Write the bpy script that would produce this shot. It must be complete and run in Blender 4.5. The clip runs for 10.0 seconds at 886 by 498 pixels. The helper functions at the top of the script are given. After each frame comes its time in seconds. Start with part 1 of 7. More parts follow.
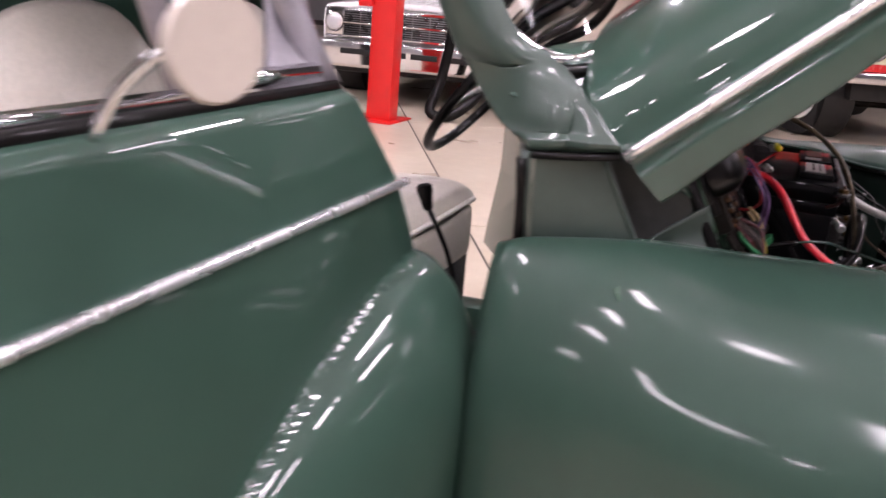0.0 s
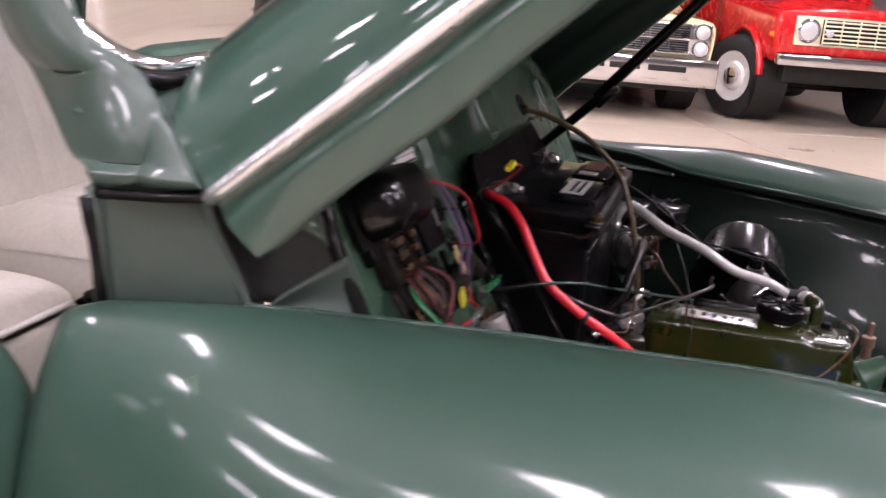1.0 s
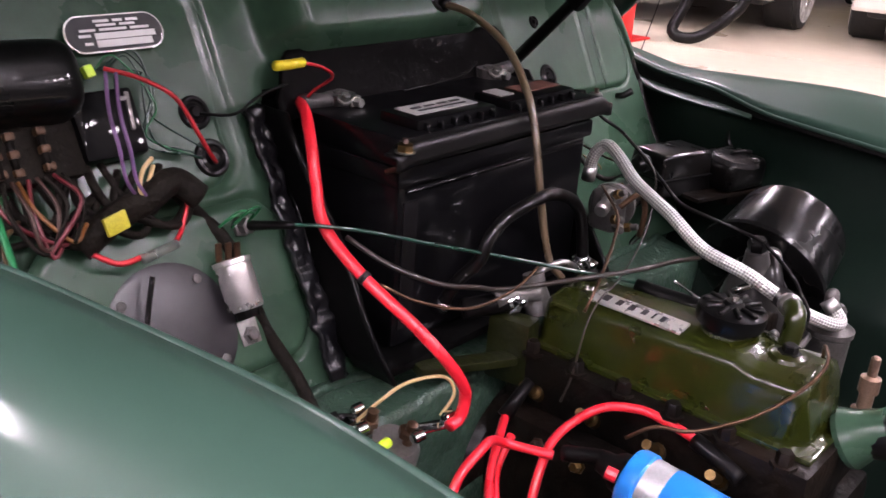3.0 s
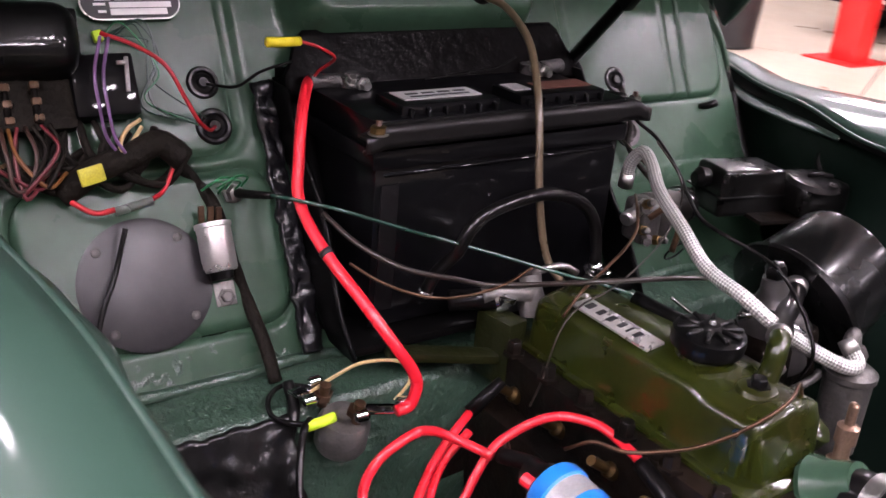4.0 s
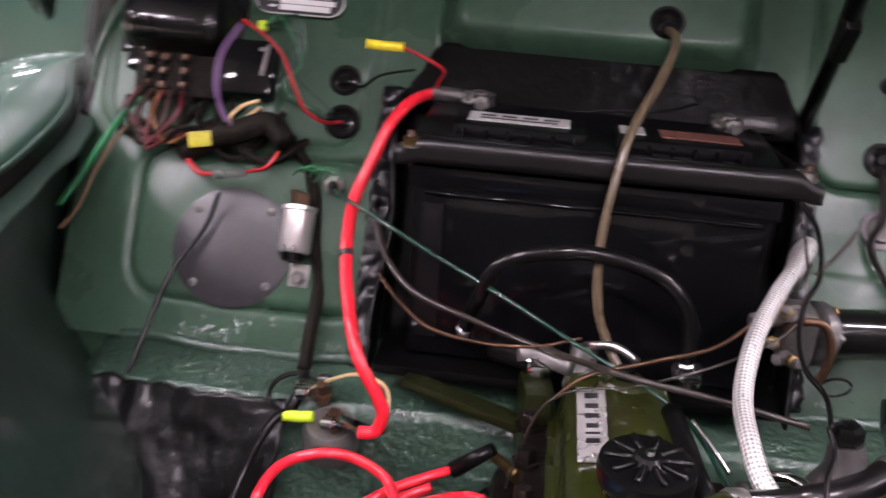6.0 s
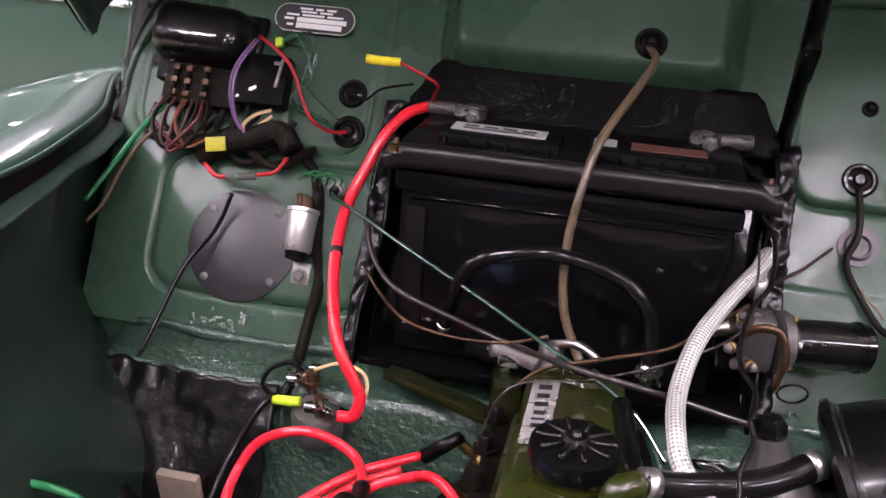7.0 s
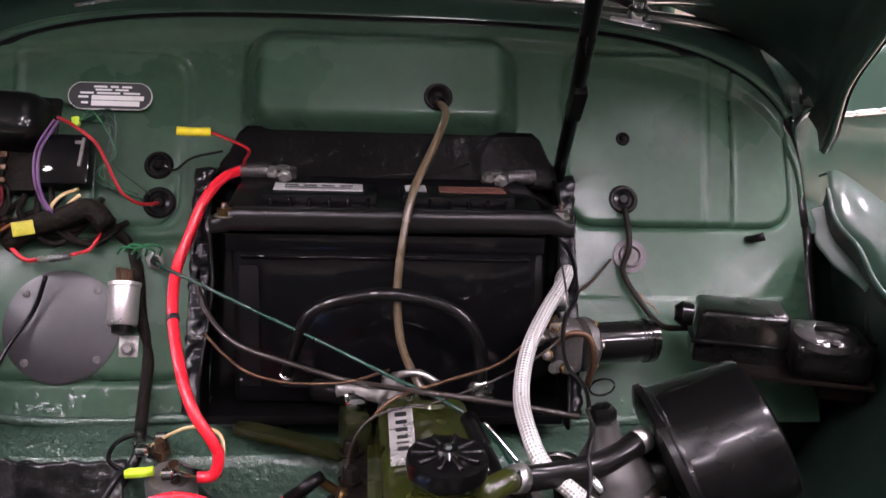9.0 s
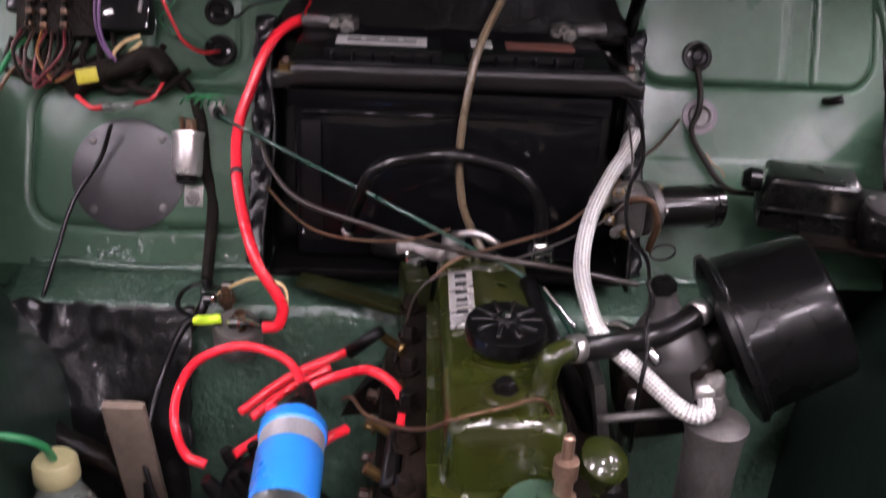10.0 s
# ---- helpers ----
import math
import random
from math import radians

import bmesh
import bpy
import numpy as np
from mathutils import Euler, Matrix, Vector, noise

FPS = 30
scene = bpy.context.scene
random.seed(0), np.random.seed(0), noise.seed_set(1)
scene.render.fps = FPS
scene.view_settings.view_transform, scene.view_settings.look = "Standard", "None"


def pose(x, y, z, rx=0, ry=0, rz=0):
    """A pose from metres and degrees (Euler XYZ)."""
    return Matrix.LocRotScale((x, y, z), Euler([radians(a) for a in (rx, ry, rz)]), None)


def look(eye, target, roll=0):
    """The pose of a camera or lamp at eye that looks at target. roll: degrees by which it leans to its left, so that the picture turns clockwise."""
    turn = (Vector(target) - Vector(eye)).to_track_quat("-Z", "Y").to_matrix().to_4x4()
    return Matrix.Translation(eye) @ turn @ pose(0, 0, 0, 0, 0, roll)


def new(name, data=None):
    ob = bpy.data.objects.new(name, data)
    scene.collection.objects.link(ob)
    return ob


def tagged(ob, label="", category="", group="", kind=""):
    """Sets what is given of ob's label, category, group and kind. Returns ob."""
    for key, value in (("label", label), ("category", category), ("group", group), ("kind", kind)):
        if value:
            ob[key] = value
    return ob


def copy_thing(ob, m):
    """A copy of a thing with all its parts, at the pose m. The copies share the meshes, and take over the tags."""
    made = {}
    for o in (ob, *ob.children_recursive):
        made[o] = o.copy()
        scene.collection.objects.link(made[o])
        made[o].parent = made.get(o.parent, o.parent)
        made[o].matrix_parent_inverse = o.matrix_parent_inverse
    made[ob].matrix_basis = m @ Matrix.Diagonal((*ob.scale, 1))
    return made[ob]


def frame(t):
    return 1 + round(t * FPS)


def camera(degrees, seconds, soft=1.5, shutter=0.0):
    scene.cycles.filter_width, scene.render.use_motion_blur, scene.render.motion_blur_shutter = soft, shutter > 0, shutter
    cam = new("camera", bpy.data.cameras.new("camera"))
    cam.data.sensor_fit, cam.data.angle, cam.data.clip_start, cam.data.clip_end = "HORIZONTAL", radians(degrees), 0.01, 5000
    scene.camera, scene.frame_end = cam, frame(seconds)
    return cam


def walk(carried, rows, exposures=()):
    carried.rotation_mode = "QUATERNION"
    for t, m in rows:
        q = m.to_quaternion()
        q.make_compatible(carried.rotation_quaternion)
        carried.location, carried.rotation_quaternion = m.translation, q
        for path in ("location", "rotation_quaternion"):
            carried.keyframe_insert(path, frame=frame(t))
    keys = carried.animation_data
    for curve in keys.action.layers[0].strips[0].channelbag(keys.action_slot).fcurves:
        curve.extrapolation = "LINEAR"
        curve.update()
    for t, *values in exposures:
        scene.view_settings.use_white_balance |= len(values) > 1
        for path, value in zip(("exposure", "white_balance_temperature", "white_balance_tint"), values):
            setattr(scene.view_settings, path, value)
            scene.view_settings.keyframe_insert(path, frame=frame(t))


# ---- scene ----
cam = camera(50.0, 10.0, shutter=0.4)
PATH = [
    (0.0, pose(-1.7526, 0.0971, 1.2158, 74.15, -4.59, -69.83)),
    (0.5, pose(-1.5193, -0.0430, 1.2284, 73.56, -5.70, -70.10)),
    (1.0, pose(-1.3404, -0.1621, 1.2436, 73.16, -4.57, -71.98)),
    (1.5, pose(-1.1651, -0.2975, 1.2316, 72.33, -4.06, -65.52)),
    (2.0, pose(-1.0516, -0.4033, 1.2173, 70.72, -3.24, -60.48)),
    (2.5, pose(-0.9120, -0.4982, 1.2007, 69.18, -4.15, -55.16)),
    (3.0, pose(-0.7893, -0.5810, 1.1920, 67.86, -3.88, -48.59)),
    (3.2, pose(-0.7780, -0.5900, 1.1920, 67.20, -3.80, -48.90)),
    (4.3, look((-0.504, -0.798, 1.190), (0.399, 0.819, 0.435), 4.5)),
    (4.5, pose(-0.4248, -0.8116, 1.1785, 68.25, -3.47, -24.98)),
    (5.0, pose(-0.2445, -0.7889, 1.1747, 68.39, -4.01, -18.21)),
    (5.5, pose(-0.1520, -0.7746, 1.1692, 68.55, -3.02, -9.82)),
    (6.0, pose(-0.0579, -0.8184, 1.1752, 68.04, -3.96, 7.18)),
    (6.2, look((-0.003, -0.835, 1.179), (-0.353, 0.989, 0.437), 4.4)),
    (7.3, look((0.047, -0.876, 1.167), (-0.300, 0.979, 0.505), 4.2)),
    (7.5, pose(0.0480, -0.8809, 1.1563, 71.50, -3.12, 10.28)),
    (8.0, pose(0.0164, -0.8975, 1.1550, 72.60, -1.01, 3.09)),
    (8.5, pose(-0.0167, -0.9339, 1.1657, 73.50, -1.25, -3.64)),
    (9.0, pose(-0.0381, -0.9504, 1.1912, 73.56, -2.32, -4.66)),
    (9.5, pose(-0.0428, -0.9386, 1.2167, 70.35, -2.07, -2.27)),
    (10.0, pose(-0.0442, -0.9318, 1.2189, 63.07, -2.55, -0.93)),
]
# the clip's camera opens up a little over the dark engine bay
walk(cam, PATH, exposures=[(0.0, -0.70), (0.5, -0.58), (1.0, -0.36), (1.5, -0.10), (2.0, 0.2), (3.2, 0.16), (4.5, 0.22), (6.0, 0.35), (8.0, 0.26), (9.0, 0.34), (10.0, 0.15)])

# ---- light ----
world = bpy.data.worlds.new("world")
scene.world = world
world.use_nodes = True
world.node_tree.nodes["Background"].inputs[0].default_value = (0.9, 0.95, 1.0, 1)
world.node_tree.nodes["Background"].inputs[1].default_value = 0.005
scene.view_settings.exposure = 0.0
LAMP = 140.0          # brightness of the diffusers


# ---- materials ----
def mat(name, color, rough=0.5, metal=0.0, coat=0.0, var=0.12, scale=12.0, bump=0.0, bump_scale=60.0,
        dirt=None, dirt_amount=0.0, dirt_scale=5.0, spec=0.5, rough_var=0.08, coat_rough=0.05, transmission=0.0):
    """A principled surface with colour variation at two scales, uneven gloss, stains and fine relief."""
    m = bpy.data.materials.new(name)
    m.use_nodes = True
    nt = m.node_tree
    b = nt.nodes["Principled BSDF"]
    co = nt.nodes.new("ShaderNodeTexCoord")
    n1 = nt.nodes.new("ShaderNodeTexNoise")
    n1.inputs["Scale"].default_value, n1.inputs["Detail"].default_value = scale, 6
    n2 = nt.nodes.new("ShaderNodeTexNoise")
    n2.inputs["Scale"].default_value, n2.inputs["Detail"].default_value = scale * 9, 4
    for n in (n1, n2):
        nt.links.new(co.outputs["Object"], n.inputs["Vector"])
    add = nt.nodes.new("ShaderNodeMath")
    add.operation = "ADD"
    nt.links.new(n1.outputs["Fac"], add.inputs[0])
    nt.links.new(n2.outputs["Fac"], add.inputs[1])
    ramp = nt.nodes.new("ShaderNodeMapRange")
    ramp.inputs["From Min"].default_value, ramp.inputs["From Max"].default_value = 0.6, 1.4
    ramp.inputs["To Min"].default_value, ramp.inputs["To Max"].default_value = 1 - var, 1 + var
    nt.links.new(add.outputs[0], ramp.inputs["Value"])
    mul = nt.nodes.new("ShaderNodeVectorMath")
    mul.operation = "SCALE"
    mul.inputs[0].default_value = color
    nt.links.new(ramp.outputs[0], mul.inputs["Scale"])
    out = mul.outputs[0]
    if dirt:
        n3 = nt.nodes.new("ShaderNodeTexNoise")
        n3.inputs["Scale"].default_value, n3.inputs["Detail"].default_value = dirt_scale, 8
        n3.inputs["Roughness"].default_value = 0.65
        nt.links.new(co.outputs["Object"], n3.inputs["Vector"])
        r3 = nt.nodes.new("ShaderNodeMapRange")
        r3.inputs["From Min"].default_value, r3.inputs["From Max"].default_value = 0.44, 0.78
        r3.inputs["To Min"].default_value, r3.inputs["To Max"].default_value = 0.0, dirt_amount
        nt.links.new(n3.outputs["Fac"], r3.inputs["Value"])
        mix = nt.nodes.new("ShaderNodeMix")
        mix.data_type = "RGBA"
        nt.links.new(r3.outputs[0], mix.inputs["Factor"])
        nt.links.new(out, mix.inputs["A"])
        mix.inputs["B"].default_value = (*dirt, 1)
        out = mix.outputs["Result"]
    nt.links.new(out, b.inputs["Base Color"])
    rr = nt.nodes.new("ShaderNodeMapRange")
    rr.inputs["From Min"].default_value, rr.inputs["From Max"].default_value = 0.3, 0.7
    rr.inputs["To Min"].default_value, rr.inputs["To Max"].default_value = max(rough - rough_var, 0.02), rough + rough_var
    nt.links.new(n1.outputs["Fac"], rr.inputs["Value"])
    nt.links.new(rr.outputs[0], b.inputs["Roughness"])
    b.inputs["Metallic"].default_value = metal
    b.inputs["Coat Weight"].default_value = coat
    b.inputs["Coat Roughness"].default_value = coat_rough
    b.inputs["Specular IOR Level"].default_value = spec
    b.inputs["Transmission Weight"].default_value = transmission
    if bump:
        n4 = nt.nodes.new("ShaderNodeTexNoise")
        n4.inputs["Scale"].default_value, n4.inputs["Detail"].default_value = bump_scale, 5
        nt.links.new(co.outputs["Object"], n4.inputs["Vector"])
        bp = nt.nodes.new("ShaderNodeBump")
        bp.inputs["Strength"].default_value, bp.inputs["Distance"].default_value = bump, 0.004
        nt.links.new(n4.outputs["Fac"], bp.inputs["Height"])
        nt.links.new(bp.outputs[0], b.inputs["Normal"])
        nt.links.new(bp.outputs[0], b.inputs["Coat Normal"])
    return m


def glow(name, color, power):
    m = bpy.data.materials.new(name)
    m.use_nodes = True
    b = m.node_tree.nodes["Principled BSDF"]
    b.inputs["Base Color"].default_value = (0.9, 0.9, 0.9, 1)
    b.inputs["Emission Color"].default_value = (*color, 1)
    b.inputs["Emission Strength"].default_value = power
    return m


def braid_mat():
    """Woven steel: two crossing diagonal strands along the hose's own coordinates."""
    m = mat("steel_braid", (0.74, 0.73, 0.70), 0.34, 0.5, var=0.08, scale=200)
    nt = m.node_tree
    b = nt.nodes["Principled BSDF"]
    uv = nt.nodes.new("ShaderNodeUVMap")
    sep = nt.nodes.new("ShaderNodeSeparateXYZ")
    nt.links.new(uv.outputs[0], sep.inputs[0])

    def op(kind, a, c):
        n = nt.nodes.new("ShaderNodeMath")
        n.operation = kind
        for k, w in enumerate((a, c)):
            if isinstance(w, float):
                n.inputs[k].default_value = w
            elif w is not None:
                nt.links.new(w, n.inputs[k])
        return n.outputs[0]
    turns = 2 * math.pi * 7
    one = op("SINE", op("MULTIPLY", op("ADD", sep.outputs[0], sep.outputs[1]), turns), None)
    two = op("SINE", op("MULTIPLY", op("SUBTRACT", sep.outputs[0], sep.outputs[1]), turns), None)
    weave = op("MULTIPLY", one, two)
    old = b.inputs["Base Color"].links[0].from_socket
    mix = nt.nodes.new("ShaderNodeMix")
    mix.data_type, mix.blend_type = "RGBA", "MULTIPLY"
    mix.inputs["Factor"].default_value = 1.0
    rng = nt.nodes.new("ShaderNodeMapRange")
    rng.inputs["From Min"].default_value, rng.inputs["From Max"].default_value = -0.5, 0.3
    rng.inputs["To Min"].default_value, rng.inputs["To Max"].default_value = 0.45, 1.0
    nt.links.new(weave, rng.inputs["Value"])
    nt.links.new(old, mix.inputs["A"])
    nt.links.new(rng.outputs[0], mix.inputs["B"])
    nt.links.new(mix.outputs["Result"], b.inputs["Base Color"])
    bp = nt.nodes.new("ShaderNodeBump")
    bp.inputs["Strength"].default_value, bp.inputs["Distance"].default_value = 0.6, 0.0008
    nt.links.new(weave, bp.inputs["Height"])
    nt.links.new(bp.outputs[0], b.inputs["Normal"])
    return m


GREEN = mat("green_paint", (0.029, 0.061, 0.045), 0.34, coat=1.0, var=0.05, scale=3, rough_var=0.04, bump=0.008, bump_scale=25, spec=0.14, coat_rough=0.03)
WINGP = mat("older_green_paint", (0.0255, 0.053, 0.039), 0.36, coat=0.38, var=0.06, scale=3, rough_var=0.05, bump=0.010, bump_scale=18, spec=0.15, coat_rough=0.09)
BAY = mat("bay_green_paint", (0.035, 0.074, 0.045), 0.34, coat=0.16, coat_rough=0.18, spec=0.22, var=0.20, scale=7, bump=0.11, bump_scale=38, rough_var=0.14,
          dirt=(0.022, 0.038, 0.027), dirt_amount=0.25, dirt_scale=9)
# grubby green paints with the bay's shade put into the base colour
NEARIN = mat("grubby_shaded_inner_wing_paint", (0.010, 0.020, 0.0145), 0.40, coat=0.22, spec=0.25, var=0.25, scale=6, bump=0.12, dirt=(0.006, 0.009, 0.007), dirt_amount=0.6, dirt_scale=6)
INNER = mat("dirty_shaded_inner_wing_paint", (0.0065, 0.014, 0.010), 0.42, coat=0.18, spec=0.14, var=0.2, scale=6, bump=0.1, dirt=(0.009, 0.014, 0.012), dirt_amount=0.7, dirt_scale=5)
HOLLOW = mat("dirty_recess_paint", (0.062, 0.066, 0.060), 0.6, var=0.35, scale=4, bump=0.15, dirt=(0.045, 0.046, 0.042), dirt_amount=0.5, dirt_scale=6)
CREAMP = mat("cream_mirror_back", (0.40, 0.36, 0.31), 0.4, coat=0.3, var=0.06)
GREYGREENG = mat("semi_gloss_green_paint", (0.032, 0.054, 0.042), 0.36, coat=0.35, coat_rough=0.08, spec=0.35, var=0.08, scale=5, bump=0.03)
GREYGREEN = mat("unpolished_green_paint", (0.040, 0.062, 0.050), 0.48, var=0.15, scale=5, bump=0.08, dirt=(0.04, 0.045, 0.04), dirt_amount=0.5)
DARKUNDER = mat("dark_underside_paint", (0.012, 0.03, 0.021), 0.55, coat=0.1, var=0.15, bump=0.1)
OLIVE = mat("olive_engine_paint", (0.018, 0.024, 0.003), 0.30, coat=0.9, coat_rough=0.05, var=0.25, scale=15, bump=0.35, bump_scale=26, spec=0.25,
            dirt=(0.016, 0.011, 0.003), dirt_amount=0.7, dirt_scale=14)
OLIVED = mat("greasy_olive_paint", (0.010, 0.012, 0.003), 0.4, coat=0.5, var=0.4, scale=25, spec=0.2, bump=0.6, bump_scale=60)
BLACK = mat("black_gloss_paint", (0.003, 0.003, 0.003), 0.35, coat=0.32, spec=0.06, var=0.2, bump=0.05, bump_scale=40)
DRUM = mat("black_drum_enamel", (0.003, 0.003, 0.003), 0.26, coat=0.15, coat_rough=0.10, spec=0.19, var=0.2, bump=0.015, bump_scale=20)
SEALER = mat("green_seam_sealer", (0.036, 0.070, 0.048), 0.34, coat=1.0, coat_rough=0.03, spec=0.4, var=0.15, scale=8, bump=1.0, bump_scale=120)
COVERM = mat("black_moulded_cover", (0.003, 0.003, 0.003), 0.35, coat=0.5, coat_rough=0.09, spec=0.08, var=0.2, bump=0.25, bump_scale=22)
GLOSSB = mat("gloss_black_enamel", (0.003, 0.003, 0.003), 0.3, coat=0.85, coat_rough=0.07, spec=0.1, var=0.3, bump=0.10, bump_scale=45, dirt=(0.012, 0.010, 0.008), dirt_amount=0.5, dirt_scale=20)
BLACKM = mat("black_matt_plastic", (0.003, 0.003, 0.0035), 0.45, var=0.2, spec=0.05, coat=0.34, coat_rough=0.03, bump=0.05, bump_scale=60)
TRAY = mat("black_tray_coating", (0.0022, 0.0022, 0.0022), 0.5, var=0.3, spec=0.04, coat=0.13, coat_rough=0.05, bump=0.05, bump_scale=35)
SEALBLK = mat("wet_black_sealer", (0.006, 0.006, 0.007), 0.35, coat=0.6, coat_rough=0.03, spec=0.05, var=0.3, scale=30, bump=0.7, bump_scale=55)
TRAYTOP = mat("dull_black_coating", (0.0030, 0.0027, 0.0027), 0.6, var=0.5, spec=0.03, coat=0.02, coat_rough=0.05, bump=0.35, bump_scale=60)
RINGM = mat("dull_plated_ring", (0.085, 0.075, 0.082), 0.45, 0.4, var=0.35, scale=40, bump=0.2)
GREYSTRIP = mat("dull_grey_plastic", (0.0055, 0.005, 0.0055), 0.5, var=0.2, spec=0.10, coat=0.2, coat_rough=0.05)
BITUMEN = mat("crumpled_bitumen", (0.004, 0.004, 0.004), 0.4, spec=0.10, coat=0.45, coat_rough=0.07, var=0.4, scale=20, bump=0.6, bump_scale=45)
BARM = mat("worn_black_angle_iron", (0.007, 0.0065, 0.0065), 0.38, spec=0.22, coat=0.15, coat_rough=0.2, var=0.4, scale=25, bump=0.08, bump_scale=60)
# metal of the bright strips, also the painted-in highlight of the bonnet crease
BRIGHT = mat("worn_strip_and_crease_highlight", (0.86, 0.86, 0.87), 0.26, 0.85, var=0.05)
RUBBER = mat("black_rubber", (0.004, 0.0036, 0.0036), 0.45, spec=0.07, coat=0.20, coat_rough=0.10, var=0.2, bump=0.1)
HOSEM = mat("shiny_black_hose", (0.004, 0.0036, 0.0036), 0.4, spec=0.10, coat=0.55, coat_rough=0.12, var=0.2, bump=0.05)
GREASE = mat("greasy_black_iron", (0.004, 0.0035, 0.003), 0.55, spec=0.05, coat=0.18, coat_rough=0.07, var=0.4, scale=20, bump=0.7, bump_scale=70,
             dirt=(0.022, 0.013, 0.008), dirt_amount=0.6, dirt_scale=12)
DIMCHROME = mat("dull_grille_metal", (0.30, 0.30, 0.31), 0.3, 0.9, var=0.1)
CHROME = mat("chrome", (0.82, 0.82, 0.84), 0.08, 1.0, var=0.03, rough_var=0.04)
STEEL = mat("dull_steel", (0.55, 0.54, 0.52), 0.33, 1.0, var=0.15, scale=30, bump=0.1)
ALU = mat("bright_aluminium", (0.66, 0.64, 0.62), 0.32, 0.8, var=0.08, scale=40)
CAST = mat("cast_aluminium", (0.22, 0.21, 0.20), 0.4, 0.7, var=0.25, scale=30, bump=0.3, bump_scale=120)
CASTD = mat("grubby_cast_alloy", (0.10, 0.095, 0.09), 0.45, 0.6, var=0.35, scale=30, bump=0.35, bump_scale=120)
FUSECLIP = mat("brown_fuse_clip", (0.062, 0.030, 0.012), 0.42, 0.4, var=0.5, scale=90, bump=0.3)
COPPER = mat("copper_pipe", (0.105, 0.060, 0.036), 0.38, 0.8, var=0.35, scale=40)
LEAD = mat("dull_lead", (0.085, 0.08, 0.078), 0.42, 0.5, var=0.45, scale=60, bump=0.7, bump_scale=130)
BELL = mat("satin_alloy", (0.065, 0.062, 0.060), 0.36, 0.45, var=0.15, scale=20, bump=0.08, bump_scale=150)
COVERG = mat("grubby_gloss_black", (0.012, 0.011, 0.011), 0.4, coat=1.0, coat_rough=0.05, spec=0.3, var=0.5, scale=35, bump=0.5, bump_scale=60)
FITTING = mat("dull_copper_fitting", (0.24, 0.155, 0.11), 0.36, 0.7, var=0.3, scale=50)
RUST = mat("rusty_steel", (0.045, 0.020, 0.011), 0.6, 0.2, var=0.5, scale=30, bump=0.6, coat=0.3)
BRASS = mat("tarnished_brass", (0.15, 0.095, 0.038), 0.38, 0.9, var=0.35, scale=60)
RED = mat("red_cable", (0.72, 0.018, 0.035), 0.3, coat=0.2, var=0.08)
REDW = mat("red_wire", (0.42, 0.014, 0.022), 0.4)
YELLOW = mat("yellow_sleeve", (0.85, 0.72, 0.03), 0.4)
TAGY = mat("yellow_tape", (0.42, 0.38, 0.03), 0.45, var=0.3, scale=60)
LIME = mat("lime_sleeve", (0.55, 0.80, 0.03), 0.4)
GREENW = mat("green_wire", (0.016, 0.15, 0.050), 0.4)
DGREENW = mat("dark_green_cable", (0.006, 0.035, 0.022), 0.3, coat=0.8, spec=0.4)
PURPLE = mat("purple_wire", (0.16, 0.085, 0.20), 0.45)
CREAM = mat("cream_wire", (0.62, 0.45, 0.22), 0.45)
TAN = mat("tan_wire", (0.10, 0.06, 0.025), 0.5)
BROWNW = mat("brown_wire", (0.034, 0.014, 0.009), 0.5, var=0.35)
MAROON = mat("maroon_wire", (0.085, 0.008, 0.012), 0.45, var=0.3)
ORANGEW = mat("orange_brown_wire", (0.15, 0.060, 0.014), 0.45, var=0.3)
HARNESS = mat("cloth_harness_tape", (0.008, 0.0062, 0.0042), 0.75, spec=0.15, var=0.5, scale=40, bump=0.6, bump_scale=160)
BROWNC = mat("brown_black_cable", (0.010, 0.0075, 0.006), 0.55, spec=0.15, var=0.3)
BROWNP = mat("brown_plastic_tube", (0.10, 0.075, 0.045), 0.3, var=0.2, coat=0.3)
GREYP = mat("grey_tube", (0.022, 0.017, 0.014), 0.35, var=0.25, coat=0.3)
BRAID = braid_mat()
BLUE = mat("blue_enamel", (0.02, 0.22, 0.72), 0.3, coat=0.5, var=0.06)
SILVERL = mat("silver_band", (0.45, 0.45, 0.46), 0.45, 0.6, var=0.2, scale=40)
PLATE = mat("bright_name_plate", (0.70, 0.69, 0.66), 0.30, 0.7, var=0.12, scale=60)
WHITEP = mat("white_label", (0.36, 0.36, 0.35), 0.45, var=0.1, scale=60)
PRINT = mat("white_print", (0.75, 0.75, 0.74), 0.4, var=0.05)
INK = mat("black_ink", (0.01, 0.01, 0.012), 0.5)
DISC = mat("grey_blanking_plate", (0.014, 0.0125, 0.015), 0.42, 0.0, coat=0.30, coat_rough=0.25, spec=0.40, var=0.6, scale=9, bump=0.12, bump_scale=14, dirt=(0.010, 0.009, 0.010), dirt_amount=0.85, dirt_scale=9)
LEATHER = mat("grey_beige_leather", (0.46, 0.435, 0.375), 0.42, var=0.10, scale=10, bump=0.25, bump_scale=90)
PIPING = mat("pale_piping", (0.55, 0.53, 0.48), 0.5)
DARKIN = mat("dark_carpet", (0.012, 0.013, 0.013), 0.9, var=0.3, bump=0.5, bump_scale=200)
BOTTLE = mat("clear_bottle_plastic", (0.22, 0.25, 0.22), 0.25, var=0.1, transmission=0.6)
CAPW = mat("ivory_cap", (0.27, 0.25, 0.13), 0.4, var=0.08)
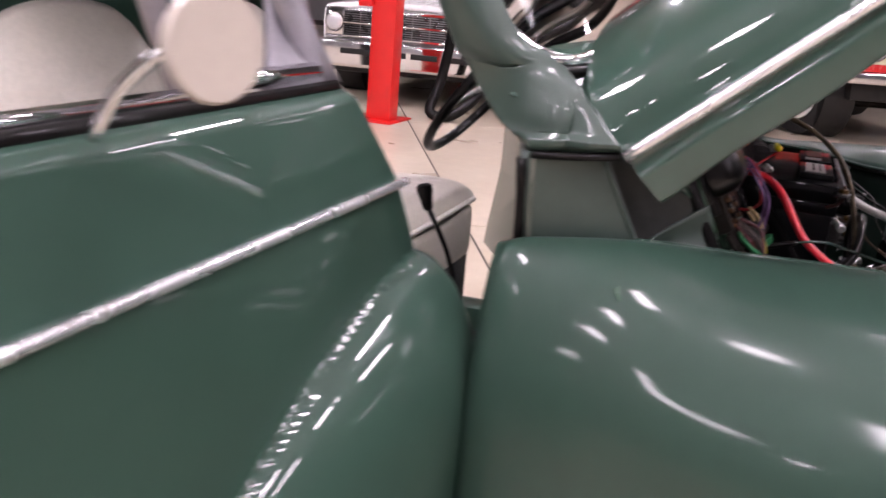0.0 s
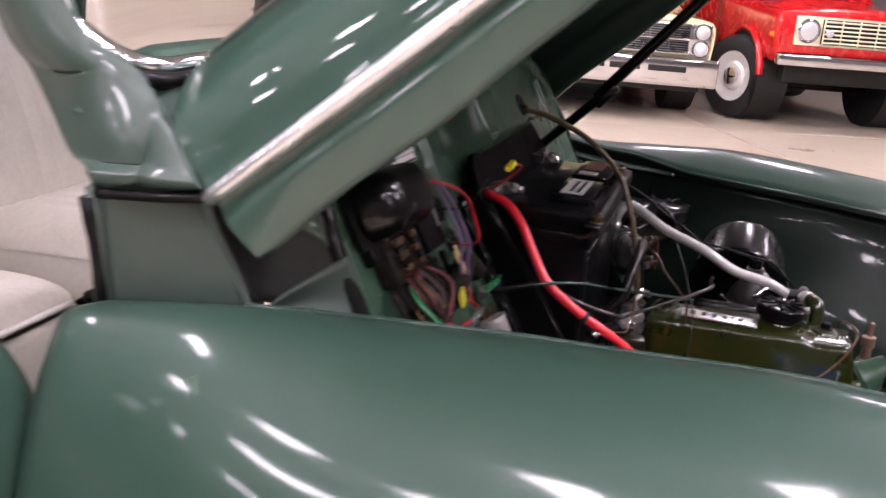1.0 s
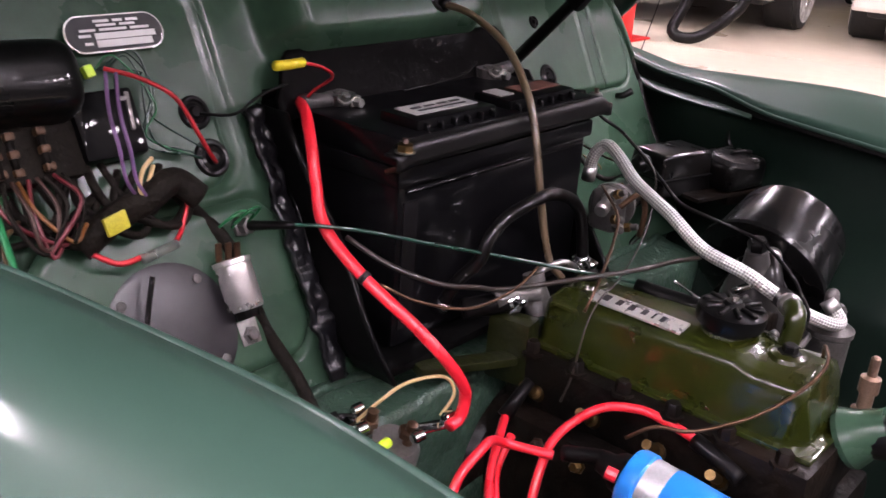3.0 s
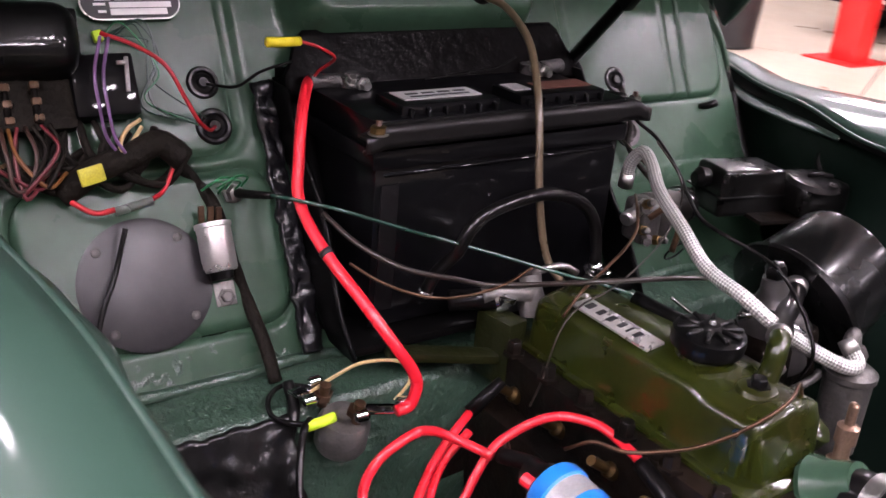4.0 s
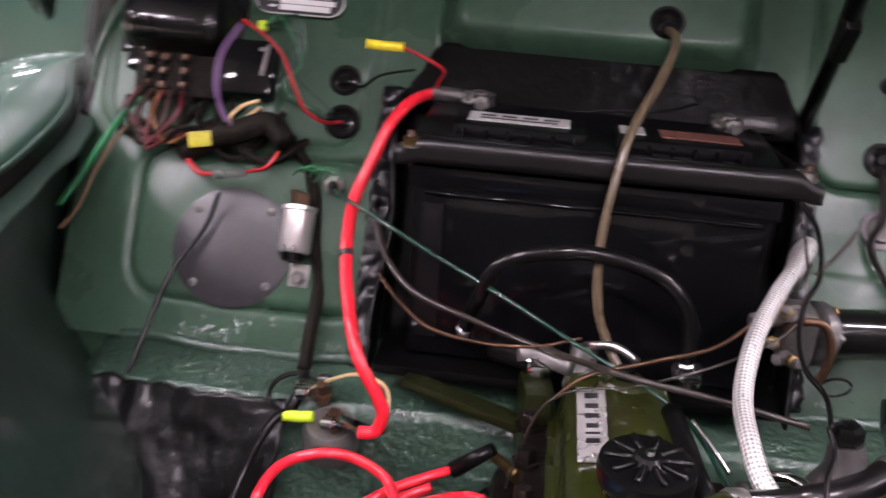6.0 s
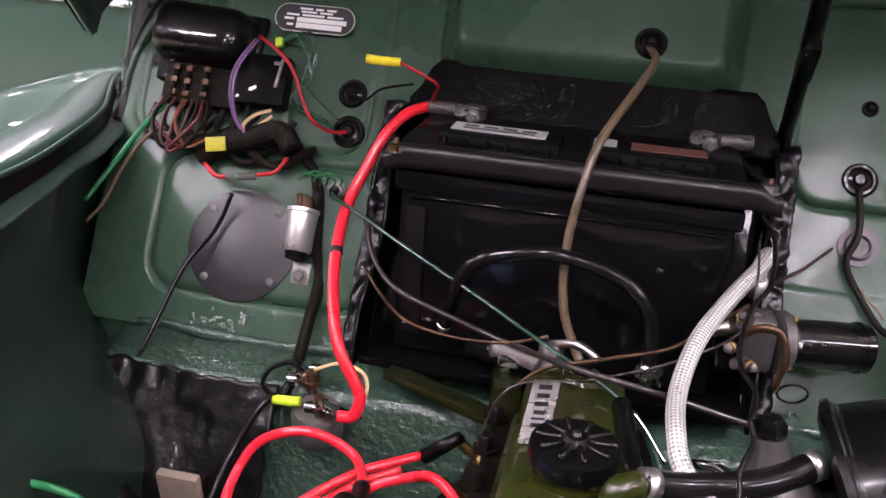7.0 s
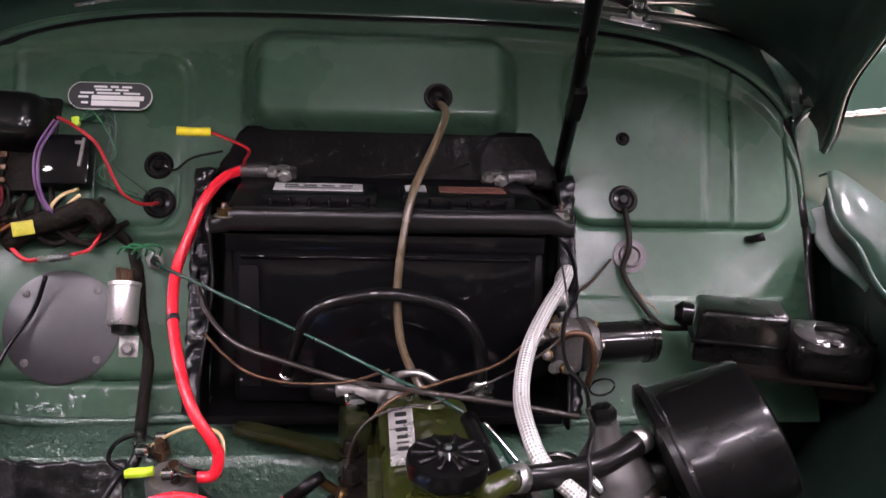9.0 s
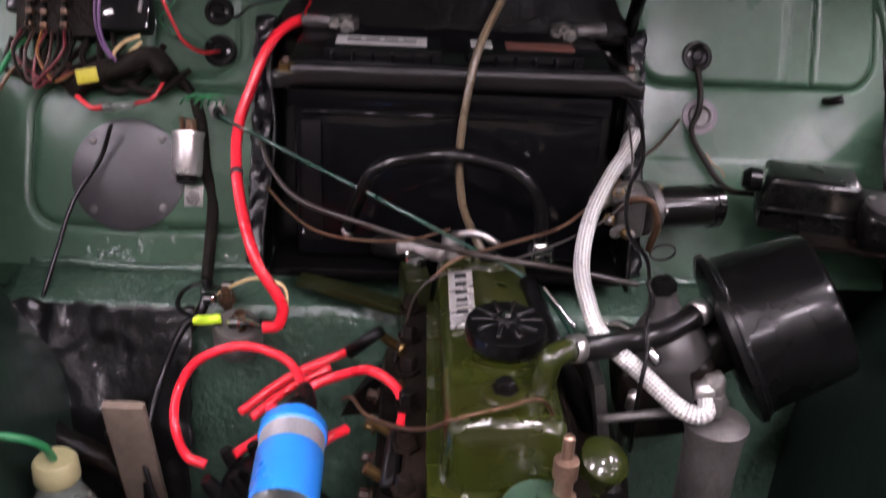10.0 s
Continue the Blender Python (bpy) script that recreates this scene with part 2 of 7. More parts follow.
FLOOR = mat("polished_concrete_floor", (0.50, 0.44, 0.345), 0.33, var=0.10, scale=1.2, bump=0.03, bump_scale=30,
            dirt=(0.40, 0.31, 0.23), dirt_amount=0.5, dirt_scale=0.8)
JOINT = mat("floor_joint_filler", (0.05, 0.04, 0.03), 0.7, var=0.2)
WALLM = mat("white_wall_paint", (0.45, 0.44, 0.44), 0.6, var=0.05, scale=1, bump=0.05)
CEIL = mat("grey_ceiling_paint", (0.27, 0.27, 0.275), 0.8, var=0.08, scale=1)
REDP = mat("red_car_paint", (0.62, 0.012, 0.015), 0.25, coat=0.8, var=0.04)
REDPOST = mat("red_post_paint", (0.65, 0.012, 0.012), 0.4, coat=0.2, var=0.05)
IVORY = mat("ivory_car_paint", (0.78, 0.74, 0.52), 0.25, coat=0.7, var=0.03)
LEMON = mat("pale_yellow_car_paint", (0.78, 0.74, 0.42), 0.25, coat=0.7, var=0.03)
WHITEC = mat("white_car_paint", (0.78, 0.78, 0.76), 0.25, coat=0.7, var=0.03)
TYRE = mat("tyre_rubber", (0.014, 0.014, 0.014), 0.75, var=0.3, bump=0.3, bump_scale=60)
DARKG = mat("dark_grille_void", (0.006, 0.006, 0.006), 0.6)
BIN = mat("dark_grey_bin_plastic", (0.012, 0.011, 0.012), 0.55, var=0.1, bump=0.1)
GLASSM = bpy.data.materials.new("window_glass")
GLASSM.use_nodes = True
_g = GLASSM.node_tree.nodes["Principled BSDF"]
_g.inputs["Transmission Weight"].default_value, _g.inputs["Roughness"].default_value, _g.inputs["IOR"].default_value = 1.0, 0.02, 1.1
AMBER = mat("amber_lens", (0.8, 0.22, 0.02), 0.25, coat=0.5)
LENS = mat("headlamp_lens", (0.75, 0.77, 0.78), 0.15, 0.4, coat=0.8, bump=0.2, bump_scale=100)


# ---- building helpers ----
def mesh(name, verts, faces, smooth=True):
    me = bpy.data.meshes.new(name)
    me.from_pydata([tuple(v) for v in verts], [], faces)
    me.validate()
    if smooth:
        me.shade_smooth()
    return me


def part(name, geo, material, parent=None, label="", sharp=40):
    """Links geometry (a bmesh or a mesh) as one object, under parent when given."""
    if isinstance(geo, bmesh.types.BMesh):
        me = bpy.data.meshes.new(name)
        geo.normal_update()
        geo.to_mesh(me)
        geo.free()
        me.shade_smooth()
        me.set_sharp_from_angle(angle=radians(sharp))
    else:
        me = geo
    me.materials.append(material)
    ob = new(name, me)
    if parent is not None:
        ob.parent = parent
    if label:
        ob["label"] = label
    return ob


def empty(name, label, category, group="", kind=""):
    return tagged(new(name), label, category, group, kind)


def thing(name, geo, material, label, category, group="", kind="", sharp=40):
    return tagged(part(name, geo, material, None, "", sharp), label, category, group, kind)


def smooth_line(pts, sub=6):
    """Catmull-Rom through the points."""
    p = [Vector(q) for q in pts]
    p = [p[0] * 2 - p[1]] + p + [p[-1] * 2 - p[-2]]
    out = []
    for i in range(1, len(p) - 2):
        for k in range(sub):
            t = k / sub
            a, b, c, d = p[i - 1], p[i], p[i + 1], p[i + 2]
            out.append(0.5 * (2 * b + (c - a) * t + (2 * a - 5 * b + 4 * c - d) * t * t + (3 * b - a - 3 * c + d) * t ** 3))
    out.append(p[-2])
    return out


def tube(pts, r, n=10, sub=6, taper=None, name="tube", uv=False):
    """A round tube along a smooth line; taper gives the end's radius."""
    line = smooth_line(pts, sub) if sub > 1 else [Vector(p) for p in pts]
    verts, faces = [], []
    up = None
    m = len(line)
    for i, p in enumerate(line):
        d = (line[min(i + 1, m - 1)] - line[max(i - 1, 0)]).normalized()
        if up is None:
            up = d.orthogonal().normalized()
        up = (up - d * up.dot(d)).normalized()
        side = d.cross(up)
        rad = r if taper is None else r + (taper - r) * i / (m - 1)
        for k in range(n):
            a = 2 * math.pi * k / n
            verts.append(p + (up * math.cos(a) + side * math.sin(a)) * rad)
    for i in range(m - 1):
        for k in range(n):
            a, b = i * n + k, i * n + (k + 1) % n
            faces.append((a, b, b + n, a + n))
    faces.append(tuple(range(n - 1, -1, -1)))
    faces.append(tuple((m - 1) * n + k for k in range(n)))
    me = mesh(name, verts, faces)
    if uv:
        # u once round, v in hose widths along the length
        run = [0.0]
        for a, b in zip(line, line[1:]):
            run.append(run[-1] + (b - a).length / (2 * math.pi * r))
        lay = me.uv_layers.new(name="UVMap")
        for i in range(m - 1):
            for k in range(n):
                p = me.polygons[i * n + k]
                for li, (du, dv) in zip(p.loop_indices, ((0, 0), (1, 0), (1, 1), (0, 1))):
                    lay.data[li].uv = ((k + du) / n, run[i + dv])
    return me


def lathe(profile, base=(0, 0, 0), axis=(0, 0, 1), n=32, name="lathe", sharp=35):
    """Turns (radius, height) pairs round an axis that starts at base."""
    ax = Vector(axis).normalized()
    u = ax.orthogonal().normalized()
    v = ax.cross(u)
    base = Vector(base)
    verts, faces = [], []
    for r, h in profile:
        for k in range(n):
            a = 2 * math.pi * k / n
            verts.append(base + ax * h + (u * math.cos(a) + v * math.sin(a)) * max(r, 1e-5))
    for i in range(len(profile) - 1):
        for k in range(n):
            a, b = i * n + k, i * n + (k + 1) % n
            faces.append((a, b, b + n, a + n))
    faces.append(tuple(range(n - 1, -1, -1)))
    faces.append(tuple((len(profile) - 1) * n + k for k in range(n)))
    me = mesh(name, verts, faces)
    me.set_sharp_from_angle(angle=radians(sharp))
    return me


def rbox(size, m=Matrix(), bevel=0.004, seg=2, top=1.0):
    """A bevelled box; top scales its upper face."""
    bm = bmesh.new()
    bmesh.ops.create_cube(bm, size=1)
    for v in bm.verts:
        k = top if v.co.z > 0 else 1.0
        v.co = Vector((v.co.x * size[0] * k, v.co.y * size[1] * k, v.co.z * size[2]))
    if bevel:
        bmesh.ops.bevel(bm, geom=bm.edges[:], offset=bevel, segments=seg, affect="EDGES", profile=0.6)
    bmesh.ops.transform(bm, matrix=m, verts=bm.verts)
    return bm


def box(x0, x1, y0, y1, z0, z1, bevel=0.004, seg=2):
    return rbox((x1 - x0, y1 - y0, z1 - z0), pose((x0 + x1) / 2, (y0 + y1) / 2, (z0 + z1) / 2), bevel, seg)


def sheet(f, nu, nv, name="sheet"):
    """A grid of f(u, v), u and v from 0 to 1."""
    verts = [f(i / nu, j / nv) for j in range(nv + 1) for i in range(nu + 1)]
    w = nu + 1
    faces = [(j * w + i, j * w + i + 1, (j + 1) * w + i + 1, (j + 1) * w + i) for j in range(nv) for i in range(nu)]
    return mesh(name, verts, faces)


def thick(ob, t, offset=-1.0):
    s = ob.modifiers.new("thickness", "SOLIDIFY")
    s.thickness, s.offset = t, offset
    return ob


def lerp_table(tab, t):
    """Linear look-up in (t, value...) rows."""
    if t <= tab[0][0]:
        return tab[0][1:]
    for a, b in zip(tab, tab[1:]):
        if t <= b[0]:
            k = (t - a[0]) / (b[0] - a[0])
            k = k * k * (3 - 2 * k) * 0.5 + k * 0.5
            return tuple(p + (q - p) * k for p, q in zip(a[1:], b[1:]))
    return tab[-1][1:]


def curve_table(tab, t):
    """Smooth cubic look-up in (t, value...) rows."""
    if t <= tab[0][0]:
        return tab[0][1:]
    if t >= tab[-1][0]:
        return tab[-1][1:]
    i = max(k for k in range(len(tab) - 1) if tab[k][0] <= t)
    a, b = tab[i], tab[i + 1]
    p, q = tab[max(i - 1, 0)], tab[min(i + 2, len(tab) - 1)]
    h = b[0] - a[0]
    k = (t - a[0]) / h
    out = []
    for j in range(1, len(a)):
        m0, m1 = (b[j] - p[j]) / (b[0] - p[0]) * h, (q[j] - a[j]) / (q[0] - a[0]) * h
        out.append((2 * k ** 3 - 3 * k * k + 1) * a[j] + (k ** 3 - 2 * k * k + k) * m0 + (3 * k * k - 2 * k ** 3) * b[j] + (k ** 3 - k * k) * m1)
    return tuple(out)


def sstep(a, b, x):
    t = min(max((x - a) / (b - a), 0.0), 1.0)
    return t * t * (3 - 2 * t)


def bolt(parent, p, axis, r=0.006, h=0.005, material=None, name="bolt"):
    ob = part(name, lathe([(r * 1.5, 0), (r * 1.5, h * 0.25), (r, h * 0.25), (r, h), (r * 0.8, h * 1.15)], p, axis, 6, name), material or STEEL, parent)
    return ob


# ---- the hall ----
A27 = radians(27)


def hall():
    base = tagged(part("floor", box(-16, 20, -16, 16, -0.3, -0.004, 0), JOINT), "cream polished concrete slab floor", "floor", kind="structure")
    wall = [("wall_east", 20, 20.2, -16, 16), ("wall_west", -16.2, -16, -16, 16), ("wall_north", -16, 20, 16, 16.2), ("wall_south", -16, 20, -16.2, -16)]
    for name, x0, x1, y0, y1 in wall:
        tagged(part(name, box(x0, x1, y0, y1, -0.3, 4.6, 0), WALLM), "plain white painted hall wall", "wall", kind="structure")
    tagged(part("ceiling", box(-16.2, 20.2, -16.2, 16.2, 4.6, 4.8, 0), CEIL), "grey painted hall ceiling", "ceiling", kind="structure")
    return base


def slabs(base):
    bm = rbox((3.488, 3.488, 0.05), bevel=0.001, seg=1)
    me = bpy.data.meshes.new("slab")
    bm.to_mesh(me)
    bm.free()
    me.materials.append(FLOOR)
    ca, sa = math.cos(A27), math.sin(A27)
    for i in range(-6, 7):
        for j in range(-6, 7):
            a, n = 3.2 + 3.5 * (i + 0.5), 0.1 + 3.5 * (j + 0.5)
            x, y = a * ca - n * sa, a * sa + n * ca
            if abs(x - 2) < 15.4 and abs(y) < 13.4:
                ob = new("slab", me)
                ob.parent = base
                ob.matrix_basis = pose(x, y, -0.025, 0, 0, 27)


def ceiling_lights():
    lens = glow("lit_diffuser", (1.025, 0.89, 1.015), LAMP)
    tray = mat("white_enamel_fitting", (0.75, 0.75, 0.75), 0.4)
    first = empty("ceiling_light", "long white ceiling light with a lit diffuser", "ceiling light", "hall ceiling lights")
    part("housing", rbox((0.84, 0.36, 0.07), pose(0, 0, 0.05), 0.012), tray, first)
    part("diffuser", rbox((0.78, 0.30, 0.03), pose(0, 0, 0.008), 0.008), lens, first, "glowing white diffuser")
    for dx in (-0.405, 0.405):
        part("end_cap", rbox((0.03, 0.34, 0.06), pose(dx, 0, 0.02), 0.006), tray, first)
    ca, sa = math.cos(A27), math.sin(A27)
    spots = []
    for i in range(-9, 6):
        for j in range(-8, 7):
            # a wide grid over the hall, plus unseen fittings added to brighten the work bay
            for a, n, near in ((0.6 + 2.8 * i, 0.9 + 3.4 * j, False), (2.0 + 2.8 * i, 2.6 + 3.4 * j, True)):
                x, y = a * ca - n * sa, a * sa + n * ca
                if (abs(x + 1.8) < 3.4 and abs(y + 0.8) < 3.4) if near else (-12 < x < 9 and -7.5 < y < 9.5):
                    spots.append((x, y))
    first.matrix_basis = pose(spots[0][0], spots[0][1], 4.5, 0, 0, 27)
    for x, y in spots[1:]:
        copy_thing(first, pose(x, y, 4.5, 0, 0, 27))


floor = hall()
ceiling_lights()


# ---- the green car: shell ----
MID = -0.02         # the car's centre line


def fw_y(z):
    """The bulkhead's lean: its y at a height."""
    return 0.147 + 0.536 * (z - 0.917)


def arch(x):
    """The bulkhead's top edge."""
    u = min(abs(x - MID) / 0.528, 1.0)
    return 0.90 + 0.222 * (1 - u ** 3.5) ** (1 / 3.5)


def rrect(x, z, x0, x1, z0, z1, r):
    """Signed distance to a rounded rectangle."""
    cx, cz = (x0 + x1) / 2, (z0 + z1) / 2
    dx, dz = abs(x - cx) - (x1 - x0) / 2 + r, abs(z - cz) - (z1 - z0) / 2 + r
    return math.hypot(max(dx, 0), max(dz, 0)) + min(max(dx, dz), 0) - r


def groove(d, w=0.006):
    return math.exp(-(d / w) ** 2)


def bulkhead_relief(x, z):
    """How far the pressed panel stands forward of its plane."""
    out = 0.055 * (1 - sstep(-0.022, 0.012, rrect(x, z, -0.168, 0.143, 0.985, 1.098, 0.03)))
    dr = rrect(x, z, 0.215, 0.487, 0.905, 1.092, 0.03)
    out += 0.003 * (1 - sstep(-0.002, 0.002, dr)) - 0.006 * groove(dr - 0.004, 0.0028)
    if dr < 0:
        out += 0.003 * groove(x - 0.388 - 0.05 * (z - 0.98), 0.003) - 0.004 * groove(x - 0.420 - 0.05 * (z - 0.98), 0.003)
    dl = rrect(x, z, -0.525, -0.243, 0.894, 1.075, 0.03)
    out -= 0.004 * (1 - sstep(-0.003, 0.003, dl)) + 0.003 * groove(dl - 0.006, 0.0045)
    if dl < 0:
        out += 0.004 * groove(x + 0.435 + 0.05 * (z - 0.98), 0.004) - 0.005 * groove(x + 0.466 + 0.05 * (z - 0.98), 0.004)
    db = rrect(x, z, -0.47, -0.222, 0.742, 0.872, 0.03)
    out += 0.002 * (1 - sstep(-0.004, 0.004, db)) - 0.005 * groove(db - 0.006, 0.0038)
    dg = rrect(x, z, -0.345, -0.248, 0.892, 1.02, 0.03)
    out -= 0.006 * groove(dg, 0.0035) * (1 - sstep(0.93, 0.99, z))
    out += 0.006 * sstep(0.026, 0.012, arch(x) - z)
    if x > 0.2:
        out += 0.0016 * sstep(0.826, 0.820, z)
    out += 0.0012 * noise.noise(Vector((x * 14, z * 14, 0)))
    return out


def bulkhead(car):
    def f(u, v):
        x = MID + 0.5275 * math.sin((u - 0.5) * math.pi * 0.985)
        z = 0.695 + (arch(x) - 0.695) * v
        d = bulkhead_relief(x, z)
        return (x, fw_y(z) - d * 0.88, z + d * 0.47)

    panel = thick(part("bulkhead", sheet(f, 400, 240, "bulkhead"), BAY, car, "green pressed-steel engine bulkhead"), 0.003, 1.0)
    # rubber seal round the arch
    seal = [(MID + 0.531 * math.sin(a), 0, 0) for a in np.linspace(-math.pi / 2, math.pi / 2, 41)]
    seal = [(x, fw_y(arch(x)) + 0.004, arch(x) + 0.002) for x, _, _ in seal]
    seal = seal + [(seal[-1][0], fw_y(0.76), 0.76)]
    part("seal", tube(seal, 0.008, 8, 3, name="seal"), RUBBER, panel, "black rubber bonnet seal")

    # rolled flange outside the seal, and the bright strip above it
    roll = [(MID + 0.542 * math.sin(a), arch(MID + 0.528 * math.sin(a))) for a in np.linspace(-math.pi / 2, math.pi / 2, 61)]
    flange = [Vector((x, fw_y(z) + 0.014, z + 0.008)) for x, z in roll]
    part("rolled_flange", tube(flange[5:-5], 0.008, 12, 3, name="rolled_flange"), BAY, panel, "rolled green flange outside the seal")
    strip = [Vector((x * 1.01, fw_y(z) + 0.034, z + 0.020)) for x, z in roll[16:-16]]
    part("edge_strip", tube(strip, 0.008, 12, 3, name="edge_strip"), BRIGHT, panel, "bright strip along the scuttle edge")

    def grommet(x, z, r, material=RUBBER, ring=0.4):
        p = Vector((x, fw_y(z), z)) + Vector((0, -0.881, 0.472)) * (bulkhead_relief(x, z) + 0.0015)
        part("grommet", lathe([(r, -0.002), (r, 0.002), (r * 0.88, 0.004), (r * 0.72, 0.004), (r * 0.62, 0.002), (r * ring, 0.003), (r * ring * 0.7, 0.006), (r * 0.1, 0.006)], p, (0, -0.88, 0.47), 24, "grommet"), material, panel)

    for x, z, r in ((-0.272, 0.957, 0.017), (-0.269, 0.917, 0.019), (0.052, 1.021, 0.017), (0.284, 0.997, 0.009), (0.281, 0.929, 0.018), (-0.21, 0.79, 0.005)):
        grommet(x, z, r)
    centre = Vector((0.287, fw_y(0.868) - 0.003, 0.8695))
    part("ring", lathe([(0.0095, -0.001), (0.0095, 0.0035), (0.0145, 0.0045), (0.0150, 0.0030), (0.0205, 0.0030), (0.0205, -0.001)], centre, (0, -0.88, 0.47), 28, "ring"), RINGM, panel, "dull plated ring plate on the bulkhead")
    part("ring_insert", lathe([(0.0095, 0.002), (0.0110, 0.0075), (0.0130, 0.0075), (0.0148, 0.003)], centre, (0, -0.88, 0.47), 28, "ring_insert"), CASTD, panel, "grubby raised ring insert")
    for x, z in ((0.371, 1.083), (0.30, 1.098), (-0.44, 1.068), (0.447, 0.875), (0.34, 0.93), (-0.22, 0.80), (-0.43, 0.80), (-0.15, 1.108)):
        p = (x, fw_y(z) - 0.001, z)
        part("screw", lathe([(0.004, 0), (0.004, 0.002), (0.001, 0.0025)], p, (0, -0.88, 0.47), 8, "screw"), GREASE, panel)
    # brushed-on sealer along the panel's foot
    for xa, xb, zt in ((-0.455, -0.200, 0.748), (0.200, 0.450, 0.738)):
        def brushed(u, v, xa=xa, xb=xb, zt=zt):
            x = xa + (xb - xa) * u
            edge = zt + 0.008 * noise.noise(Vector((x * 30, 1.7, 0)))
            z = 0.699 + (edge - 0.699) * v
            p = Vector((x * 90, z * 90, 4.0))
            k = (0.0030 + 0.0026 * noise.noise(p * 0.6) + 0.0018 * noise.noise(p * 1.7)) * min(1, 2.5 * (1 - v), 6 * u, 6 * (1 - u)) - 0.0010
            k += bulkhead_relief(x, z)
            return (x, fw_y(z) - k * 0.88, z + k * 0.47)
        part("brushed_sealer", sheet(brushed, 110, 22, "brushed_sealer"), SEALER, panel, "glossy lumpy green seam sealer")
    # bent clip stub on the panel
    part("clip", tube([(0.434, 0.128, 0.891), (0.436, 0.118, 0.893), (0.448, 0.112, 0.899)], 0.0042, 8, 2, 0.0055, name="clip"), RUBBER, panel, "black cable clip")
    return panel


def data_plate(panel):
    zc, xc = 1.031, -0.331
    back = pose(xc, fw_y(zc) - 0.006, zc, -28.2 + 90, 0, 0)

    def pill(w, h, t, grow=0.0):
        bm = bmesh.new()
        vs = []
        for k in range(32):
            a = 2 * math.pi * k / 32
            cx = (w / 2 - h / 2) * (1 if math.cos(a) > 0 else -1)
            vs.append(bm.verts.new((cx + math.cos(a) * (h / 2 + grow), math.sin(a) * (h / 2 + grow), 0)))
        f = bm.faces.new(vs)
        r = bmesh.ops.extrude_face_region(bm, geom=[f])
        bmesh.ops.translate(bm, verts=[v for v in r["geom"] if isinstance(v, bmesh.types.BMVert)], vec=(0, 0, t))
        bmesh.ops.recalc_face_normals(bm, faces=bm.faces)
        return bm

    plate = part("data_plate", pill(0.102, 0.036, 0.0018), STEEL, panel, "oval metal data plate with unreadable stamped lines")
    plate.matrix_basis = back @ Matrix.Scale(0.95, 4)
    field = part("field", pill(0.0995, 0.0335, 0.0010), INK, plate)
    field.matrix_basis = pose(0, 0, 0.0013)
    for x0, x1, y, h in ((-0.020, -0.004, 0.0115, 0.0024), (0.0, 0.010, 0.0115, 0.0024), (0.014, 0.026, 0.0115, 0.0024),
                         (-0.018, 0.002, 0.0075, 0.0022), (0.006, 0.022, 0.0075, 0.0022),
                         (-0.036, -0.020, 0.0032, 0.0024), (-0.016, 0.012, 0.0032, 0.0024), (0.016, 0.036, 0.0032, 0.0024),
                         (-0.038, -0.026, -0.002, 0.0026), (-0.022, 0.041, -0.0028, 0.0058), (-0.034, -0.026, -0.0095, 0.0026), (-0.022, 0.036, -0.0100, 0.0066)):
        b = part("stamped_line", rbox((x1 - x0, h, 0.0006), bevel=0), PRINT, plate)
        b.matrix_basis = pose((x0 + x1) / 2, y, 0.0028)


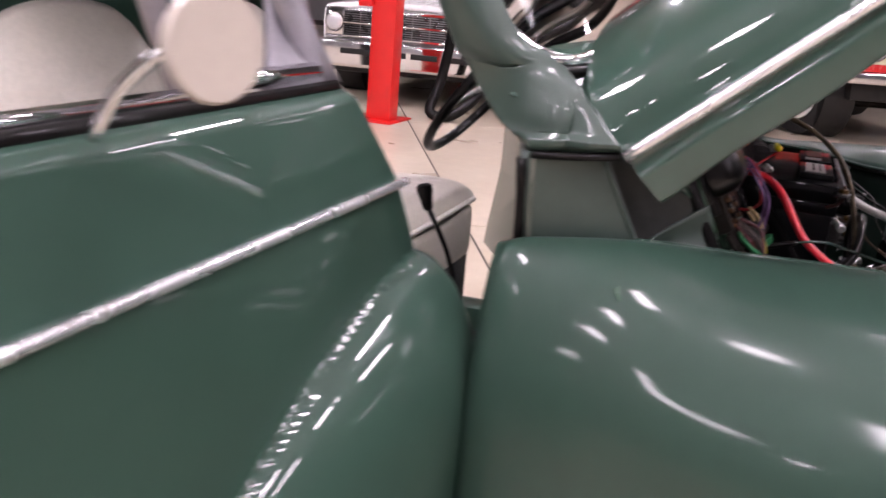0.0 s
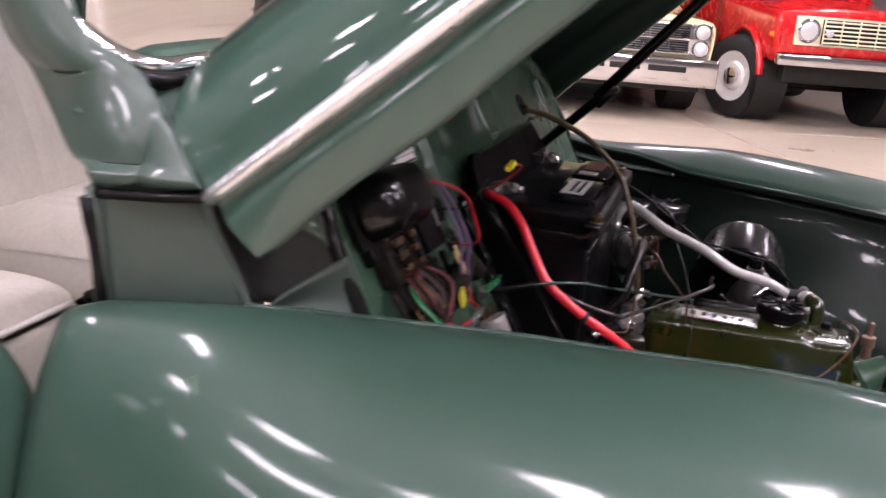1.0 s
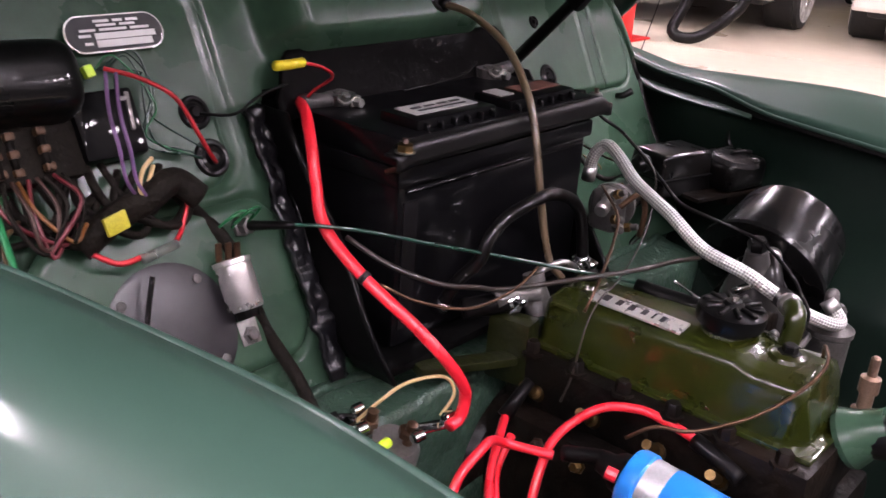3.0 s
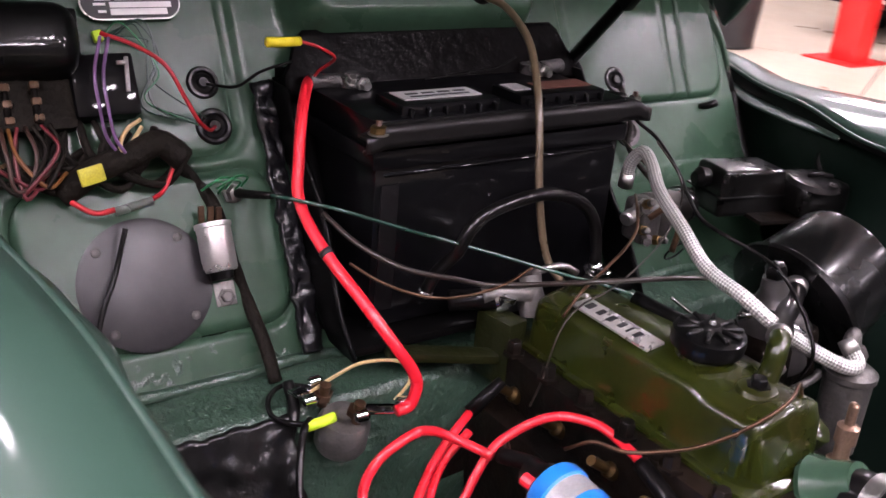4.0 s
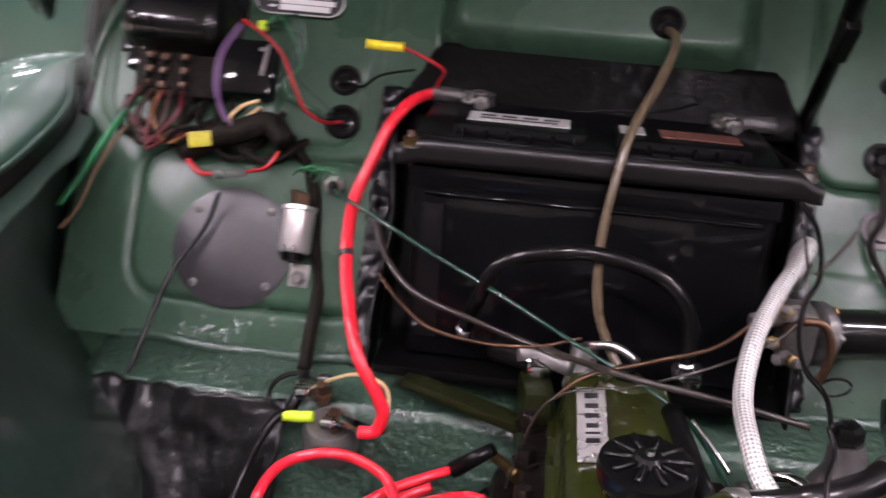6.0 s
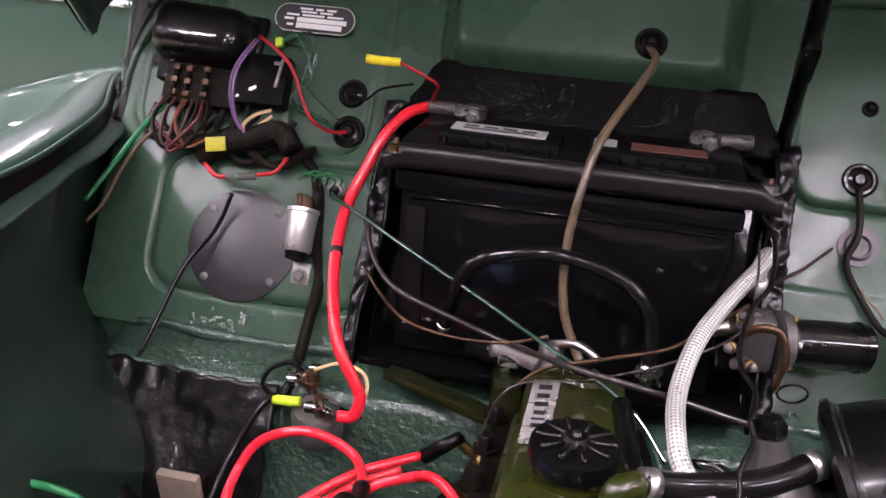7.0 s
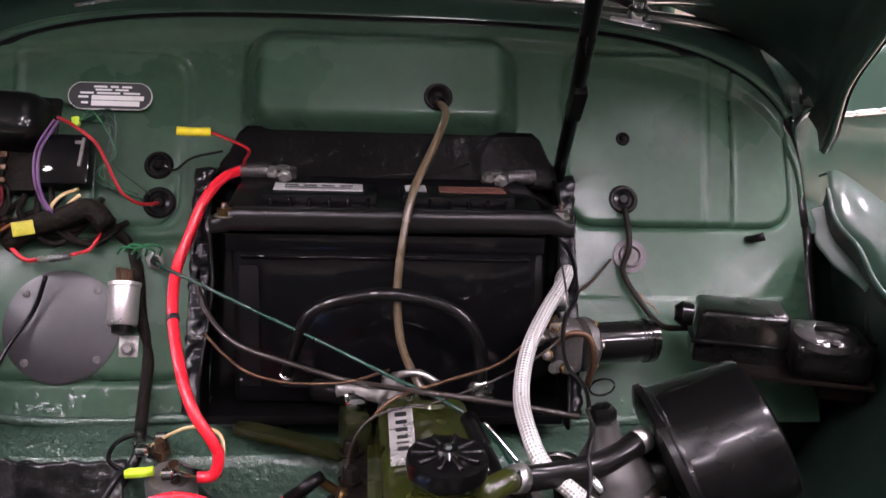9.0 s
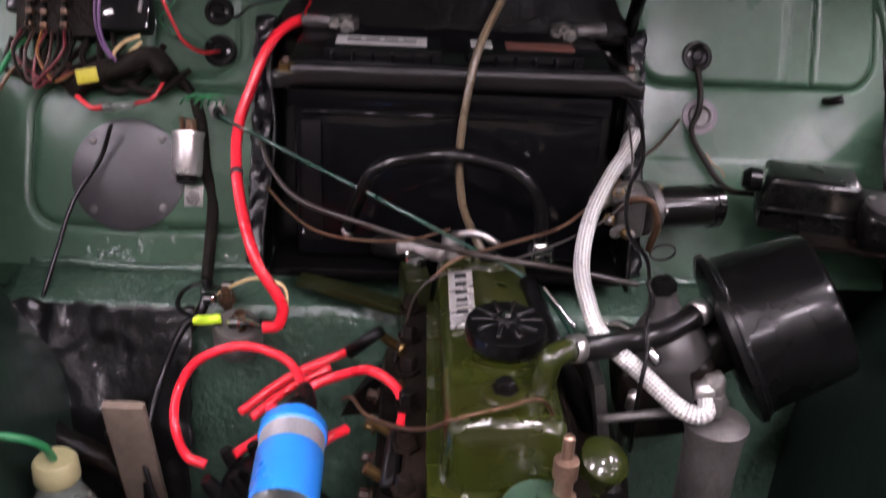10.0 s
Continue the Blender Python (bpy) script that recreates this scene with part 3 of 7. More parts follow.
def lower_bay(car):
    """Toe board shelf, foot well front, inner wings."""
    def shelf(u, v):
        x = MID + (u - 0.5) * 0.93
        k = v * 3
        if k < 1:
            y, z = 0.031 - 0.068 * k, 0.697 - 0.010 * k
        else:
            y, z = -0.037 - 0.03 * (k - 1), 0.687 - 0.16 * (k - 1)
        return (x, y + 0.002 * noise.noise(Vector((x * 9, v * 9, 3))), z + 0.003 * noise.noise(Vector((x * 12, v * 8, 1))))
    thick(part("toe_board", sheet(shelf, 60, 36, "toe_board"), SEALER, car, "green toe board ledge with lumpy seam sealer"), 0.004, 1.0)
    seam = [(MID - 0.45 + 0.9 * k / 24, 0.024 + 0.003 * math.sin(k * 2.1), 0.700 + 0.003 * math.sin(k * 1.3)) for k in range(25)]
    part("seam_sealer", tube(seam, 0.006, 8, 3, name="seam_sealer"), SEALER, car)
    for s in (-1, 1):
        def inner(u, v, s=s):
            y = 0.22 - 1.26 * u
            h, z = lip(y, s)
            zz = z - 0.012 - (z - 0.33) * v
            arch_d = math.hypot((y + 0.30) / 0.44, (zz - 0.48) / 0.34)
            bulge = 0.118 * (1 - sstep(0.60, 1.12, arch_d))
            return (lip_x(s, y, 0.02 + 0.03 * sstep(0, 0.3, v) - 0.05 * v - bulge), y, zz)
        # both sides coloured darker than the bulkhead, for the shade under the wings
        ob = part("inner_wing", sheet(inner, 60, 40, "inner_wing"), NEARIN if s < 0 else INNER, car, "green inner wing panel of the engine bay, darkened for shade")
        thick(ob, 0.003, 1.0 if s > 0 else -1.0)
        if s > 0:
            part("wing_grommet", lathe([(0.030, -0.004), (0.030, 0.003), (0.025, 0.005), (0.021, 0.002), (0.018, 0.001), (0.001, 0.001)], (lip_x(1, -0.045, 0.028), -0.045, 0.852), (-1, 0, 0.1), 28, "wing_grommet"), RUBBER, ob, "black rubber grommet in the inner wing")
    for s in (-1, 1):
        def closing(u, v, s=s):
            z = 0.30 + 0.59 * v
            return (s * (0.40 + 0.30 * u) + (MID if u < 0.5 else 0), fw_y(max(z, 0.70)) + 0.012 + 0.10 * sstep(0.3, 1.0, u), z)
        # the far panel takes the shade-darkened green, the near one plain bay paint
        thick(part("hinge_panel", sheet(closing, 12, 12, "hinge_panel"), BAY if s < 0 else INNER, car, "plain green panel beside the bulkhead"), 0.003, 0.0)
    part("bay_floor", box(-0.46, 0.42, -1.03, -0.04, 0.30, 0.312, 0.002), GREASE, car, "dark oily under tray")


LIP = [(-1.08, 0.42, 0.76), (-0.7, 0.46, 0.845), (-0.35, 0.475, 0.882), (-0.15, 0.487, 0.895), (-0.03, 0.504, 0.901), (0.11, 0.54, 0.905), (0.24, 0.598, 0.917), (0.37, 0.663, 0.913), (0.42, 0.67, 0.904)]
LIP_NEAR = LIP[:6] + [(0.24, 0.598, 0.915), (0.37, 0.624, 0.904), (0.42, 0.630, 0.896)]     # the side towards the start
WMID = 0.0          # centre line of the wings


def side_x(x):
    """The shell sits a little to the right of the centre line."""
    return x if x < 0 else x * 0.938



def lip(y, s):
    """Half width and height of the wing's inner edge on side s."""
    return curve_table(LIP if s > 0 else LIP_NEAR, y)


def lip_x(s, y, dx=0.0):
    """The lip's x on side s, dx outwards."""
    h = lip(y, s)[0] + dx
    return s * h * (1 - (0.020 + 0.027 * sstep(-0.1, 0.35, y) if s > 0 else 0))


def step(y, s):
    """How far the wing's edge stands back from and above its ledge; on the far side only near the bulkhead."""
    k = 1.0 if s < 0 else sstep(-0.10, 0.04, y)
    rise = 0.013 * sstep(-0.05, -0.28, y) if s < 0 else 0.0
    return 0.002 + 0.012 * k, 0.002 + 0.012 * k + rise


def wing(car, s):
    def f(u, v):
        y = 0.402 - 1.50 * u
        h, z = lip(y, s)
        front = sstep(-0.75, -1.10, y)
        out = 0.775 - 0.02 * sstep(0.0, 0.4, y) - 0.16 * front
        rear = 1 - sstep(0.0, 0.035, 0.402 - y)
        if v < 0.7:
            a = v / 0.7
            sx = math.sin(a * math.pi / 2) ** 0.85
            back = sstep(-0.7, 0.40, y)
            pw = 2.3 - 0.35 * back - 0.30 * sstep(0.12, 0.40, y)
            if s > 0:
                pw = 3.0
            drop = 0.235 * (1 - (1 - sx ** pw) ** 0.5 if sx < 1 else 1.0)
            zz = z + (0.014 + 0.036 * sstep(0.15, -0.2, y) if s > 0 else 0.020 - 0.008 * back) * math.sin(min(sx / 0.85, 1) * math.pi) * (1 - front) - drop
            dx, dz = step(y, s)
            x = h + dx + (out - h - dx) * sx
            zz += dz * (1 - sstep(0.0, 0.5, sx))
        else:
            a = (v - 0.7) / 0.3
            zz = z - 0.235 - a * 0.36
            x = out + 0.010 * math.sin(a * math.pi) - 0.02 * a
        x -= 0.012 * rear * sstep(0, 0.3, v)
        zz -= 0.006 * rear * (1 - sstep(0.3, 0.7, v))
        if s > 0:
            x -= (h - lip_x(1, y)) * (1 - 0.6 * v)
        return (WMID + s * x, y, zz)
    ob = part("front_wing", sheet(f, 90, 60, "front_wing"), WINGP, car, "rounded glossy green front wing")
    thick(ob, 0.003, -1.0 if s > 0 else 1.0)
    # the wing's edge folds down to a ledge with a wavy inner edge
    run = [0.24 - 1.25 * k / 79 for k in range(80)]
    crest = [(lip_x(s, y, step(y, s)[0] - 0.001), y, lip(y, s)[1] + step(y, s)[1] - 0.001) for y in run]
    part("rolled_edge", tube(crest, 0.0030, 10, 2, name="rolled_edge"), WINGP, ob)

    def fold(u, v):
        y = 0.24 - 1.25 * u
        return (lip_x(s, y, step(y, s)[0] - 0.001 - 0.003 * v), y, lip(y, s)[1] + step(y, s)[1] - 0.001 - (step(y, s)[1] + 0.006) * v)
    # black material puts the shadow gap between wing and ledge into the colour
    thick(part("fold", sheet(fold, 80, 5, "fold"), RUBBER, ob, "fold below the wing edge, blackened as a shadow gap"), 0.002, 0.0)

    def ledge(u, v):
        y = 0.22 - (1.23 if s < 0 else 0.28) * u
        wave = 0.0030 * math.sin(y * 27) + 0.0015 * math.sin(y * 62 + 1)
        return (lip_x(s, y, step(y, s)[0] - 0.003 - (0.021 + wave) * v * (1 if s < 0 else step(y, s)[0] / 0.014)), y, lip(y, s)[1] - 0.005 - 0.003 * v - 0.003 * v * v)
    thick(part("ledge", sheet(ledge, 120, 6, "ledge"), GREYGREENG, ob, "worn green ledge with a wavy edge"), 0.002, 0.0)


def scuttle(car):
    """Side panels, pillar feet, the top between the bulkhead and the windscreen."""
    for s in (-1, 1):
        def side(u, v, s=s):
            z = 0.905 + (0.118 + 0.006 * math.sin(u * math.pi)) * v
            k = u * 2
            if s > 0:
                return (0.509 + (0.622 - 0.509) * (1 - u), fw_y(z) + (0.385 - fw_y(z)) * (1 - u), z)
            if k < 1:
                ya, yb = 0.370, 0.232 + 0.060 * v
                x, y = 0.622 + 0.018 * v + ((0.597 + 0.008 * v) - (0.622 + 0.018 * v)) * k, ya + (yb - ya) * k
            else:
                k -= 1
                cut = 0.232 + 0.060 * v
                xc, xb = 0.597 + 0.008 * v, 0.547
                q, p = min(k * 2, 1), max(k * 2 - 1, 0)
                x = xc + (xb - 0.012 - xc) * q + 0.012 * p * p
                y = cut + 0.045 * math.sin(q * math.pi / 2) + (fw_y(z) + 0.002 - cut - 0.045) * p
            return (side_x(s * x), y, z)
        if s < 0:
            thick(part("scuttle_side", sheet(lambda u, v: side(u * 0.5, v), 20, 14, "scuttle_side"), GREYGREEN, car, "flat grey-green scuttle side panel"), 0.003, 1.0)
            thick(part("recess_panel", sheet(lambda u, v: side(0.5 + u * 0.5, v), 24, 14, "recess_panel"), HOLLOW, car, "dirty dark recess beside the bulkhead"), 0.003, 1.0)
        else:
            thick(part("scuttle_side", sheet(side, 40, 14, "scuttle_side"), GREEN, car, "green scuttle side panel"), 0.003, 1.0)
        if s < 0:
          fold = [(-(0.600 + 0.008 * v), 0.232 + 0.060 * v, 0.905 + 0.118 * v) for v in np.linspace(0, 1, 8)]
          part("panel_fold", tube(fold, 0.004, 8, 2, name="panel_fold"), GREYGREEN, car)

          def gusset(u, v):
              foot = Vector((-0.592 + 0.040 * u, 0.228 - 0.085 * u, 0.908 - 0.004 * u))
              head = Vector((-0.588 + 0.030 * u, 0.236 - 0.072 * u, 0.912 + 0.062 * u ** 0.8))
              return foot.lerp(head, v) + Vector((0.010 * math.sin(v * math.pi), 0, 0))
          thick(part("gusset", sheet(gusset, 16, 8, "gusset"), GREYGREEN, car, "pale green gusset under the recess"), 0.003, 0.0)

        def post(u, v, s=s):
            z = 0.30 + 0.725 * v
            return (side_x(s * (0.640 - 0.06 * u - 0.018 * min(1.0, (1 - v) / 0.17))), 0.374 + 0.020 * u, z)
        thick(part("door_pillar", sheet(post, 6, 12, "door_pillar"), GREYGREEN, car, "dull green door pillar"), 0.012, 1.0 if s > 0 else -1.0)
        part("door_seal", tube([(side_x(s * 0.622), 0.384, 0.32), (side_x(s * 0.624), 0.384, 0.88), (side_x(s * 0.641), 0.386, 1.015)], 0.007, 8, 4, name="door_seal"), RUBBER, car, "black door seal")
        strip = tube([(side_x(s * 0.643), 0.374, 1.021), (side_x(s * 0.642), 0.315, 1.026), (side_x(s * 0.636), 0.268, 1.031)], 0.005, 8, 4, name="seal_strip")
        part("seal_strip", strip, RUBBER, car)

        # screen pillar and its flared foot over the wing, in one sweep
        rear = [(0.640, 0.376, 1.022), (0.612, 0.402, 1.034), (0.590, 0.432, 1.062), (0.578, 0.456, 1.092), (0.575, 0.478, 1.127), (0.582, 0.503, 1.170), (0.572, 0.570, 1.31), (0.545, 0.665, 1.47)]
        fore = [(0.632, 0.268, 1.034), (0.622, 0.285, 1.052), (0.608, 0.310, 1.075), (0.592, 0.342, 1.100), (0.584, 0.372, 1.120), (0.592, 0.425, 1.150), (0.580, 0.530, 1.31), (0.552, 0.630, 1.47)]
        ra = smooth_line(rear, 6)
        fo = smooth_line(fore, 6)
        n = len(ra) - 1

        def foot(u, v, s=s, ra=ra, fo=fo, n=n):
            i = int(round(v * n))
            p = ra[i].lerp(fo[i], u)
            out = math.sin(u * math.pi) * (0.004 + 0.010 * sstep(0.10, 0.30, v))
            dent = 0.010 * groove(u - 0.42 - v * 1.3, 0.13) * (1 - sstep(0.20, 0.40, v))
            p = p + Vector((out - dent, -0.5 * out + 0.4 * dent, 0))
            return (side_x(s * p.x), p.y, p.z)
        ft = thick(part("screen_pillar", sheet(foot, 24, n, "screen_pillar"), GREYGREENG, car, "green windscreen pillar with a flared foot"), 0.02, 1.0 if s < 0 else -1.0)
        part("hinge_bolt", lathe([(0.013, 0), (0.013, 0.004), (0.007, 0.004), (0.007, 0.010), (0.003, 0.010)], (side_x(s * 0.612), 0.340, 1.041), (s * 0.85, -0.45, 0.2), 12, "hinge_bolt"), RUBBER, ft, "black bonnet hinge bolt")

    def top(u, v):
        a = (u - 0.5) * math.pi * 0.96
        x = 0.527 * math.sin(a)
        z0 = arch(MID + x)
        y0 = fw_y(z0) + 0.004
        q = abs(x) / 0.527
        x1 = x * (1.13 + 0.05 * sstep(0.85, 1.0, q))
        y1 = 0.315 + 0.10 * q ** 2.4
        z1 = 1.150 - (0.048 if x > 0 else 0.020) * q ** 2 - 0.05 * sstep(0.9, 1.0, q)
        k = v
        return (MID * (1 - k) + x + (side_x(x1) - x) * k, y0 + (y1 - y0) * k, z0 + 0.006 + (z1 - z0) * k + 0.010 * math.sin(k * math.pi))
    thick(part("scuttle_top", sheet(top, 60, 10, "scuttle_top"), GREEN, car, "glossy green scuttle below the windscreen"), 0.003, 1.0)


def windscreen(car):
    half = [(0.0, 0.318, 1.152), (0.16, 0.320, 1.151), (0.32, 0.327, 1.146), (0.44, 0.336, 1.139), (0.51, 0.344, 1.133), (0.550, 0.354, 1.129), (0.574, 0.372, 1.1305), (0.586, 0.402, 1.142), (0.589, 0.436, 1.163)]
    half = [(0.0, 0.318, 1.152)] + [tuple(p) for p in smooth_line(half, 2)][1:]
    n = 2 * (len(half) - 1)
    ring = [(-x, y, z) for x, y, z in half[:0:-1]] + [(side_x(x), y, z - 0.010 * (x / 0.589) ** 2) for x, y, z in half]
    top = [(0.53 * (1 - 2 * k / n), 0.56 + 0.07 * abs(1 - 2 * k / n) ** 2.4, 1.475) for k in range(n + 1)]
    ws = part("windscreen_trim", tube(ring + top + ring[:1], 0.0095, 12, 2, name="windscreen_trim"), CHROME, car, "chrome windscreen surround")
    part("screen_rubber", tube([(x * 1.012, y - 0.006, z - 0.012) for x, y, z in ring], 0.008, 8, 2, name="screen_rubber"), RUBBER, ws, "black screen rubber")

    def glass(u, v):
        k = int(round(u * n))
        return Vector(ring[k]).lerp(Vector(top[n - k]), v)
    g = part("glass", sheet(glass, n, 2, "glass"), GLASSM, ws, "clear windscreen glass")
    g.visible_shadow = False
    for x, y, z in ((0.32, 0.300, 1.140), (-0.22, 0.290, 1.146), (-0.53, 0.355, 1.112), (0.53, 0.355, 1.112)):
        spin = part("wiper_spindle", lathe([(0.014, 0), (0.014, 0.012), (0.009, 0.016), (0.009, 0.024), (0.002, 0.026)], (x, y, z), (0, -0.35, 0.93), 16, "wiper_spindle"), CHROME, car, "chrome wiper spindle")
        if abs(x) < 0.5:
            part("wiper_arm", tube([(x, y - 0.006, z + 0.020), (x + 0.08, y + 0.008, z + 0.022), (x + 0.24, y + 0.040, z + 0.012)], 0.0055, 8, 4, name="wiper_arm"), CHROME, spin, "chrome wiper arm")


# bonnet: shaped closed, then raised about its hinge
SKIRT = [(0.0, 0.066), (0.1, 0.058), (0.2, 0.058), (0.3, 0.051), (0.4, 0.046), (1.15, 0.042)]     # depth of the bonnet's side skirt
BON = [(-0.12, 0.636), (0.0, 0.636), (0.4, 0.622), (0.8, 0.54), (1.15, 0.40)]


def bonnet(car):
    ang = radians(40)
    fy, fz, wy, wz = -math.cos(ang), math.sin(ang), math.sin(ang), math.cos(ang)

    def place(x, v, w):
        if x > 0:
            x *= 0.8915 - 0.055 * sstep(0.0, 0.18, v)
        return (x, 0.262 + v * fy + w * wy, 1.032 + v * fz + w * wz)

    def skin(inset):
        def f(u, t):
            c = 2 * u - 1
            a = abs(c)
            sg = 1 if c > 0 else -1
            if a < 0.8:
                # a superellipse section that stands up steeply from the crease
                th = (1 - a / 0.8) * math.pi / 2
                k = math.cos(th) ** 0.8
                rise = 0.19 * math.sin(th) ** 0.8
                rear = -0.010 * min(1.0, rise / 0.06) + 0.09 * (1 - k)
                v = rear + (1.15 - rear) * t
                hw = lerp_table(BON, v)[0]
                nose = 0.11 * sstep(0.75, 1.0, t)
                x = hw * k
                w = rise * (1 - 0.18 * t) - nose
                w -= inset
            else:
                k = (a - 0.8) / 0.2
                v = 0.0 + 1.15 * t
                hw = lerp_table(BON, v)[0]
                nose = 0.11 * sstep(0.75, 1.0, t)
                # step at the crease, then the side skirt down to a pointed rear corner
                depth = lerp_table(SKIRT, v)[0]
                x = hw + 0.006 - 0.010 * math.sin(min(k * 2.6, 1) * math.pi) - 0.006 * k * k
                w = -depth * k - nose
                x -= inset
                v += 0.006 * k
            return place(sg * x, v, w)
        return f
    top = part("bonnet", sheet(skin(0.0), 140, 60, "bonnet"), GREEN, car, "raised glossy green bonnet")
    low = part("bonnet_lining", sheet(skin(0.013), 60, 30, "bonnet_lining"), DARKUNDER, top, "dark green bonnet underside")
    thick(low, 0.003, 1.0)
    for s in (-1, 1):
        line = [place(s * (lerp_table(BON, 1.15 * k / 30)[0] + 0.004), 1.15 * k / 30, 0.0 - 0.11 * sstep(0.75, 1.0, k / 30)) for k in range(31)]
        # the crease's white highlight, put in as a pale metal tube
        part("crease", tube(line, 0.0075, 20, 2, name="crease"), BRIGHT, top, "bonnet crease with its highlight put in as bright metal")
        edge = [place(s * (lerp_table(BON, 1.15 * k / 30)[0] - 0.010), 1.15 * k / 30 + 0.006, -lerp_table(SKIRT, 1.15 * k / 30)[0] - 0.11 * sstep(0.75, 1.0, k / 30)) for k in range(31)]
        part("folded_edge", tube(edge, 0.004, 8, 2, name="folded_edge"), GREEN, top)
    # support stay
    stay = part("bonnet_stay", tube([(0.200, 0.155, 0.955), (0.192, 0.067, 1.044), (0.190, 0.032, 1.078)], 0.008, 10, 2, name="bonnet_stay"), BLACK, car, "black bonnet support stay")
    part("upper_stay", tube([(0.193, 0.062, 1.055), (0.183, -0.02, 1.150), (0.176, -0.09, 1.232), (0.165, -0.20, 1.36)], 0.009, 10, 2, name="upper_stay"), BLACK, stay)
    part("knuckle", rbox((0.016, 0.022, 0.045), pose(0.191, 0.048, 1.062, 40), 0.004), BLACK, stay)
    return top


# upper edge of the wing's tail pressed into the door
TAIL = [(0.60, 0.892), (0.70, 0.886), (0.79, 0.872), (0.87, 0.848), (0.945, 0.822), (1.01, 0.794), (1.07, 0.764), (1.3, 0.64), (1.6, 0.45)]
# leading edge of the door, by height
EDGE = [(0.3, 0.640), (0.80, 0.642), (0.885, 0.652), (0.98, 0.707), (1.09, 0.786), (1.10, 0.793)]


def door(car, s):
    """A front door swung open to a right angle; its outer face looks forward."""
    d = new("door")
    d.parent = car
    d["label"] = "open glossy green front door with a chrome side strip"
    X = lambda x: MID + s * x
    x0, L = (0.786, 0.826) if s < 0 else (0.66, 0.90)

    def lead(z):
        return curve_table(EDGE, z)[0] + x0 - 0.786

    def face(x, z):
        u = (x - x0) / L
        y = 0.502 + 0.25 * max(z - 0.985, 0) + 0.10 * max(0.60 - z, 0)
        y -= 0.010 * math.sin(min(max((z - 0.4) / 0.58, 0), 1) * math.pi)
        zb = curve_table(TAIL, x - x0 + 0.786)[0]
        k = min(max((zb - z) / 0.20, 0), 1)
        y -= 0.092 * (1 - sstep(-0.1, 0.95, u)) * math.sqrt(1 - (1 - k) ** 2)
        return y

    def skin(u, v):
        z = 0.33 + 0.765 * v
        xa = lead(z)
        x = xa + (x0 + L - xa) * u
        e = 0.012 * (1 - sstep(0, 0.02, u)) + 0.012 * sstep(0.985, 1.0, v)
        return (X(x), face(x, z) + e, z)
    thick(part("skin", sheet(skin, 140, 160, "skin"), GREEN, d), 0.05, 1.0 if s < 0 else -1.0)
    xs = lead(0.985)
    strip = [(X(xs + 0.006 + (x0 + L - 0.01 - xs) * k / 20), face(xs + (x0 + L - xs) * k / 20, 0.985) - 0.004, 0.985) for k in range(21)]
    part("chrome_strip", tube(strip, 0.0055, 8, 2, name="chrome_strip"), BRIGHT, d, "chrome side strip")
    zt = 1.095
    yt = face(x0, zt) + 0.02
    grey = mat("grey_window_frame", (0.20, 0.19, 0.21), 0.4, 0.3, coat=0.2)
    part("sill_seal", tube([(X(x0 + 0.02), yt, zt + 0.002), (X(x0 + L - 0.02), yt, zt + 0.002)], 0.007, 8, 1, name="sill_seal"), RUBBER, d)
    rail = [(X(x0 + 0.04), yt + 0.015, zt), (X(x0 + 0.055), yt + 0.05, zt + 0.10), (X(x0 + 0.13), yt + 0.13, zt + 0.27), (X(x0 + 0.22), yt + 0.16, zt + 0.35),
            (X(x0 + L - 0.10), yt + 0.16, zt + 0.36), (X(x0 + L - 0.03), yt + 0.13, zt + 0.28), (X(x0 + L - 0.02), yt + 0.015, zt)]
    part("window_frame", tube(rail, 0.016, 10, 4, name="window_frame"), grey, d, "grey window frame")
    part("quarterlight_post", tube([(X(x0 + 0.27), yt + 0.015, zt), (X(x0 + 0.27), yt + 0.16, zt + 0.355)], 0.012, 8, 1, name="quarterlight_post"), grey, d)
    part("quarterlight_rail", tube([(X(x0 + 0.05), yt + 0.012, zt + 0.018), (X(x0 + 0.27), yt + 0.012, zt + 0.018)], 0.010, 8, 1, name="quarterlight_rail"), CHROME, d)
    post = [(0.80, 0.96, 0.0, 0.012), (0.785, 0.905, 0.03, 0.04), (0.772, 0.855, 0.07, 0.07), (0.768, 0.825, 0.16, 0.10), (0.775, 0.822, 0.28, 0.14)]

    def foot(u, v):
        i = int(round(v * 4))
        a, b, dz, dy = post[i]
        return (X(0.02 + a + (b - a) * u - 0.04), yt + dy - 0.012 * math.sin(u * math.pi), zt + dz)
    thick(part("frame_foot", sheet(foot, 10, 4, "frame_foot"), grey, d), 0.012, 0.0)
    if s > 0:
        # this door stands open a little less
        hinge = Matrix.Translation((X(x0), 0.47, 0))
        d.matrix_basis = hinge @ pose(0, 0, 0, 0, 0, 30) @ hinge.inverted()
    if s < 0:
        part("chrome_capping", tube([(X(x0 + 0.27), yt + 0.012, zt + 0.010), (X(x0 + L - 0.03), yt + 0.012, zt + 0.010)], 0.008, 8, 1, name="chrome_capping"), CHROME, d)
        mir = part("mirror_head", lathe([(0.008, -0.026), (0.024, -0.022), (0.034, -0.008), (0.037, 0.0), (0.035, 0.004)], (X(1.216), 0.434, 1.165), (-0.35, -0.9, 0.1), 28, "mirror_head"), CREAMP, d, "round cream door mirror")
        part("mirror_stem", tube([(X(1.215), 0.455, 1.17), (X(1.218), 0.50, 1.135), (X(1.22), 0.525, 1.095)], 0.005, 8, 4, name="mirror_stem"), CHROME, mir)


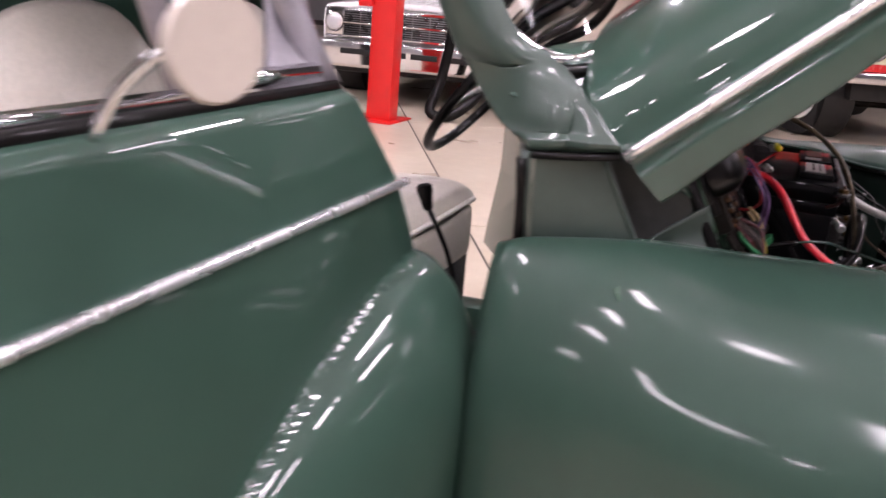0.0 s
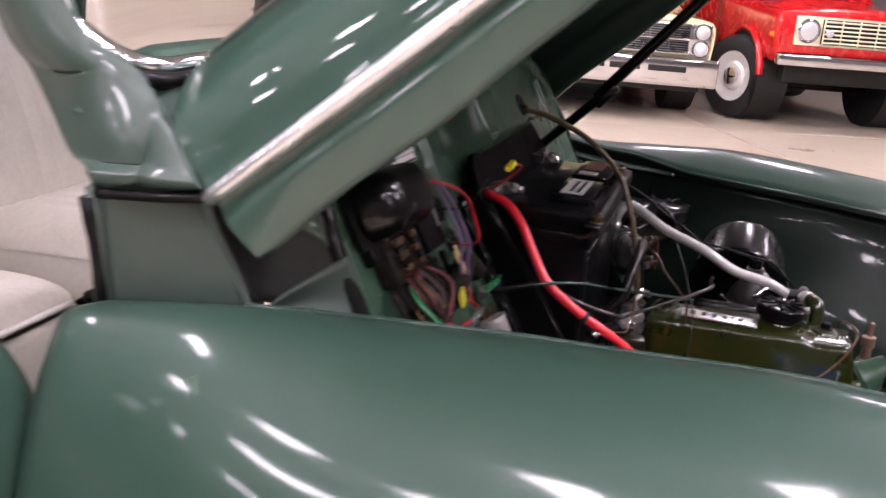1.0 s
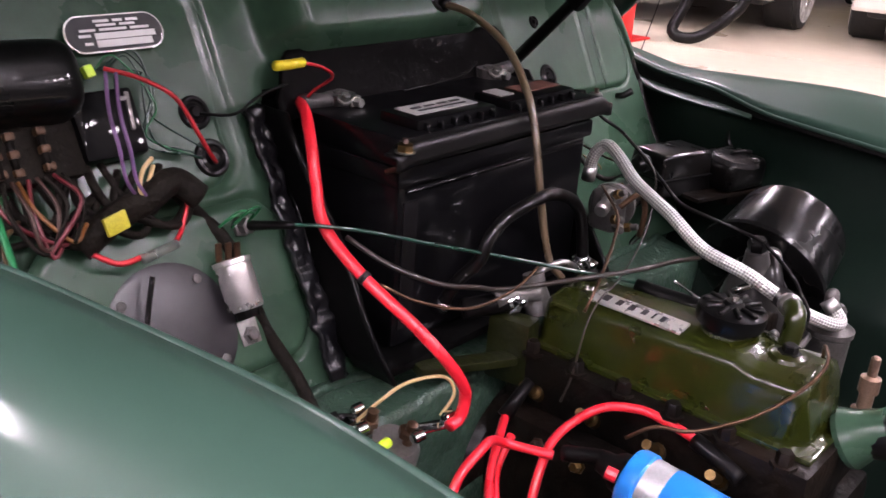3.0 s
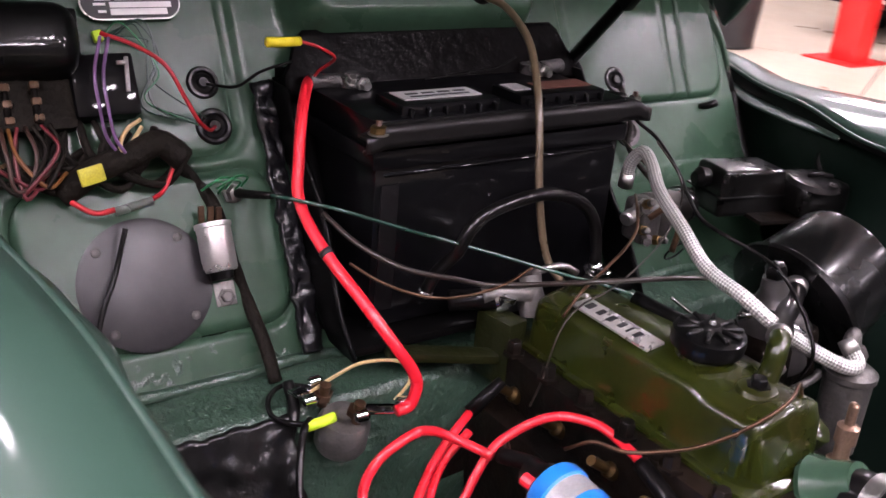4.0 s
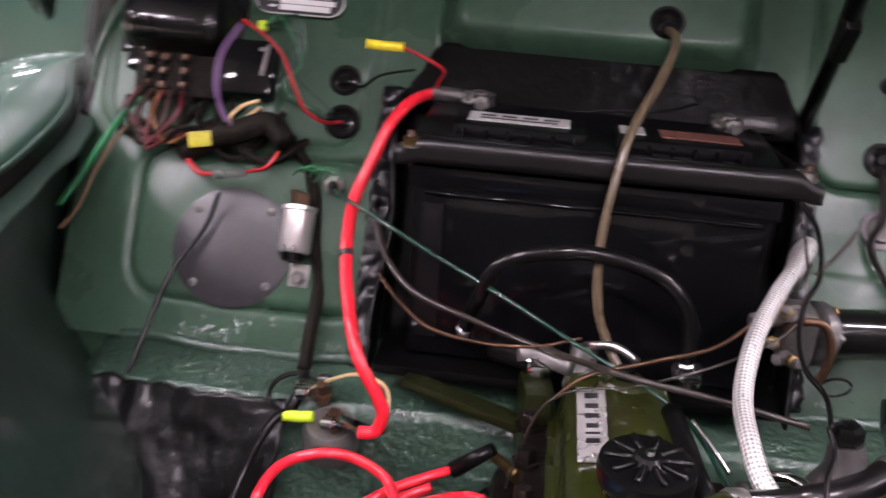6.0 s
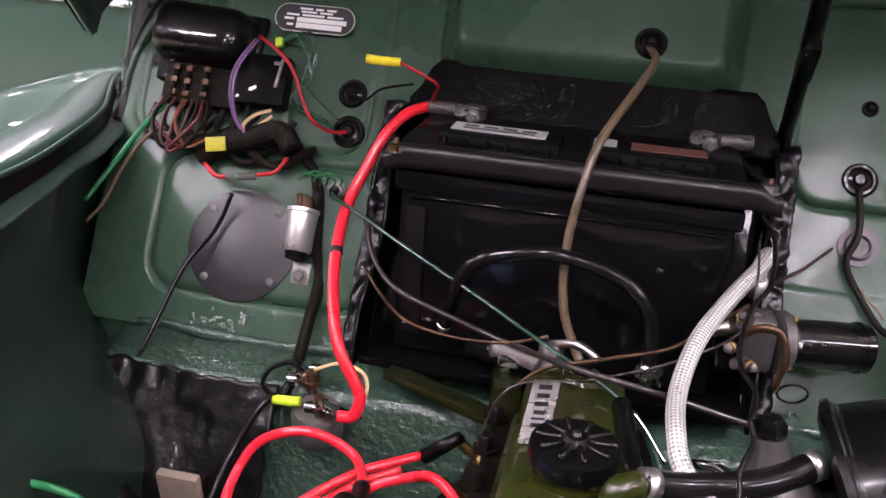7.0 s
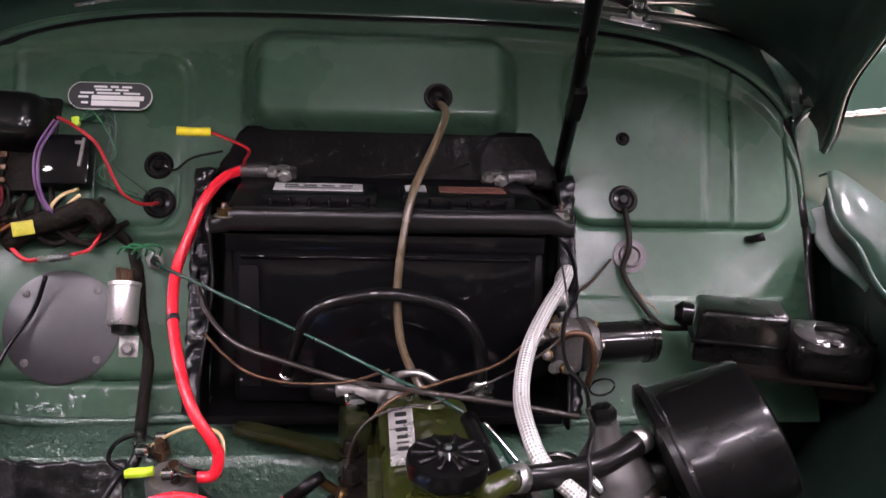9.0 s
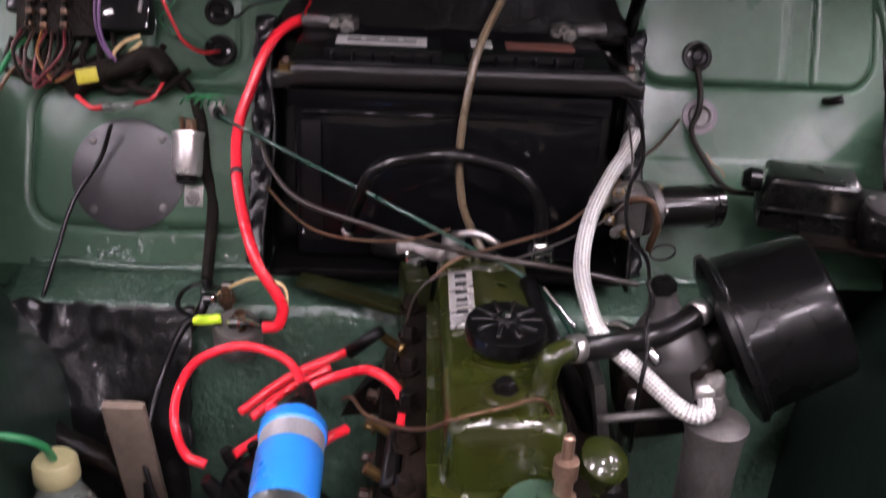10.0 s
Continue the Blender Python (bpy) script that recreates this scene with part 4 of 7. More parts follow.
def wheel(parent, x, y, s):
    ax = (s, 0, 0)
    ty = part("tyre", lathe([(0.18, 0.0), (0.19, -0.06), (0.25, -0.068), (0.285, -0.055), (0.292, -0.02), (0.292, 0.02), (0.285, 0.055), (0.25, 0.068), (0.19, 0.06), (0.18, 0.0)], (x, y, 0.292), ax, 36, "tyre"), TYRE, parent, "black tyre")
    part("rim", lathe([(0.19, -0.05), (0.19, 0.05), (0.17, 0.035), (0.10, 0.03), (0.05, 0.05), (0.01, 0.055)], (x, y, 0.292), ax, 28, "rim"), CHROME, ty, "plain steel wheel")


def rear_body(car):
    """Floor, sills and rear shell of the cabin, seen only through the door openings."""
    part("cabin_floor", box(-0.64, 0.60, 0.38, 2.25, 0.26, 0.30, 0.004), DARKIN, car, "dark carpeted cabin floor")
    part("tunnel", rbox((0.22, 1.3, 0.16), pose(MID, 1.05, 0.37), 0.06, 4), DARKIN, car, "dark carpeted gearbox tunnel")
    for s in (-1, 1):
        part("sill", box(MID + s * 0.68 - 0.05, MID + s * 0.68 + 0.05, 0.42, 1.47, 0.22, 0.36, 0.02), GREEN, car, "green door sill")

        def quarter(u, v, s=s):
            y = 1.47 + 1.24 * u
            z = 0.30 + (0.80 + 0.02 * math.sin(u * 3)) * v
            x = 0.73 - 0.30 * sstep(0.35, 1.0, u) - 0.05 * v * v
            return (MID + s * x, y, z)
        thick(part("rear_quarter", sheet(quarter, 24, 14, "rear_quarter"), GREEN, car, "green rear quarter panel"), 0.03, 1.0 if s > 0 else -1.0)
        part("rear_pillar", tube([(MID + s * 0.67, 1.52, 1.08), (MID + s * 0.62, 1.53, 1.30), (MID + s * 0.56, 1.54, 1.47)], 0.04, 12, 4, name="rear_pillar"), GREEN, car, "green door shut pillar")
        wheel(car, MID + s * 0.64, 1.85, s)
        wheel(car, MID + s * 0.64, -0.52, s)

    def roof(u, v):
        c = 2 * u - 1
        y = 0.60 + 1.75 * v
        w = 0.60 - 0.12 * sstep(0.6, 1.0, v)
        z = 1.49 + 0.075 * (1 - abs(c) ** 2.5) * math.sin(0.4 + v * 2.0) - 0.42 * sstep(0.5, 1.05, v) ** 1.5
        return (MID + w * c, y, z - 0.05 * abs(c) ** 6)
    thick(part("roof", sheet(roof, 30, 30, "roof"), GREEN, car, "rounded green roof"), 0.02, 1.0)

    def tail(u, v):
        c = 2 * u - 1
        y = 2.30 + 0.45 * math.sin(v * math.pi / 2) - 0.02 * c * c
        z = 1.10 - 0.75 * v ** 1.6
        return (MID + (0.50 - 0.02 * v) * c, y, z)
    thick(part("boot_lid", sheet(tail, 20, 20, "boot_lid"), GREEN, car, "rounded green boot lid"), 0.02, 1.0)

    def nose(u, v):
        c = 2 * u - 1
        return (MID + 0.44 * c, -1.075 - 0.05 * (1 - c * c), 0.30 + 0.44 * v)
    thick(part("nose_panel", sheet(nose, 20, 12, "nose_panel"), GREEN, car, "green nose panel below the bonnet"), 0.02, -1.0)


car = empty("classic_car", "small green classic saloon with its bonnet and doors open", "car")
panel = bulkhead(car)
data_plate(panel)
lower_bay(car)
for side_sign in (-1, 1):
    wing(car, side_sign)
    door(car, side_sign)
scuttle(car)
windscreen(car)
bonnet(car)
rear_body(car)


# ---- the engine bay ----
FWN = Vector((0, -0.881, 0.472))     # the bulkhead's normal


def on_fw(x, z, out=0.0):
    return Vector((x, fw_y(z), z)) + FWN * (out + bulkhead_relief(x, z))


def fw_pose(x, z, out=0.0, spin=0):
    """A pose on the bulkhead: local x across, y up the panel, z away from it."""
    p = on_fw(x, z, out)
    return Matrix.Translation(p) @ pose(0, 0, 0, 61.8, 0, 0) @ pose(0, 0, 0, 0, 0, spin)


def wire(name, label, material, r, pts, category="wire", n=8, sub=6, group=""):
    return thing(name, tube(pts, r, n, sub, name=name), material, label, category, group)


def ends(line, k):
    """The first k metres of a line, as a short line."""
    a, b = Vector(line[0]), Vector(line[1])
    return [a, a + (b - a).normalized() * k]


def battery_tray():
    t = empty("battery_tray", "black coated battery tray let into the bulkhead", "battery tray")
    for x, s in ((-0.199, -1), (0.190, 1)):
        def side(u, v, x=x, s=s):
            z = 0.722 + 0.235 * v
            y0 = fw_y(z) - 0.030
            return (x + s * 0.004 * math.sin(v * 9), y0 - 0.035 * (1 - v) - 0.02 + (0.055 + 0.07 * v) * u, z)
        thick(part("side_plate", sheet(side, 8, 16, "side_plate"), TRAY, t), 0.004, 0.0)
        def lumpy(u, v, x=x, s=s):
            z = 0.712 + 0.245 * v
            p = Vector((x + s * (0.006 + 0.022 * u), fw_y(z) - 0.014 - 0.03 * (0.95 - z), z))
            k = noise.noise(p * 70) * 0.006 + noise.noise(p * 160) * 0.003
            return p + FWN * k + Vector((0.4 * k, 0, 0))
        thick(part("sealed_flange", sheet(lumpy, 8, 70, "sealed_flange"), SEALBLK, t, "lumpy wet-looking black seam sealer"), 0.006, 0.0)

    def back(u, v):
        k = abs(2 * u - 1)
        x = -0.197 + 0.392 * u
        z = 0.945 + 0.062 * v * (1 - 0.65 * sstep(0.86, 1.0, k))
        return (x, fw_y(z) - 0.030 - 0.004 * v, z)
    thick(part("back_flange", sheet(back, 40, 10, "back_flange"), TRAYTOP, t, "black upper tray flange"), 0.005, 0.0)
    for xa, xb in ((-0.200, -0.160), (0.148, 0.192)):
        def fill(u, v, xa=xa, xb=xb):
            z = 0.725 + 0.235 * v
            return (xa + (xb - xa) * u, fw_y(z) - 0.010, z)
        thick(part("side_return", sheet(fill, 3, 10, "side_return"), TRAY, t), 0.003, 0.0)
    part("base", box(-0.195, 0.186, -0.03, 0.13, 0.722, 0.732, 0.002), TRAY, t)
    part("rear_wall", sheet(lambda u, v: (-0.195 + 0.38 * u, 0.165, 0.73 + 0.24 * v), 4, 4, "rear_wall"), TRAY, t)
    return t


def battery():
    b = empty("car_battery", "large black car battery strapped into its tray", "battery")
    part("case", rbox((0.318, 0.145, 0.176), pose(-0.008, 0.070, 0.822), 0.006, 2), BLACKM, b)
    part("shoulder", rbox((0.330, 0.155, 0.020), pose(-0.008, 0.070, 0.916), 0.004, 2), BLACKM, b)
    lid = part("lid", rbox((0.326, 0.150, 0.030), pose(-0.008, 0.070, 0.940), 0.006, 2), BLACKM, b)
    for k, x in enumerate((-0.078, 0.066)):
        part("vent_cap", rbox((0.118, 0.052, 0.014), pose(x, 0.030, 0.958), 0.003), BLACKM, lid)
        for j in range(6):
            part("rib", rbox((0.004, 0.010, 0.010), pose(x - 0.050 + 0.02 * j, 0.002, 0.957), 0.0015, 1), BLACKM, lid)
    part("side_strip", rbox((0.020, 0.002, 0.135), pose(-0.150, -0.0035, 0.822), 0.0006), GREYSTRIP, b, "dull grey strip on the case front")
    part("ridge", rbox((0.300, 0.004, 0.004), pose(-0.008, -0.004, 0.900), 0.0015, 1), BLACKM, b)
    # white labels with unreadable print
    la = part("label", rbox((0.092, 0.030, 0.0012), pose(-0.080, 0.032, 0.9662), 0), WHITEP, b, "white label with unreadable print")
    for k in range(4):
        part("print_bar", rbox((0.014, 0.004, 0.0008), pose(-0.108 + 0.019 * k, 0.035, 0.9671), 0), INK, la)
    part("print_bar", rbox((0.07, 0.003, 0.0008), pose(-0.080, 0.025, 0.9671), 0), INK, la)
    part("label", rbox((0.022, 0.026, 0.0012), pose(0.022, 0.034, 0.9662), 0), WHITEP, b)
    part("label", rbox((0.070, 0.026, 0.0012), pose(0.082, 0.032, 0.9662), 0), mat("brown_print_label", (0.10, 0.04, 0.03), 0.5, var=0.5, scale=60), b, "dark worn label")
    for x, mt in ((-0.125, "positive"), (0.120, "negative")):
        part("terminal_post", lathe([(0.009, 0), (0.008, 0.018), (0.006, 0.019)], (x, 0.125, 0.950), (0, 0, 1), 16, "terminal_post"), CAST, b, "lead terminal post")
    return b


def terminal_clamps():
    for x, s in ((-0.125, -1), (0.120, 1)):
        c = empty("terminal_clamp", "grey lead battery terminal clamp", "terminal clamp", "battery clamps")
        part("collar", lathe([(0.0095, 0), (0.016, 0), (0.016, 0.014), (0.0095, 0.014)], (x, 0.125, 0.952), (0, 0, 1), 18, "collar"), LEAD, c)
        part("barrel", lathe([(0.008, 0), (0.0085, 0.035), (0.006, 0.036)], (x + s * 0.012, 0.127, 0.960), (s, 0.1, 0.02), 14, "barrel"), LEAD, c)
        bolt(c, (x + 0.004, 0.108, 0.960), (0, -1, 0), 0.0055, 0.009)
        bolt(c, (x - 0.010, 0.110, 0.962), (0, -0.5, 0.8), 0.005, 0.008)


def hold_down():
    h = empty("battery_hold_down", "black angle-iron battery hold-down bar with hook bolts", "hold-down bar")

    def bar(u, v):
        x = -0.186 + 0.372 * u
        e = sstep(0.88, 0.97, abs(2 * u - 1))
        k = v * 2
        y = -0.002 + 0.018 * (1 - k) if k < 1 else -0.002
        z = 0.951 - 0.010 * e if k < 1 else 0.951 - 0.010 * e - 0.020 * (k - 1) * (1 - 0.35 * e)
        return (x, y - 0.012 + 0.053 * (x / 3.4), z)
    thick(part("bar", sheet(bar, 60, 6, "bar"), BARM, h), 0.003, 0.0)
    for x in (-0.172, 0.174):
        y = -0.004 + 0.05 * x
        part("hook_bolt", tube([(x, y, 0.958), (x, y, 0.938), (x, y + 0.006, 0.928), (x, y + 0.022, 0.920)], 0.0030, 8, 3, name="hook_bolt"), RUST, h)
        part("nut", lathe([(0.008, 0), (0.008, 0.006), (0.006, 0.007)], (x, y, 0.946), (0, 0, 1), 6, "nut"), BRASS if x < 0 else STEEL, h)
        part("washer", lathe([(0.010, 0), (0.010, 0.0015)], (x, y, 0.9445), (0, 0, 1), 14, "washer"), STEEL, h)


# --- things on the bulkhead ---
def blanking_plate():
    d = empty("blanking_plate", "round grey metal plate screwed over the heater opening", "cover plate")
    p = on_fw(-0.366, 0.788, 0.002)
    part("disc", lathe([(0.064, 0), (0.064, 0.002), (0.060, 0.003), (0.001, 0.0032)], p, FWN, 48, "disc"), DISC, d)
    for a in (18, 108, 198, 288):
        q = p + FWN * 0.003 + pose(0, 0, 0, 61.8).to_3x3() @ Vector((math.cos(radians(a + 30)) * 0.055, math.sin(radians(a + 30)) * 0.055, 0))
        part("screw", lathe([(0.0045, 0), (0.0045, 0.0015), (0.002, 0.0025)], q, FWN, 10, "screw"), CASTD, d)


def flasher_can():
    c = empty("flasher_relay", "small silver cylindrical relay clamped to the bulkhead", "relay")
    base = on_fw(-0.297, 0.788, 0.018)
    up = Vector((0.0, 0.472, 0.881))
    part("can", lathe([(0.0155, 0), (0.0170, 0.003), (0.0170, 0.043), (0.0182, 0.044), (0.0182, 0.048), (0.013, 0.049)], base, up, 24, "can"), ALU, c, "bright aluminium can")
    part("foot", lathe([(0.011, -0.008), (0.012, 0.0)], base, up, 16, "foot"), RUBBER, c)
    br = part("bracket", rbox((0.021, 0.024, 0.002), fw_pose(-0.292, 0.769, 0.003), 0.0008), CAST, c, "dull plated bracket")
    bolt(br, on_fw(-0.292, 0.766, 0.005), FWN, 0.006, 0.005, CASTD)
    for k, x in enumerate((-0.306, -0.298, -0.291)):
        part("spade", rbox((0.006, 0.003, 0.018), Matrix.Translation(base + up * 0.056 + Vector((x + 0.298, -0.004 * k + 0.004, 0))), 0.0008), COPPER, c, "copper spade terminal")


def regulator():
    r = empty("control_box", "glossy black moulded regulator box with wires below", "control box")
    m = fw_pose(-0.451, 0.993, 0.032, -3)
    part("cover", rbox((0.126, 0.072, 0.060), m, 0.026, 6, 0.86), COVERM, r, "glossy black moulded cover")
    part("base", rbox((0.116, 0.085, 0.016), fw_pose(-0.450, 0.984, 0.010), 0.004), BLACKM, r)
    part("rim", rbox((0.130, 0.076, 0.010), m @ pose(0, 0, -0.021), 0.004), COVERM, r)
    f = part("terminal_block", rbox((0.092, 0.056, 0.022), fw_pose(-0.448, 0.946, 0.014), 0.006), HARNESS, r, "grubby dark terminal block")
    for k, x in enumerate((-0.476, -0.461, -0.437)):
        t = part("fuse", tube([on_fw(x, 0.960, 0.029), on_fw(x - 0.001, 0.928, 0.031)], 0.0032, 10, 1, name="fuse"), GREASE, f, "dark cartridge fuse")
        for z in (0.957, 0.944, 0.931):
            part("clamp", rbox((0.0085, 0.007, 0.009), fw_pose(x, z, 0.029, 4 - 3 * k), 0.002), FUSECLIP, t, "brown copper fuse clip")
    for x in (-0.487, -0.449, -0.424, -0.412):
        part("screw", lathe([(0.004, 0), (0.004, 0.003), (0.001, 0.004)], on_fw(x, 0.966, 0.024), FWN, 10, "screw"), CASTD, f)
    s = part("fuse_box", rbox((0.060, 0.060, 0.026), fw_pose(-0.374, 0.955, 0.016), 0.005, 2), BLACKM, r, "black fuse box")
    # two pale bars put in the 7-shaped white highlight on the box
    part("clip", rbox((0.004, 0.034, 0.003), fw_pose(-0.353, 0.962, 0.030, -6), 0.001), CAST, s)
    part("clip", rbox((0.010, 0.004, 0.003), fw_pose(-0.356, 0.972, 0.030), 0.001), CAST, s)


def solenoid():
    s = empty("starter_solenoid", "starter solenoid with copper studs and cable lugs", "solenoid")
    part("body", lathe([(0.024, 0), (0.026, 0.004), (0.026, 0.030), (0.022, 0.036), (0.010, 0.037)], (-0.225, -0.060, 0.650), (0, -0.25, 1), 24, "body"), CAST, s, "grubby alloy body")
    for x, y, z, hgt in ((-0.238, -0.045, 0.690, 0.026), (-0.218, -0.078, 0.684, 0.024)):
        st = part("stud", lathe([(0.0055, 0), (0.0055, hgt), (0.003, hgt + 0.001)], (x, y, z), (0, -0.25, 1), 12, "stud"), COPPER, s, "copper stud")
        part("nut", lathe([(0.010, 0), (0.010, 0.007), (0.007, 0.008)], (x, y, z + 0.008), (0, -0.25, 1), 6, "nut"), COPPER, st)
    part("lug", rbox((0.040, 0.016, 0.004), pose(-0.200, -0.086, 0.697, 0, 6, -14), 0.0025), CHROME, s, "bright cable lug")
    for x, y, z in ((-0.262, -0.052, 0.703), (-0.246, -0.030, 0.707), (-0.228, -0.092, 0.699), (-0.182, -0.090, 0.700)):
        part("crimp", lathe([(0.004, 0), (0.0062, 0.002), (0.0062, 0.012), (0.004, 0.014)], (x, y, z), (0.9, -0.2, 0.15), 12, "crimp"), CHROME, s, "bright crimp end")
    part("lug", rbox((0.034, 0.014, 0.004), pose(-0.252, -0.035, 0.704, 0, 10, 20), 0.0015), CHROME, s, "bright cable lug")


def toe_box():
    t = empty("bitumen_panel", "crumpled black bitumen-coated panel over the foot well", "panel")

    def f(u, v):
        x = -0.520 + 0.247 * u
        z = 0.690 - 0.30 * v
        w = noise.noise(Vector((x * 22, z * 18, 5.0))) * 0.009 + noise.noise(Vector((x * 65, z * 60, 2.0))) * 0.0030
        x += 0.010 * noise.noise(Vector((z * 40, 3.0, 0.0))) * (abs(2 * u - 1) > 0.9)
        z += 0.008 * noise.noise(Vector((x * 45, 8.0, 0.0))) * max(0.0, 1 - 6 * v)
        return (x, -0.048 - 0.055 * v - 0.05 * math.sin(v * 2.2) + w, z + 0.4 * w)
    thick(part("sheet", sheet(f, 70, 70, "sheet"), BITUMEN, t), 0.006, 0.0)
    part("bracket", tube([(-0.46, -0.10, 0.64), (-0.40, -0.15, 0.60), (-0.33, -0.16, 0.56), (-0.30, -0.15, 0.48)], 0.012, 8, 4, name="bracket"), GREASE, t)
    part("duct", rbox((0.030, 0.05, 0.16), pose(-0.325, -0.14, 0.55, 12, 0, 0), 0.008), GREASE, t)
    part("board", rbox((0.040, 0.01, 0.24), pose(-0.307, -0.175, 0.560, 14, 0, 0), 0.003), mat("raw_hardboard", (0.13, 0.10, 0.075), 0.8, var=0.25, bump=0.3), t, "bare brown board below")


def washer_bottle():
    b = empty("washer_bottle", "clear plastic washer bottle with an ivory cap", "washer bottle")
    part("bottle", lathe([(0.030, -0.16), (0.036, -0.155), (0.036, -0.060), (0.030, -0.040), (0.018, -0.016), (0.015, 0.0)], (-0.355, -0.256, 0.638), (0, 0, 1), 28, "bottle"), BOTTLE, b)
    part("cap", lathe([(0.0195, 0), (0.0205, 0.002), (0.0198, 0.018), (0.017, 0.022), (0.001, 0.023)], (-0.355, -0.256, 0.632), (0, 0, 1), 28, "cap"), CAPW, b, "ivory screw cap")
    part("shelf", rbox((0.10, 0.10, 0.012), pose(-0.355, -0.256, 0.472), 0.003), GREASE, b)
    part("strut", rbox((0.012, 0.05, 0.16), pose(-0.40, -0.256, 0.392), 0.003), GREASE, b)


# --- the engine ---
def engine():
    e = empty("engine", "four-cylinder engine with an olive-green rocker cover", "engine")
    # block and head, dark with grease, down to the under tray
    part("cylinder_head", rbox((0.150, 0.330, 0.060), pose(0.030, -0.225, 0.690), 0.008), GREASE, e, "greasy cylinder head")
    part("block", rbox((0.190, 0.350, 0.300), pose(0.025, -0.230, 0.510), 0.015), GREASE, e, "greasy engine block")
    part("sump", rbox((0.170, 0.320, 0.07), pose(0.025, -0.230, 0.348), 0.015), GREASE, e)
    part("timing_cover", rbox((0.17, 0.030, 0.22), pose(0.025, -0.415, 0.52), 0.02, 3), OLIVE, e, "olive timing cover")
    part("bell_housing", lathe([(0.15, 0), (0.16, 0.02), (0.12, 0.10), (0.09, 0.12)], (0.02, -0.06, 0.50), (0, 1, 0), 32, "bell_housing"), GREASE, e)
    part("head_flange", rbox((0.12, 0.022, 0.010), pose(-0.105, -0.052, 0.716, 0, 6, -18), 0.003), OLIVED, e, "olive bracket")

    # rocker cover: domed pressing with a flange
    def cover(u, v):
        # u round the section, v along the length
        y = -0.072 - 0.300 * v
        endk = min(sstep(0, 0.045, v), sstep(0, 0.05, 1 - v))
        a = (u - 0.5) * 2
        front = sstep(0.72, 0.80, v)
        w = (0.044 + 0.003 * v) * (1 - 0.30 * max(0.0, 1 - v / 0.07) ** 2 - 0.30 * max(0.0, 1 - (1 - v) / 0.08) ** 2)
        x = w * max(min(a * 1.55, 1), -1) if abs(a) < 0.999 else w * (1 if a > 0 else -1)
        k = abs(a)
        top = 0.789 - 0.006 * front + 0.010 * (v - 0.5)
        base = 0.722
        if k < 0.5:
            z = top - 0.005 * (k / 0.5) ** 2
            x = (w - 0.010) * (a / 0.5)
        elif k < 0.62:
            q = (k - 0.5) / 0.12 * math.pi / 2
            x = (w - 0.010 + 0.010 * math.sin(q)) * (1 if a > 0 else -1)
            z = top - 0.005 - 0.010 * (1 - math.cos(q))
        else:
            q = (k - 0.62) / 0.38
            x = (w + 0.004 * q) * (1 if a > 0 else -1)
            z = top - 0.015 - (top - 0.015 - base) * q
        z = base + (z - base) * (0.02 + 0.98 * endk ** 0.5)
        return (0.028 + x + 0.006 * v, y, z)
    rc = part("rocker_cover", sheet(cover, 64, 60, "rocker_cover"), OLIVE, e, "olive-green painted rocker cover")
    fl = part("flange", rbox((0.114, 0.322, 0.006), pose(0.031, -0.222, 0.7225), 0.0025), OLIVE, rc)
    part("gasket", rbox((0.116, 0.324, 0.004), pose(0.031, -0.222, 0.7170), 0.001), CASTD, rc)
    # name plate
    pl = part("name_plate", rbox((0.023, 0.104, 0.0030), pose(0.004, -0.180, 0.7885, 0, -7, 0), 0.0008), PLATE, rc, "silver name plate with worn black marks")
    for k, (w, h) in enumerate(((0.0125, 0.011), (0.010, 0.0105), (0.010, 0.011), (0.009, 0.0095), (0.0035, 0.011), (0.009, 0.010))):
        dy = (-0.037, -0.0215, -0.007, 0.0075, 0.018, 0.0285)[k]
        part("print_bar", rbox((h, w * 0.62, 0.0007), pose(0.004, -0.180 - dy, 0.7904, 0, -7, 0), 0), INK, pl)
    for y in (-0.132, -0.228):
        part("rivet", lathe([(0.0022, 0), (0.0014, 0.001)], (0.004, y, 0.7908), (0, 0, 1), 8, "rivet"), STEEL, pl)
    # filler cap: ribbed, with a raised centre
    cap = part("oil_filler_cap", lathe([(0.026, -0.020), (0.028, -0.014), (0.033, -0.012), (0.034, -0.004), (0.033, 0.002), (0.029, 0.004), (0.012, 0.005), (0.008, 0.010), (0.001, 0.011)], (0.037, -0.262, 0.810), (0, -0.05, 1), 40, "oil_filler_cap"), BLACK, rc, "glossy black ribbed oil filler cap")
    for k in range(10):
        a = 2 * math.pi * k / 10
        part("rib", rbox((0.020, 0.005, 0.005), Matrix.Translation((0.037, -0.262, 0.8155)) @ pose(0, 0, 0, 0, 0, math.degrees(a)) @ pose(0.020, 0, 0), 0.0015, 1), BLACK, cap)
    part("rivet", lathe([(0.004, 0), (0.003, 0.003)], (0.037, -0.263, 0.820), (0, 0, 1), 10, "rivet"), CHROME, cap)
    part("neck", lathe([(0.030, 0), (0.026, 0.008), (0.025, 0.018)], (0.037, -0.262, 0.784), (0, 0, 1), 24, "neck"), OLIVE, rc)
    for y in (-0.325, -0.105):
        bs = part("boss", lathe([(0.021, 0), (0.017, 0.007), (0.012, 0.009)], (0.033, y, 0.782), (0, 0, 1), 20, "boss"), OLIVE, rc, "domed olive boss with a black nut")
        bolt(bs, (0.033, y, 0.790), (0, 0, 1), 0.0075, 0.008, RUBBER)
